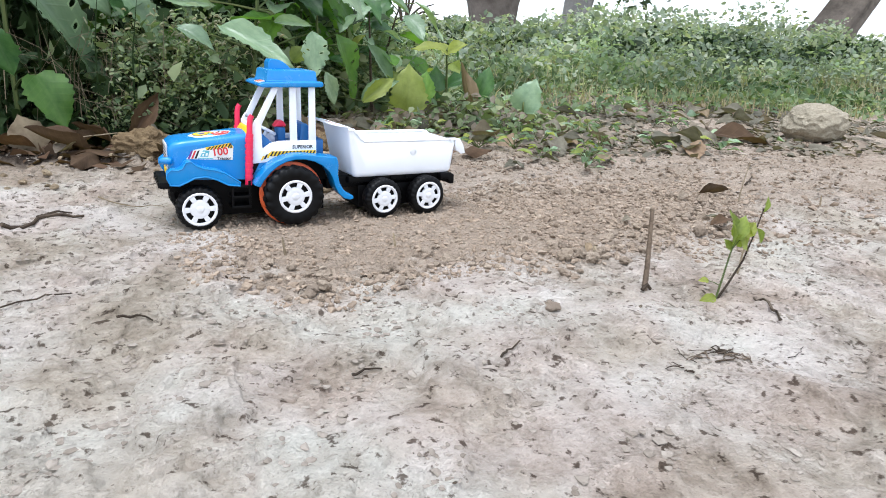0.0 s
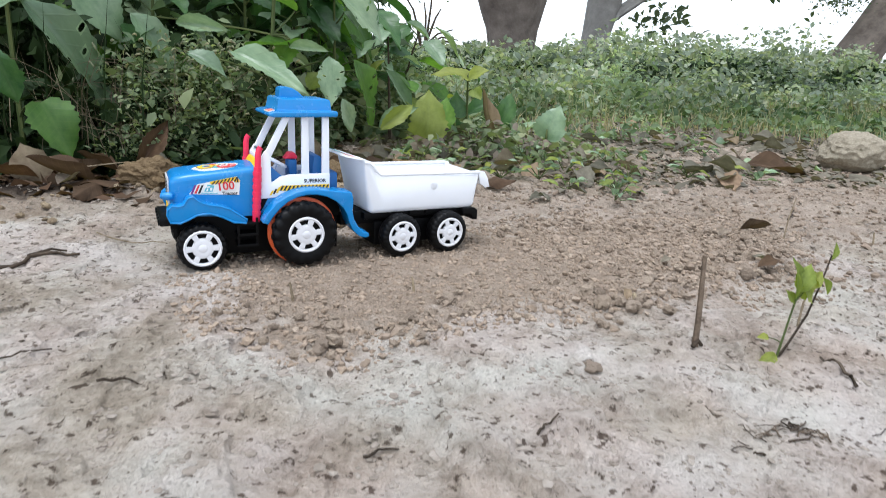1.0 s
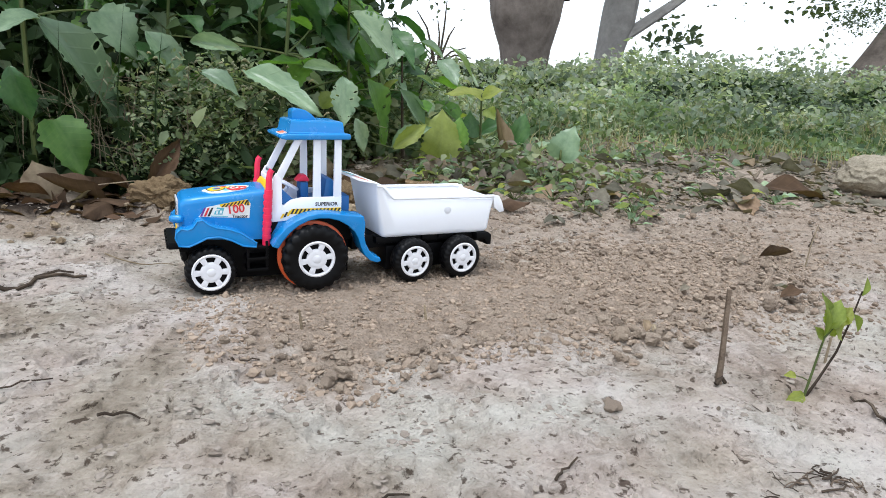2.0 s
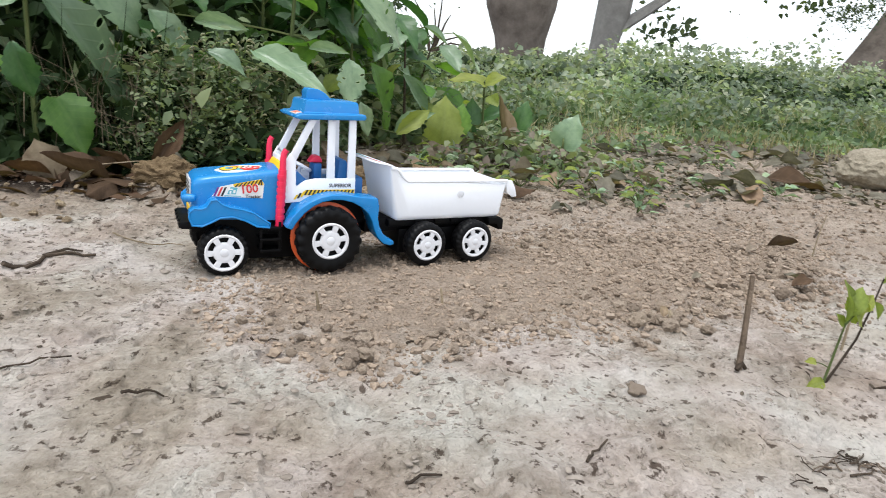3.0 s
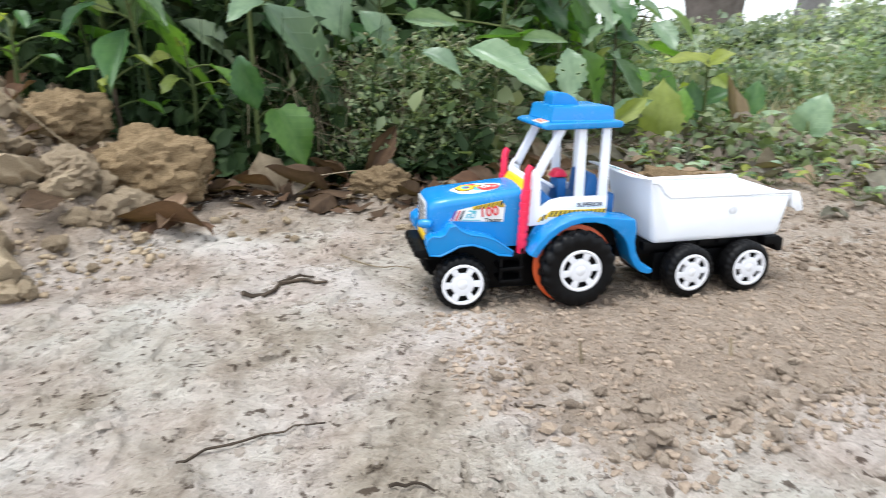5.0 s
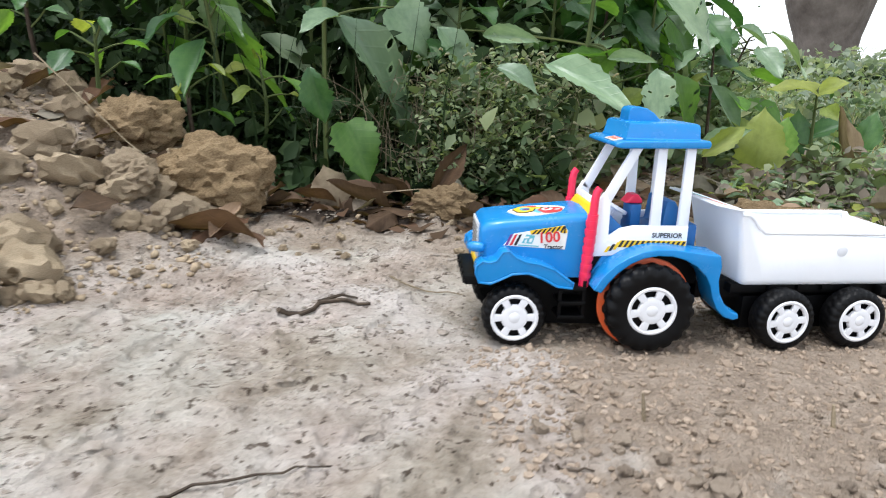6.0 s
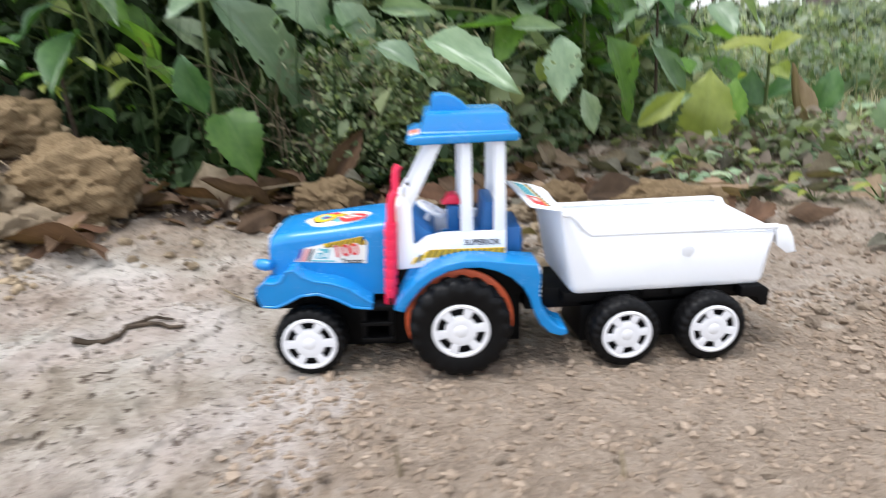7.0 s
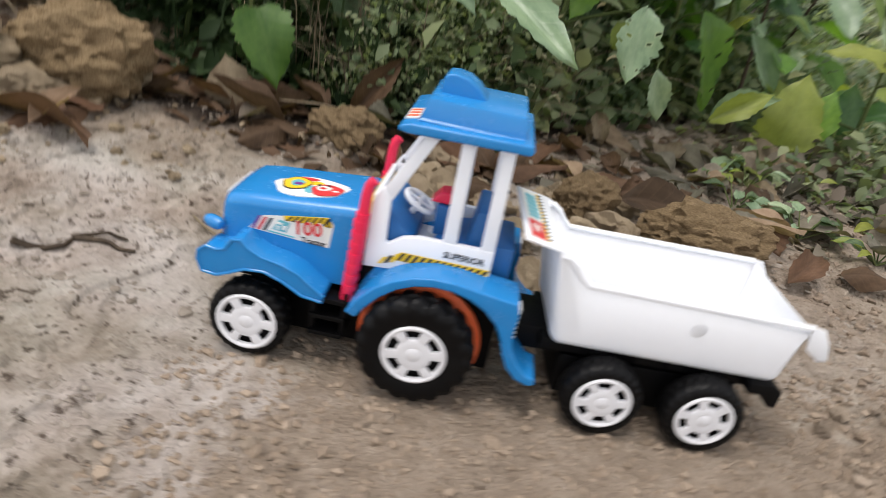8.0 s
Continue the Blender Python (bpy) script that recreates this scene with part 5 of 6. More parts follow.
tagged(leaf_cloud("shaded_litter", shade, (0.018, 0.045), WEED_SHADE, rng, 0.6, 0.6), "leaves coloured dark as shade, low under the plants", "undergrowth", kind="stuff")
# canopy out of view, added to keep sky light off the bed
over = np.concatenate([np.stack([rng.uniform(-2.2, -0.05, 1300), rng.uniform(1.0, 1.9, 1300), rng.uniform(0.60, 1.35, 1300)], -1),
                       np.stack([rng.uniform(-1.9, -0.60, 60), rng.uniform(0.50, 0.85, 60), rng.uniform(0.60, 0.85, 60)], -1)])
tagged(leaf_cloud("overhanging_leaves", over, (0.07, 0.15), WEED_SHADE, rng), "unseen leaves added above the bed to shade it", "leaves", kind="stuff")
tagged(leaf_cloud("shaded_weeds", clumped(20000, 160, 0.07, (0.25, 0.55), -2.2, 0.8, 0.75, 2.0, lambda x, y: left_bed(x, y) & (x < 0.02 + 0.28 * (y + 0.2))), (0.025, 0.060), WEED_SHADE, rng), "leafy undergrowth behind the plants, shade put into its colour", "undergrowth", kind="stuff")
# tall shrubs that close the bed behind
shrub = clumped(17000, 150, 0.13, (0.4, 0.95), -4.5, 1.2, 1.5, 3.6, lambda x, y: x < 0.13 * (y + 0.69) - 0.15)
tagged(leaf_cloud("tall_shrubs", shrub, (0.04, 0.10), WEED_SHADE, rng), "dense green shrubs behind the bed, coloured as in shade", "shrubs", kind="stuff")
# low cover on the slope, thicker and taller away from the bare ground
low = clumped(8000, 340, 0.05, (0.03, 0.09), 0.35, 3.2, 0.80, 2.4, right_low)
tagged(leaf_cloud("ground_cover", low, (0.018, 0.048), WEED, rng), "low green ground cover at the foot of the bank", "ground cover", kind="stuff")
def on_bank(x, y):
    return x > 0.24 * (y + 0.69) + 0.08


def lowered(pts):
    """The bank runs out towards the bed: its plants stand lower there."""
    g = height(pts[:, 0], pts[:, 1])
    k = 0.52 + 0.48 * smooth01((pts[:, 0] / (pts[:, 1] + 0.68) - 0.50) / 0.17)
    return np.stack([pts[:, 0], pts[:, 1], g + (pts[:, 2] - g) * k], -1)


bank = clumped(40000, 420, 0.065, (0.04, 0.26), 0.6, 8.0, 1.8, 4.6, on_bank)
tagged(leaf_cloud("bank_shrubs", lowered(bank), (0.015, 0.050), BANK_LEAF, rng, slim=0.62), "grey-green shrubs along a low bank", "shrubs", kind="stuff")
herb = clumped(19000, 210, 0.06, (0.05, 0.28), 0.6, 8.0, 1.7, 4.4, on_bank)
tagged(leaf_cloud("bank_herbs", lowered(herb), (0.012, 0.045), HERB_LEAF, rng, slim=0.55), "yellow-green herbs among the shrubs of the bank", "herbs", kind="stuff")
# near-black leaves stand for the shade between the shrubs
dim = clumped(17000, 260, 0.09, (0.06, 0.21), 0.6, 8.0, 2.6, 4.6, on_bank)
tagged(leaf_cloud("bank_undergrowth", lowered(dim), (0.03, 0.08), WEED_SHADE, rng), "undergrowth coloured dark as the shade between the bank's shrubs", "undergrowth", kind="stuff")
gx, gy = scatter(11000, 0.7, 5.0, 0.95, 3.0, lambda x, y: (y > plants_from(x) - 0.35 + 0.25 * lumps(x, y, 0.5, 33)) & (x > 0.3 + 0.3 * y))
tagged(blades_cloud("dry_grass", np.stack([gx, gy, height(gx, gy)], -1), (0.015, 0.085), DRY_GRASS, rng, 0.0015, 0.9), "straw-coloured dry grass before the bank", "dry grass", kind="stuff")
far = clumped(9000, 120, 0.22, (0.15, 0.45), -1, 14, 7.5, 11, lambda x, y: x > 0.1)
tagged(leaf_cloud("far_shrubs", lowered(far), (0.06, 0.14), BANK_LEAF, rng), "distant pale green shrubs behind the bank", "shrubs", kind="stuff")
# taller shoots that stand out of the bank against the sky
shoots = []
for k in range(150):
    y = rng.uniform(2.6, 4.2)
    x = rng.uniform(0.25 * (y + 0.7) + 0.3, 1.25 * (y + 0.7))
    z0 = float(height(x, y))
    tall = rng.uniform(0.20, 0.34) + (rng.uniform(0, 0.16) if k % 4 == 0 else 0)
    for j in range(26):
        t = rng.uniform(0.4, 1)
        shoots.append((x + rng.normal() * 0.045 + 0.05 * t * math.sin(k), y + rng.normal() * 0.04, z0 + tall * t))
tagged(leaf_cloud("bank_shoots", lowered(np.array(shoots)), (0.022, 0.058), BANK_LEAF, rng, slim=0.62), "leafy shoots standing out of the bank", "shoots", kind="stuff")
gx, gy = scatter(5500, 0.5, 6.5, 1.25, 3.4, lambda x, y: (y > plants_from(x) - 0.05 + 0.1 * lumps(x, y, 0.4, 31)) & (x > 0.3 + 0.3 * y))
tagged(blades_cloud("grass", np.stack([gx, gy, height(gx, gy)], -1), (0.03, 0.14), GRASS, rng, 0.0020, 0.8), "pale green grass at the foot of the bank", "grass", kind="stuff")
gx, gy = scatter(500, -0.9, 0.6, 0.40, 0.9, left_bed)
tagged(blades_cloud("bed_stalks", np.stack([gx, gy, height(gx, gy)], -1), (0.10, 0.34), WEED_SHADE, rng, 0.0018, 0.35), "thin stalks among the weeds", "stalks", kind="stuff")
# herbs that have strayed from the bank onto the litter
sx, sy = scatter(160, 0.5, 3.0, 0.6, 1.9, lambda x, y: (y < plants_from(x) + 0.1) & (y > plants_from(x) - 0.55 + 0.3 * lumps(x, y, 0.4, 51)) & (x > 0.28 + 0.30 * y))
i = rng.randint(0, len(sx), 1300)
tall = rng.uniform(0.02, 0.085, len(sx))[i]
hz = rng.beta(1.2, 1.6, len(i)) * tall
px, py = sx[i] + rng.normal(size=len(i)) * 0.028, sy[i] + rng.normal(size=len(i)) * 0.028
tagged(leaf_cloud("stray_herbs", np.stack([px, py, height(px, py) + 0.003 + hz], -1), (0.010, 0.034), HERB_LEAF, rng, slim=0.55), "small green herbs scattered over the litter", "herbs", kind="stuff")
# dull tangle of low weeds where the bed runs out
px, py = scatter(5200, 0.34, 1.10, 0.46, 1.10, lambda x, y: rng.uniform(size=len(x)) < 0.9 * np.exp(-((x - 0.66) / 0.22) ** 2 - ((y - 0.74) / 0.17) ** 2))
hz = rng.beta(1.1, 2.0, len(px)) * 0.085 * np.exp(-((px - 0.64) / 0.24) ** 2 - ((py - 0.80) / 0.20) ** 2)
tangle = np.stack([px, py, height(px, py) + 0.004 + hz], -1)
tagged(leaf_cloud("weed_tangle", tangle[::2], (0.014, 0.038), WEED_GREY, rng, 0.7, 0.7), "dull green tangle of low weeds", "weeds", kind="stuff")
tagged(leaf_cloud("withered_tangle", tangle[1::3], (0.014, 0.040), LEAF_DULL, rng, 0.7, 0.5), "withered leaves caught in the weed tangle", "dead leaves", kind="stuff")
# pale curled flower spikes among the weeds
bm_v, bm_t = [], []
for k in range(420):
    c = np.array((rng.normal(-0.02, 0.08), rng.uniform(0.52, 0.68), 0.03 + rng.uniform(0.05, 0.22)))
    a, l = rng.uniform(0, 6.28), rng.uniform(0.010, 0.020)
    d = np.array((math.cos(a) * 0.7, math.sin(a) * 0.5, rng.uniform(-0.2, 0.9))) * l
    u = np.array((-math.sin(a), math.cos(a), 0)) * 0.0018
    v = np.array((0, 0, 1)) * 0.0018
    i = len(bm_v)
    for t in (0, 0.4, 0.8):
        q = c + d * t + np.array((0, 0, -l * 0.5 * t * t))
        bm_v += [q + u, q + v, q - u, q - v]
    bm_v.append(c + d + np.array((0, 0, -l * 0.6)))
    for r in (0, 4):
        for s in range(4):
            s2 = (s + 1) % 4
            bm_t += [(i + r + s, i + r + s2, i + r + 4 + s2), (i + r + s, i + r + 4 + s2, i + r + 4 + s)]
    bm_t += [(i + 8 + s, i + 8 + (s + 1) % 4, i + 12) for s in range(4)]
tagged(stuff_mesh("flower_spikes", np.array(bm_v), np.array(bm_t), SPIKE), "pale curled flower spikes on the weeds", "flower spikes", kind="stuff")


# ---- trees ----
def tree(label, trunk, limbs, seed, bark=BARK, leaves=5200, crown=(2.6, 1.6)):
    """trunk: rows of x, y, z, radius; limbs: lists of such rows; a high crown of many small leaves."""
    foot = Vector(trunk[0][:3])
    t = thing("tree", label, "tree", "trees on the bank", Matrix.Translation(foot))
    r = random.Random(seed)
    for name, rows in [("trunk", trunk)] + [("limb", l) for l in limbs]:
        bm = bmesh.new()
        rings = []
        fine = []
        for (a, b) in zip(rows, rows[1:]):
            fine += [tuple(a[i] + (b[i] - a[i]) * k / 6 for i in range(4)) for k in range(6)]
        fine.append(rows[-1])
        for x, y, z, rad in fine:
            rings.append([bm.verts.new(Vector((x, y, z)) - foot + Vector((math.cos(w), math.sin(w), 0)) * rad * (1 + 0.10 * noise.noise((math.cos(w) * 2 + seed, math.sin(w) * 2, z * 1.6)) + 0.05 * math.sin(5 * w + seed) + 0.035 * noise.noise((math.cos(w) * 9, math.sin(w) * 9 + seed, z * 2.5))))
                          for w in [2 * math.pi * k / 48 for k in range(48)]])
        for a, b in zip(rings, rings[1:]):
            for k in range(48):
                bm.faces.new((a[k], a[(k + 1) % 48], b[(k + 1) % 48], b[k]))
        bm.faces.new(rings[-1])
        part(name, bm, bark, t)
    rr = np.random.RandomState(seed)
    ends = np.array([l[-1][:3] for l in limbs])
    cl = ends[rr.randint(0, len(ends), 46)] + rr.normal(size=(46, 3)) * (crown[0] * 0.5, crown[0] * 0.5, crown[1] * 0.4) + (0, 0, 0.7)
    cen = cl[rr.randint(0, 46, leaves)] + rr.normal(size=(leaves, 3)) * (0.26, 0.26, 0.16)
    c = leaf_cloud("crown", cen - np.array(foot), (0.07, 0.15), CROWN_LEAF, rr)
    c.parent = t
    c["label"] = "crown of many small dark leaves"
    return t


tree("thick grey-brown tree trunk forking above the bank", [(3.02, 6.0, 0.21, 0.300), (3.02, 6.0, 0.43, 0.225), (3.01, 6.0, 0.66, 0.260), (2.99, 6.0, 0.96, 0.360), (2.98, 6.0, 1.31, 0.400)],
     [[(2.80, 6.0, 1.16, 0.240), (2.35, 6.1, 2.21, 0.170), (1.95, 6.3, 3.41, 0.080)], [(3.20, 6.0, 1.16, 0.250), (3.65, 6.0, 2.31, 0.180), (4.25, 6.2, 3.51, 0.080)]], 3)
tree("slanting grey tree trunk with a side limb", [(4.57, 7.0, 0.26, 0.210), (4.62, 7.0, 0.67, 0.165), (4.71, 7.0, 1.11, 0.200), (4.75, 7.0, 1.51, 0.200)],
     [[(4.71, 7.0, 0.89, 0.130), (5.10, 7.0, 1.14, 0.110), (5.55, 7.0, 1.45, 0.090), (6.35, 7.0, 2.31, 0.040)], [(4.71, 7.0, 1.31, 0.170), (4.65, 7.1, 2.41, 0.120), (4.35, 7.2, 3.61, 0.060)]], 8, BARK_HAZE)
tree("dark leaning tree trunk on the bank", [(6.50, 5.0, 0.22, 0.290), (6.69, 5.0, 0.59, 0.250), (7.10, 5.0, 1.17, 0.240), (7.45, 5.0, 1.67, 0.230)],
     [[(7.40, 5.0, 1.57, 0.200), (7.95, 5.1, 2.67, 0.120), (8.35, 5.2, 3.47, 0.060)], [(7.25, 5.0, 1.42, 0.120), (6.85, 5.0, 2.17, 0.090), (6.35, 5.1, 3.07, 0.050)]], 12, BARK_DARK)
# leafy twigs that hang into view
hang = []
for x, y, z, n, sx, sz in ((5.95, 6.8, 1.56, 70, 0.42, 0.10), (5.3, 6.9, 1.62, 60, 0.36, 0.10), (6.24, 4.9, 1.14, 520, 0.12, 0.09), (6.50, 4.9, 1.27, 420, 0.17, 0.1), (1.24, 3.3, 0.86, 70, 0.10, 0.18), (1.02, 3.2, 0.95, 110, 0.10, 0.2), (1.42, 3.3, 0.98, 40, 0.10, 0.1)):
    hang += list(np.array((x, y, z)) + rng.normal(size=(n, 3)) * (sx, 0.15, sz))
tagged(leaf_cloud("hanging_twigs", np.array(hang), (0.014, 0.044), CROWN_LEAF, rng), "sparse hanging leafy twigs against the sky", "twigs", kind="stuff")
bare = thing("bare_bush", "bare dark branching twigs against the white sky", "bush", m=Matrix.Translation(on_ground(1.70, 4.8)))
for k, (x, z) in enumerate(((1.94, 0.54), (1.99, 0.46), (1.68, 0.74), (1.83, 0.70), (1.57, 0.60), (2.06, 0.40), (1.75, 0.90), (1.50, 0.80))):
    mid = (1.66 + 0.02 * k % 0.07, 4.8, 0.36 + 0.03 * (k % 4))
    a = on_ground(1.66, 4.8)
    stem_part(bare, [a, mid, ((mid[0] + x) / 2 + 0.01, 4.8, (mid[2] + z) / 2 + 0.05), (x, 4.8, z)], 0.014, 0.004, WOOD_STEM, "branch", 6)


# ---- stones, clods and litter ----
def lump_mesh(name, mat, seed, detail=2, rough=0.35, flat=0.75):
    bm = bmesh.new()
    bmesh.ops.create_icosphere(bm, subdivisions=detail, radius=1.0)
    for v in bm.verts:
        p = v.co.copy()
        d = 1 + rough * noise.noise(p * 1.1 + Vector((seed * 7.3, 0, 0))) + rough * 0.8 * noise.noise(p * 2.7 + Vector((0, seed * 3.1, 0))) + (rough * 0.5 * noise.noise(p * 6 + Vector((0, 0, seed))) - rough * 0.35 * abs(noise.noise(p * 4 + Vector((seed, 0, seed)))) if detail > 2 else 0) + (rough * 0.25 * noise.noise(p * 13 + Vector((0, 0, seed))) if detail > 4 else 0)
        v.co = Vector((p.x * d, p.y * d * 0.9, p.z * d * flat))
    me = mesh_of(name, bm, mat)
    if detail <= 2:
        me.polygons.foreach_set("use_smooth", [detail > 1] * len(me.polygons))
    return me


def rock(name, label, x, y, size, mat, seed, sink=0.3, turn=0.0, group="", detail=5, rough=0.26):
    ob = tagged(new(name, lump_mesh(name, mat, seed, detail, rough, 1.0)), label, "rock" if size[0] > 0.02 else "stone", group)
    g = on_ground(x, y)
    ob.matrix_world = Matrix.Translation(g + Vector((0, 0, size[2] * (1 - sink)))) @ Matrix.Rotation(turn, 4, "Z") @ Matrix.Diagonal((*size, 1))
    return ob


rock("rock", "yellow-brown earthy rock at the edge of the litter", -0.082, 0.385, (0.042, 0.030, 0.026), BROWN_ROCK, 3)
rock("boulder", "grey weathered boulder beside the path", 1.545, 0.55, (0.088, 0.085, 0.052), PALE_ROCK, 6, 0.25, 0.3, rough=0.13)
rock("rock", "large brown crumbly rock against the earth heap", -0.375, 0.33, (0.070, 0.055, 0.055), BROWN_ROCK, 9, 0.25, 0.4)
rock("rock", "brown earthy rock half buried in the heap", -0.52, 0.42, (0.060, 0.05, 0.045), BROWN_ROCK, 12, 0.3, 1.1)
rock("rock", "broken pale brown rock on the heap", -0.44, 0.24, (0.040, 0.035, 0.028), RUBBLE, 14, 0.3, 2.0)

rock("rock", "broad yellow-brown earthy rock lying behind the trailer", 0.325, 0.34, (0.068, 0.045, 0.030), BROWN_ROCK, 17, 0.28, 0.2)
rock("rock", "smaller brown earthy rock behind the tractor", 0.20, 0.36, (0.042, 0.034, 0.028), BROWN_ROCK, 19, 0.3, 0.9)

CLODS = [lump_mesh("clod", CLOD, 30 + k, 3, 0.42, 0.8) for k in range(6)]
HEAPS = [lump_mesh("heap_stone", RUBBLE, 50 + k, 3, 0.40, 0.8) for k in range(6)]


def lump_pose(x, y, r, rr, sink=0.35):
    s = r * rr.uniform(0.75, 1.25)
    return Matrix.Translation(on_ground(x, y, r * (0.8 - sink))) @ Euler((rr.uniform(-.5, .5), rr.uniform(-.5, .5), rr.uniform(0, 6.28))).to_matrix().to_4x4() @ Matrix.Diagonal((s, r, r * rr.uniform(0.7, 1.0), 1))


def lump_stuff(name, xs, ys, rs, mat, seed, sink=0.3, flat=0.75, smooth=False):
    """Many small lumps joined as one mesh."""
    rr = np.random.RandomState(seed)
    bm = bmesh.new()
    bmesh.ops.create_icosphere(bm, subdivisions=1, radius=1.0)
    v0 = np.array([v.co for v in bm.verts])
    f0 = np.array([[v.index for v in f.verts] for f in bm.faces])
    bm.free()
    n = len(xs)
    v = v0[None] * (1 + 0.30 * rr.normal(size=(n, len(v0), 1)).clip(-1.3, 1.3))
    v = v * (rs[:, None] * rr.uniform(0.7, 1.3, (n, 3)))[:, None, :] * (1, 1, flat)
    v += np.stack([xs, ys, height(xs, ys) + rs * (flat - 0.05 - sink)], -1)[:, None, :]
    return stuff_mesh(name, v.reshape(-1, 3), (np.arange(n)[:, None, None] * len(v0) + f0[None]).reshape(-1, 3), mat, smooth)


# twigs and straws
def twig(label, pts, r, mat=WOOD_STEM, name="twig", group="twigs on the ground"):
    o = thing(name, label, "twig", group, Matrix.Translation(Vector(pts[0])))
    stem_part(o, pts, r, r * 0.55, mat, "shaft", 7)
    return o


def ground_line(*xy, lift=0.002):
    """A crooked line over the ground through the given places."""
    r = random.Random(int(abs(xy[0][0]) * 9000 + abs(xy[-1][1]) * 7000))
    out = []
    for (ax, ay), (bx, by) in zip(xy, xy[1:]):
        j = 0.07 * math.hypot(bx - ax, by - ay)
        out += [on_ground(ax + (bx - ax) * t + r.uniform(-j, j), ay + (by - ay) * t + r.uniform(-j, j), lift + r.uniform(0, 0.0016)) for t in (0, 0.3, 0.62)]
    return out + [on_ground(*xy[-1], lift)]


t = twig("thin dark forked twig lying on the crust", ground_line((-0.205, 0.040), (-0.180, 0.062), (-0.155, 0.068), (-0.128, 0.072)), 0.0026)
stem_part(t, ground_line((-0.176, 0.064), (-0.160, 0.080), (-0.142, 0.083)), 0.0022, 0.0010, WOOD_STEM, "side_shoot", 6)
twig("short dark twig on the pale crust", ground_line((-0.064, -0.255), (-0.052, -0.251), (-0.040, -0.252)), 0.0012)
twig("dark twig on the pale crust", ground_line((-0.190, -0.215), (-0.165, -0.200), (-0.130, -0.195), (-0.105, -0.185)), 0.0010)
twig("thin straw lying near the front wheel", ground_line((-0.120, 0.135), (-0.080, 0.128), (-0.045, 0.120)), 0.0010, STRAW)
twig("dark twig among the weeds", ground_line((0.90, 0.11), (0.96, 0.16), (1.00, 0.20)), 0.0018)
twig("thin pale stem leaning over the litter", [on_ground(-0.22, 0.40), on_ground(-0.20, 0.40, 0.022), on_ground(-0.12, 0.41, 0.030), on_ground(-0.06, 0.43, 0.026)], 0.0013, STRAW)
twig("long straw across the litter", [on_ground(-0.62, 0.36, 0.08), on_ground(-0.50, 0.35, 0.04), on_ground(-0.36, 0.30, 0.01)], 0.0011, STRAW)
# matted dry weed in the foreground
rm = random.Random(9)
for k in range(22):
    a = rm.uniform(-0.5, 3.4)
    c = (0.375 + rm.gauss(0, 0.022), -0.414 + rm.gauss(0, 0.009))
    l = rm.uniform(0.006, 0.017)
    twig("matted dark dry weed stem on the crust", ground_line(c, (c[0] + l * math.cos(a), c[1] + l * 0.7 * math.sin(a)), (c[0] + 2 * l * math.cos(a + rm.uniform(-.5, .5)), c[1] + 1.2 * l * math.sin(a + 0.4)), lift=0.001), rm.uniform(0.0004, 0.0010), WOOD_STEM if k % 3 else STALK)
for xy in (((0.093, -0.367), (0.103, -0.362), (0.115, -0.364)), ((0.140, -0.190), (0.150, -0.187), (0.158, -0.188)), ((0.018, -0.171), (0.027, -0.168), (0.040, -0.166)), ((0.205, -0.372), (0.214, -0.364), (0.226, -0.360))):
    twig("short dark splinter of wood on the crust", ground_line(*xy, lift=0.0012), 0.0011)
twig("pale split chip of wood among the clods", [on_ground(0.402, -0.190, 0.001), on_ground(0.407, -0.182, 0.005), on_ground(0.412, -0.172, 0.010)], 0.0036, STRAW, name="wood_chip")
twig("small forked dry twig on the crust", ground_line((0.478, -0.372), (0.490, -0.345), (0.497, -0.322)), 0.0016)

stake = thing("dry_stick", "dry brown stick standing upright in the crust", "stick", m=Matrix.Translation(on_ground(0.402, -0.279)))
g = on_ground(0.402, -0.279, -0.006)
stem_part(stake, [g, g + Vector((-0.001, 0, 0.03)), g + Vector((-0.002, 0.001, 0.058)), g + Vector((-0.004, 0.001, 0.087))], 0.0030, 0.0020, STALK, "shaft", 8)
stem_part(stake, [g + Vector((-0.006, -0.004, 0.007)), g + Vector((0.0, -0.002, 0.012)), g + Vector((0.006, -0.001, 0.006))], 0.0022, 0.0016, WOOD_STEM, "root_collar", 6)

seedling = thing("seedling", "small light green seedling with two stems in bare earth", "seedling", m=Matrix.Translation(on_ground(0.466, -0.305)))
s0 = on_ground(0.466, -0.305, -0.004)


def S(x, z, y=0.0):
    return s0 + Vector((x, y, z))


stem_part(seedling, [S(0, 0), S(0.004, 0.022), S(0.008, 0.046), S(0.012, 0.066)], 0.0012, 0.0007)
stem_part(seedling, [S(0, 0), S(0.012, 0.018), S(0.026, 0.042), S(0.034, 0.068), S(0.040, 0.094)], 0.0013, 0.0006, WOOD_STEM)
stem_part(seedling, [S(0.010, 0.055), S(0.016, 0.062), S(0.022, 0.068)], 0.0007, 0.0005, STEM, "leaf_stalk", 5)
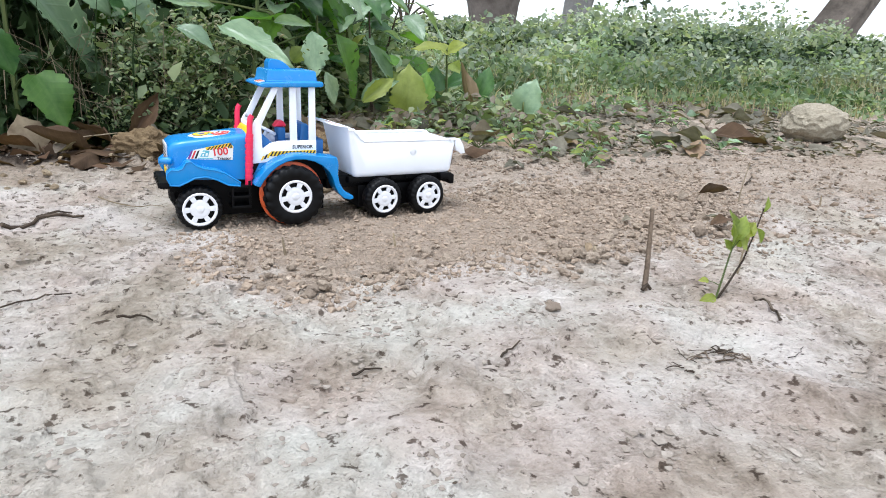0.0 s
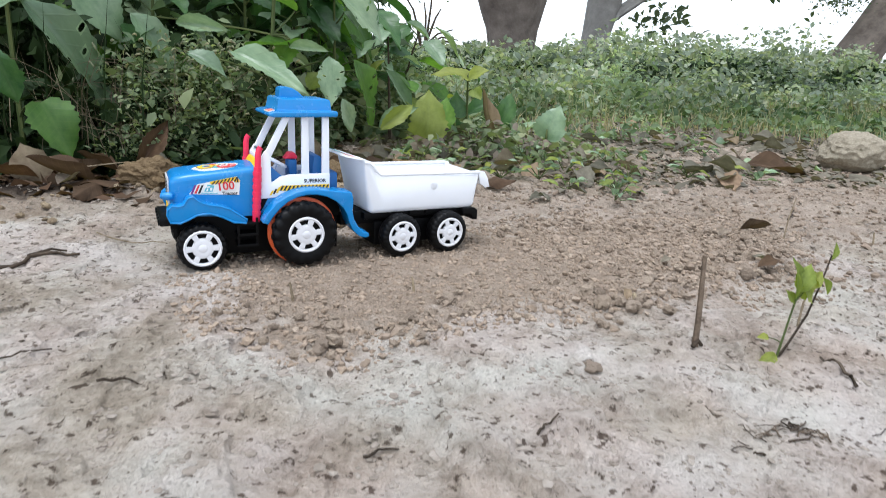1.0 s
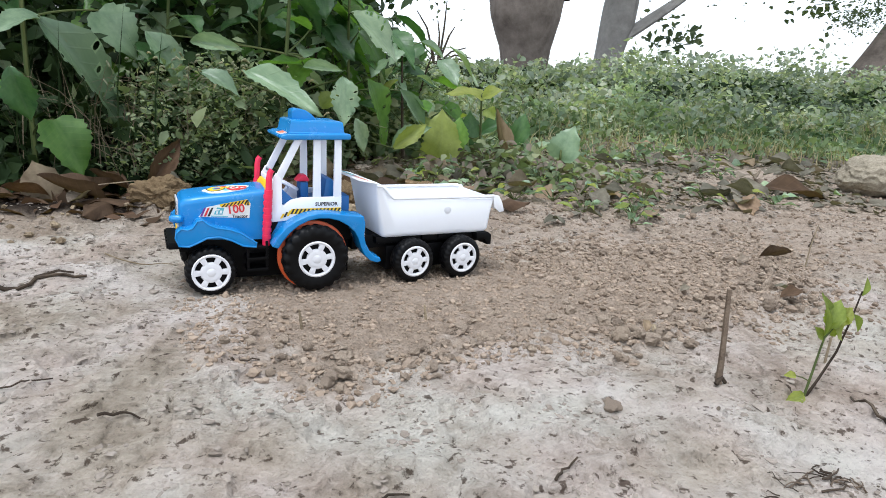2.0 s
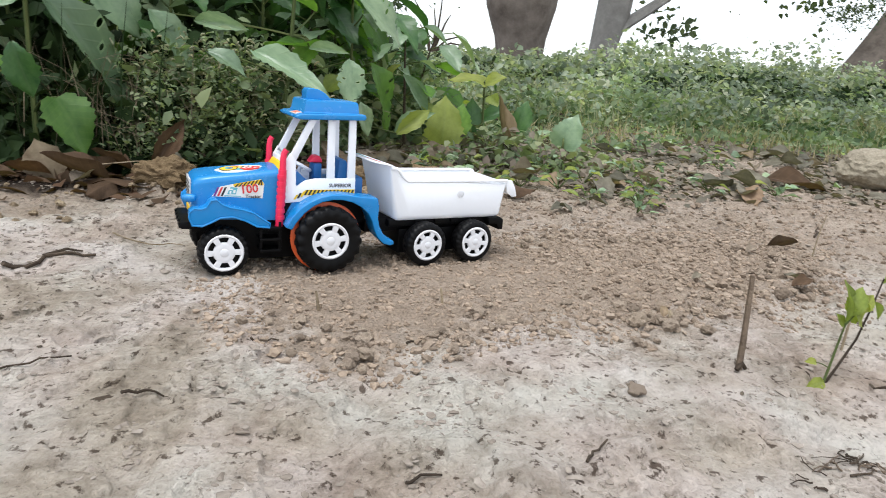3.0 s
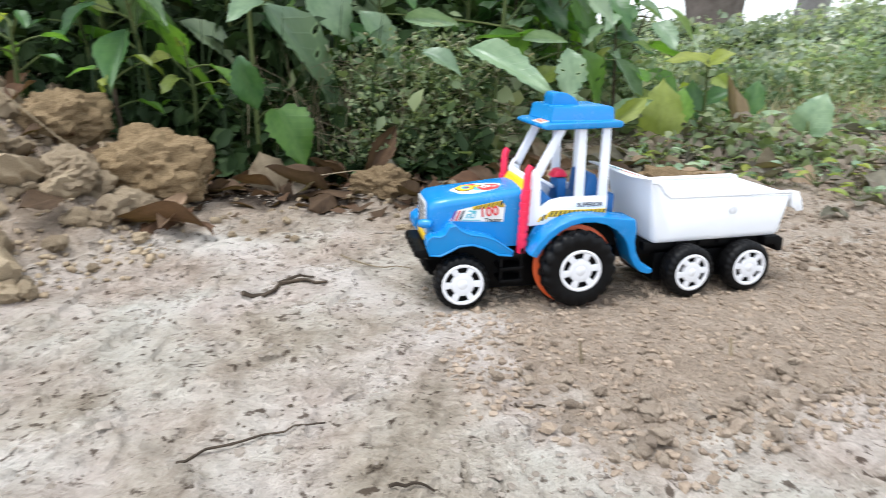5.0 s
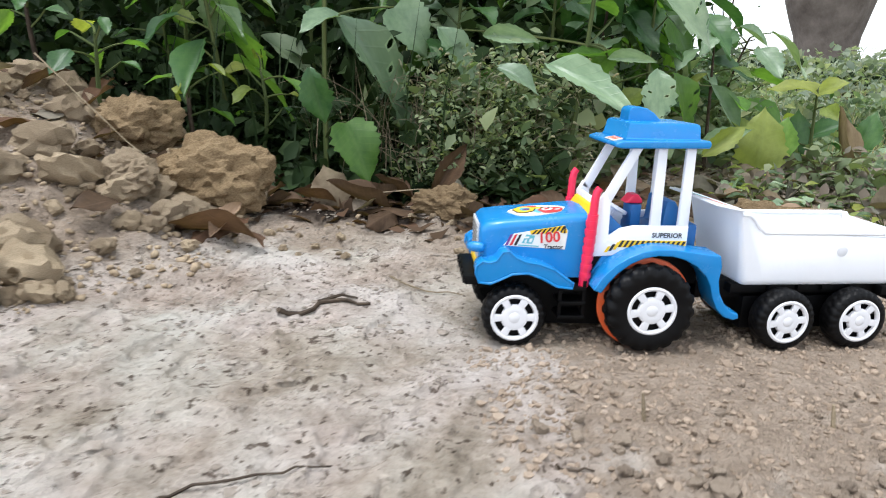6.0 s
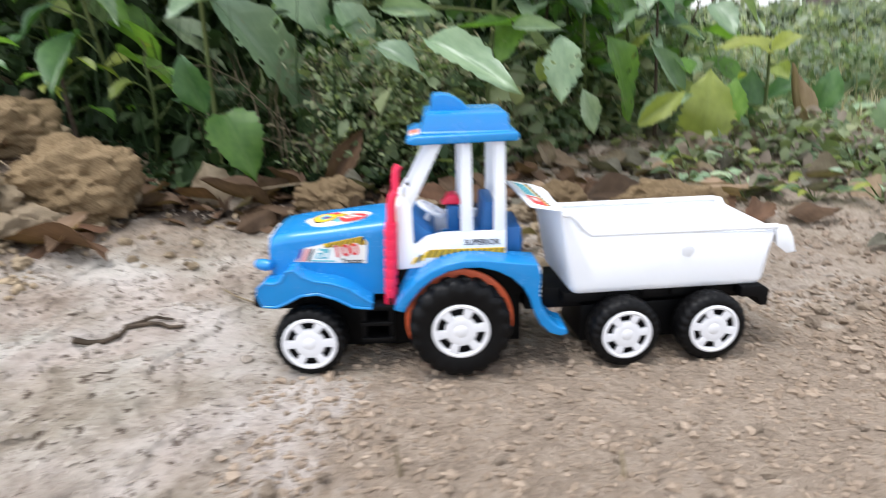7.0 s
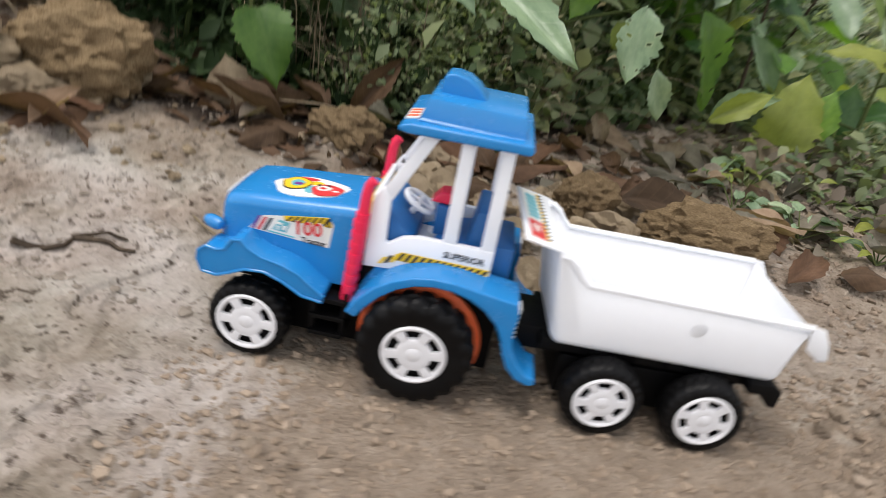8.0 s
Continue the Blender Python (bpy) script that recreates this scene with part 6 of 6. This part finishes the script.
for v, b, tp, w, roll in ((0, S(0.010, 0.058), S(0.004, 0.094), 0.019, 0.3), (0, S(0.012, 0.064), S(0.020, 0.088), 0.017, -0.5), (2, S(0.018, 0.066), S(0.034, 0.052), 0.019, 0.2), (0, S(0.020, 0.068), S(0.036, 0.080), 0.014, 0.4),
                          (1, S(0.009, 0.052), S(0.001, 0.066), 0.012, 0.0), (0, S(0.012, 0.062), S(0.026, 0.066), 0.016, 0.9), (0, S(0.033, 0.066), S(0.024, 0.082), 0.012, 0.0), (3, S(0.036, 0.074), S(0.046, 0.058), 0.009, 0.4),
                          (3, S(0.040, 0.090), S(0.043, 0.106), 0.006, 0.0), (0, S(-0.004, 0.008, -0.004), S(-0.030, 0.006, -0.010), 0.011, 0.1), (0, S(-0.012, 0.024), S(-0.024, 0.026), 0.007, 0.0)):
    add_leaf(seedling, "lime", v, b, tp, w, (0.1, -0.7, 0.7), roll)
stem_part(seedling, [S(0.003, 0.018), S(-0.005, 0.022), S(-0.012, 0.024)], 0.0006, 0.0004, STEM, "leaf_stalk", 5)
twig("tiny dry sprout standing in the crust", [on_ground(0.53, -0.265, -0.003), on_ground(0.533, -0.264, 0.02), on_ground(0.54, -0.262, 0.036)], 0.0013, STRAW)
twig("thin dry stalk standing in the earth", [on_ground(0.80, 0.02, -0.003), on_ground(0.803, 0.02, 0.03), on_ground(0.81, 0.02, 0.06)], 0.0012, STRAW)
for x, y in ((0.20, -0.105), (0.08, -0.11), (0.93, -0.02)):
    twig("thin dry stub in the soil", [on_ground(x, y, -0.003), on_ground(x - 0.002, y, 0.012), on_ground(x - 0.003, y, 0.018)], 0.0016, STRAW)


# dead leaves
def dead_leaf(key, v, x, y, long, wide, turn, tilt, roll, lift, label, up=0.0):
    g = on_ground(x, y, lift)
    d = Vector((math.cos(turn) * math.cos(tilt), math.sin(turn) * math.cos(tilt), math.sin(tilt))) * long
    ob = tagged(new("dead_leaf", BLADES[key][v]), label, "dead leaf", "fallen leaves")
    ob.matrix_world = blade_pose(g, g + d, wide, (0, -0.2, 1), roll)
    return ob


def placed_dead(key, v, base, tip, wide, roll, label):
    ob = tagged(new("dead_leaf", BLADES[key][v]), label, "dead leaf", "fallen leaves")
    ob.matrix_world = blade_pose(base, tip, wide, (0, -0.9, 0.4), roll)
    return ob


placed_dead("tan", 2, (-0.233, 0.400, 0.023), (-0.256, 0.415, 0.086), 0.062, 0.1, "pale tan dry leaf standing on its stalk")
placed_dead("tan", 3, (0.656, 0.807, 0.045), (0.629, 0.824, 0.178), 0.026, 0.4, "withered pale leaf hanging among the green ones")
placed_dead("rust", 3, (-0.106, 0.470, 0.034), (-0.0565, 0.505, 0.113), 0.034, 0.2, "curled rust-red dry leaf among the weeds")
dead_leaf("rust", 1, 1.16, 0.50, 0.20, 0.055, -0.35, 0.02, 0.2, 0.016, "long flat brown dry leaf beside the boulder")
LABELS = {"grey": "fallen grey-green leaf on the bare ground", "tan": "curled pale tan dry leaf on the ground", "rust": "curled rust-brown dry leaf on the ground", "dull": "grey-brown withered leaf in the litter"}
rl = random.Random(5)
for k in range(150):
    x = rl.uniform(-1.0, 0.42)
    y = 0.34 + 0.30 * rl.random() ** 1.4 + (0.06 if x > 0.1 else 0)
    if float(heap(x, y)) > 0.12:
        continue
    key = rl.choice(("rust", "rust", "rust", "rust", "rust", "tan", "dull", "dull")) if x > 0.0 else rl.choice(("rust", "rust", "rust", "rust", "rust", "rust", "dull"))
    dead_leaf(key, rl.randrange(4), x, y, rl.uniform(0.04, 0.095), rl.uniform(0.022, 0.045), rl.uniform(0, 6.28), rl.choice((0.0, 0.05, 0.10, 0.18, 0.4)), rl.uniform(-0.5, 0.5), rl.uniform(0.004, 0.012), LABELS[key])
for k in range(128):
    x = rl.uniform(0.30, 1.85)
    y = rl.uniform(0.30, 0.5) + rl.random() ** 1.3 * (0.35 + 0.55 * (x - 0.3))
    key = rl.choice(("dull", "dull", "dull", "dull", "dull", "dull", "dull", "tan", "grey"))
    dead_leaf(key, rl.randrange(4), x, y, rl.uniform(0.04, 0.12), rl.uniform(0.02, 0.055), rl.uniform(0, 6.28), rl.choice((0.0, 0.04, 0.10, 0.2)), rl.uniform(-0.3, 0.3), rl.uniform(0.004, 0.010), LABELS[key])
for x, y, long, turn, key in ((0.505, 0.262, 0.035, 0.4, "dull"), (0.535, 0.250, 0.032, 1.9, "dull"), (0.70, 0.27, 0.05, 0.6, "tan"), (0.64, 0.31, 0.045, 2.7, "dull"), (0.395, -0.185, 0.022, 1.1, "tan"), (0.70, 0.04, 0.030, 0.5, "dull"), (0.635, -0.105, 0.036, 0.1, "rust"), (0.68, -0.088, 0.030, 2.4, "dull"), (0.52, -0.07, 0.020, 0.4, "dull")):
    dead_leaf(key, 0, x, y, long, long * 0.45, turn, 0.1, 0.2, 0.006, LABELS[key])
dead_leaf("rust", 3, 0.765, 0.070, 0.066, 0.014, 0.12, 0.02, 0.2, 0.004, "narrow dark brown curled leaf on bare earth")
dead_leaf("rust", 1, -0.275, 0.205, 0.165, 0.052, 3.0, 0.24, 0.5, 0.010, "long arched red-brown dry leaf on the earth heap")
for x, y, turn, key in ((0.06, 0.30, 0.4, "rust"), (0.12, 0.42, 2.2, "rust"), (0.40, 0.30, 1.0, "rust"), (0.43, 0.42, 2.9, "tan"), (0.26, 0.27, 5.2, "dull"), (0.17, 0.25, 3.6, "tan"), (0.46, 0.35, 0.2, "rust"), (0.30, 0.45, 0.9, "rust")):
    dead_leaf(key, int(x * 100) % 4, x, y, 0.07, 0.030, turn, 0.12, 0.3, 0.014, LABELS[key])
dead_leaf("rust", 1, 0.235, 0.38, 0.13, 0.05, 0.25, 0.10, 0.3, 0.020, "long arched red-brown dry leaf leaning on a rock")
dead_leaf("tan", 3, -0.33, 0.20, 0.06, 0.024, 1.2, 0.5, 0.2, 0.008, "curled pale dry leaf on the earth heap")

rk = random.Random(31)
for k in range(26):
    x, y = rk.uniform(-0.80, -0.31), rk.uniform(0.16, 0.62)
    key = rk.choice(("rust", "rust", "rust", "tan"))
    dead_leaf(key, rk.randrange(4), x, y, rk.uniform(0.05, 0.10), rk.uniform(0.022, 0.042), rk.uniform(0, 6.28), rk.choice((0.05, 0.2, 0.35)), rk.uniform(-0.5, 0.5), 0.012, "curled brown dry leaf on the earth heap")
for k, (x, y, h) in enumerate(((-0.47, 0.50, 0.15), (-0.60, 0.46, 0.13), (-0.40, 0.56, 0.17), (-0.72, 0.52, 0.16), (-0.54, 0.60, 0.20))):
    g = on_ground(x, y)
    leafy_plant("small yellow-green sprig growing out of the earth heap", (x, y), (x + 0.02 * math.sin(k), y - 0.02, g.z + h), [], 60 + k, 7, ("lime", "green", "dark"), (0.030, 0.055), name="sprig", low=0.45)

# low weeds that creep out onto the bare ground
for i, (x, y) in enumerate(((0.62, 0.34), (0.70, 0.30), (0.66, 0.25), (0.74, 0.36), (0.80, 0.42), (0.60, 0.42), (0.96, 0.44), (1.10, 0.40), (0.52, 0.42), (0.45, 0.46), (0.38, 0.50), (0.70, 0.50), (0.86, 0.60), (0.57, 0.55), (1.25, 0.75), (1.0, 0.70), (0.42, 0.62), (0.50, 0.66), (0.60, 0.70), (0.66, 0.62), (0.74, 0.68), (0.55, 0.80), (0.68, 0.82), (0.80, 0.78), (0.90, 0.86), (0.46, 0.74), (1.02, 0.94), (1.15, 1.0), (0.36, 0.58), (0.60, 0.90), (1.35, 0.98), (1.5, 1.1))):
    r = random.Random(80 + i)
    p = thing("creeping_weed", "small creeping green weed on the bare ground", "weed", "creeping weeds", Matrix.Translation(on_ground(x, y)))
    for k in range(9):
        a = r.uniform(0, 6.28)
        q = on_ground(x + math.cos(a) * 0.02, y + math.sin(a) * 0.02, r.uniform(0.008, 0.028))
        l = r.uniform(0.014, 0.034)
        add_leaf(p, r.choice(("weed", "weed", "grey", "lime")), r.randrange(3), q, q + Vector((math.cos(a) * l, math.sin(a) * l, r.uniform(-0.006, 0.010))), l * 0.5, (0, -0.3, 1))
        stem_part(p, [on_ground(x, y), q], 0.0010, 0.0007, STEM, "stem", 4)

# stones of the earth heap
rh = random.Random(11)
made = 0
while made < 270:
    x, y = rh.uniform(-0.85, -0.22), rh.uniform(-0.02, 0.75)
    if float(heap(x, y)) < 0.003:
        continue
    r = rh.choice((0.007, 0.009, 0.011, 0.014, 0.018, 0.024, 0.030))
    ob = tagged(new("heap_stone", HEAPS[made % 6]), "dry brown earth lump on the heap", "earth lump", "lumps of the earth heap")
    ob.matrix_world = lump_pose(x, y, r, rh, 0.25)
    made += 1
# lesser lumps scattered along the bed's edge
made = 0
while made < 42:
    x, y = rh.uniform(-0.30, 0.02), 0.20 + 0.17 * rh.random()
    ob = tagged(new("earth_lump", HEAPS[made % 6]), "small dry earth lump beside the leaf litter", "earth lump", "lumps along the bed's edge")
    ob.matrix_world = lump_pose(x, y, rh.choice((0.003, 0.004, 0.005, 0.006, 0.007)), rh, 0.35)
    made += 1
# dry lumps that have rolled down behind the toys
made = 0
while made < 95:
    x, y = rh.uniform(-0.02, 0.42), 0.17 + 0.24 * rh.random()
    if math.hypot((x - 0.325) / 0.075, (y - 0.34) / 0.055) < 1 or x - 0.30 > 0.5 * (y - 0.15):
        continue
    ob = tagged(new("earth_lump", HEAPS[made % 6]), "dry brown earth lump behind the toys", "earth lump", "lumps behind the toys")
    ob.matrix_world = lump_pose(x, y, rh.choice((0.005, 0.007, 0.009, 0.012, 0.016, 0.020)), rh, 0.3)
    made += 1
hx, hy = scatter(8000, -1.3, -0.22, -0.08, 1.1, lambda x, y: heap(x, y) > 0.002)
tagged(lump_stuff("heap_crumbs", hx, hy, 0.0014 + 0.0056 * rng.beta(1, 2.5, len(hx)), RUBBLE, 5, smooth=True), "loose brown earth crumbs on the heap", "earth crumbs", kind="stuff")

# crumbs and bits over the crust
cx, cy = scatter(13000, -0.1, 0.9, -0.30, 0.30, lambda x, y: in_patch(x, y) + 0.03 * lumps(x, y, 0.07, 40) > -0.012)
tagged(lump_stuff("soil_crumbs", cx, cy, 0.0008 + 0.0044 * rng.beta(1, 4.5, len(cx)), CRUMB, 6, 0.4), "loose brown soil crumbs on the patch", "soil crumbs", kind="stuff")
cx, cy = scatter(7500, 0.10, 1.5, -0.20, 0.75, lambda x, y: (rng.uniform(size=len(x)) < 0.8) & ((x > 0.38) | (y > 0.17)))
tagged(lump_stuff("path_crumbs", cx, cy, 0.0010 + 0.0068 * rng.beta(1, 4, len(cx)), CRUMB, 7, 0.35), "small loose earth crumbs along the path", "earth crumbs", kind="stuff")
cx, cy = scatter(1500, -0.7, 1.1, -0.55, 0.40, lambda x, y: in_patch(x, y) < 0)
tagged(lump_stuff("crust_grit", cx, cy, 0.0006 + 0.0020 * rng.beta(1, 5, len(cx)), FLAKE, 8), "pale grit on the crust", "grit", kind="stuff")
# dark crumbs: bark and earth, also in place of small pebble shadows
cx, cy = scatter(2400, -0.7, 1.3, -0.55, 0.45, lambda x, y: (rng.uniform(size=len(x)) < 0.2 + 0.3 * smooth01((y + 0.42) / 0.15)) & (in_patch(x, y) < 0.02) & (lumps(x, y, 0.12, 71) + 0.5 * grain(x, y, 0.03, 72) > 0.12))
tagged(lump_stuff("dark_crumbs", cx, cy, 0.0006 + 0.0022 * rng.beta(1, 4, len(cx)), BROWN_BIT, 9, 0.25, 0.45), "small dark crumbs of bark and earth, some standing for pebble shadows", "bark crumbs", kind="stuff")
cx, cy = scatter(1000, -0.7, 1.3, -0.55, 0.45, lambda x, y: (rng.uniform(size=len(x)) < 0.12 + 0.25 * smooth01((y + 0.42) / 0.15) + 0.6 * smooth01((y - 0.05) / 0.2)) & (lumps(x, y, 0.12, 71) + 0.5 * grain(x, y, 0.03, 72) > 0.10 - smooth01((y - 0.05) / 0.2)))
tagged(leaf_cloud("dark_bits", np.stack([cx, cy, height(cx, cy) + 0.001], -1), (0.003, 0.008), BROWN_BIT, rng, 1.2, 0.36, 0.12), "dark bits of bark and leaf on the crust", "bark bits", kind="stuff")
lx, ly = scatter(17000, -1.1, 2.2, 0.26, 1.7, lambda x, y: (rng.uniform(size=len(x)) < smooth01((y - 0.26) / 0.16)) & (y < plants_from(x) + 0.3) & (heap(x, y) < 0.1) & (grain(x, y, 0.15, 61) > -0.35))
bits = np.stack([lx, ly, height(lx, ly) + rng.uniform(0.001, 0.006, len(lx))], -1)
# brown litter under the plants takes the darker leaf, standing for shade
under = lx < 0.22 + 0.1 * rng.normal(size=len(lx))
tagged(leaf_cloud("bed_litter", bits[under], (0.008, 0.045), LEAF_RUST, rng, 1.3, 0.55, 0.25), "brown broken leaf litter under the plants, darker for their shade", "leaf litter", kind="stuff")
tagged(leaf_cloud("litter_bits", bits[~under], (0.007, 0.042), LEAF_DULL, rng, 1.3, 0.55, 0.22), "broken dry leaf litter along the bed", "leaf litter", kind="stuff")

# low flakes and lumps of the trodden crust
cx, cy = scatter(30000, -0.75, 1.2, -0.55, 0.42, lambda x, y: (in_patch(x, y) < 0) & (lumps(x, y, 0.11, 44) + 0.6 * grain(x, y, 0.03, 45) > 0.10))
flakes = lump_stuff("crust_flakes", cx, cy, 0.0009 + 0.0060 * rng.beta(1, 5, len(cx)), FLAKE, 10, 0.12, 0.30)
tagged(flakes, "low flakes and lumps of the dry crust", "crust flakes", kind="stuff")

# lesser clods, thickest along the near edge and towards the path
cx, cy = scatter(3000, -0.02, 0.85, -0.25, 0.20, lambda x, y: (in_patch(x, y) + 0.02 * lumps(x, y, 0.06, 46) > -0.015) & (((in_patch(x, y) < 0.05) & (rng.uniform(size=len(x)) < 0.35 + 0.65 * smooth01((x - 0.05) / 0.1))) | (rng.uniform(size=len(x)) < 0.10 + 0.6 * smooth01((x - 0.25) / 0.3))) & ~((x > -0.06) & (x < 0.37) & (y > -0.045)))
tagged(lump_stuff("soil_clods", cx, cy, 0.0016 + 0.0042 * rng.beta(1, 3, len(cx)), CLOD, 12, 0.3), "loose tan clods along the soil's edge", "soil clods", kind="stuff")

# single soil clods, the larger ones gathered along the patch's edge
rc = random.Random(21)
made = 0
while made < 280:
    x, y = rc.uniform(0.0, 0.80), rc.uniform(-0.25, 0.16)
    d = float(in_patch(np.array(x), np.array(y)))
    if not -0.012 < d or (d > 0.07 and rc.random() < 0.6) or (-0.06 < x < 0.37 and y > -0.045):
        continue
    r = rc.choice((0.0024, 0.0030, 0.0038, 0.0050, 0.0068 if x > 0.28 else 0.0042)) if d < 0.07 else rc.uniform(0.0020, 0.0036)
    ob = new("clod", CLODS[made % 6])
    ob.parent = ground
    ob.matrix_world = lump_pose(x, y, r, rc)
    made += 1
for x, y, r in ((0.371, -0.179, 0.009), (0.388, -0.188, 0.007), (0.102, -0.212, 0.008), (0.090, -0.218, 0.006), (0.227, -0.134, 0.006), (0.406, -0.189, 0.007), (0.42, -0.17, 0.008), (0.289, -0.298, 0.006), (0.36, -0.10, 0.008), (0.06, -0.138, 0.006), (0.352, -0.211, 0.0065), (0.361, -0.219, 0.0055), (0.391, -0.200, 0.008), (0.429, -0.208, 0.007), (0.107, -0.180, 0.008), (0.60, -0.125, 0.009), (0.62, -0.10, 0.008), (0.66, -0.06, 0.010), (0.56, -0.11, 0.007), (0.73, 0.02, 0.010), (0.70, 0.06, 0.009)):
    ob = new("clod", CLODS[int(r * 1000) % 6])
    ob.parent = ground
    ob.matrix_world = lump_pose(x, y, r, rc)
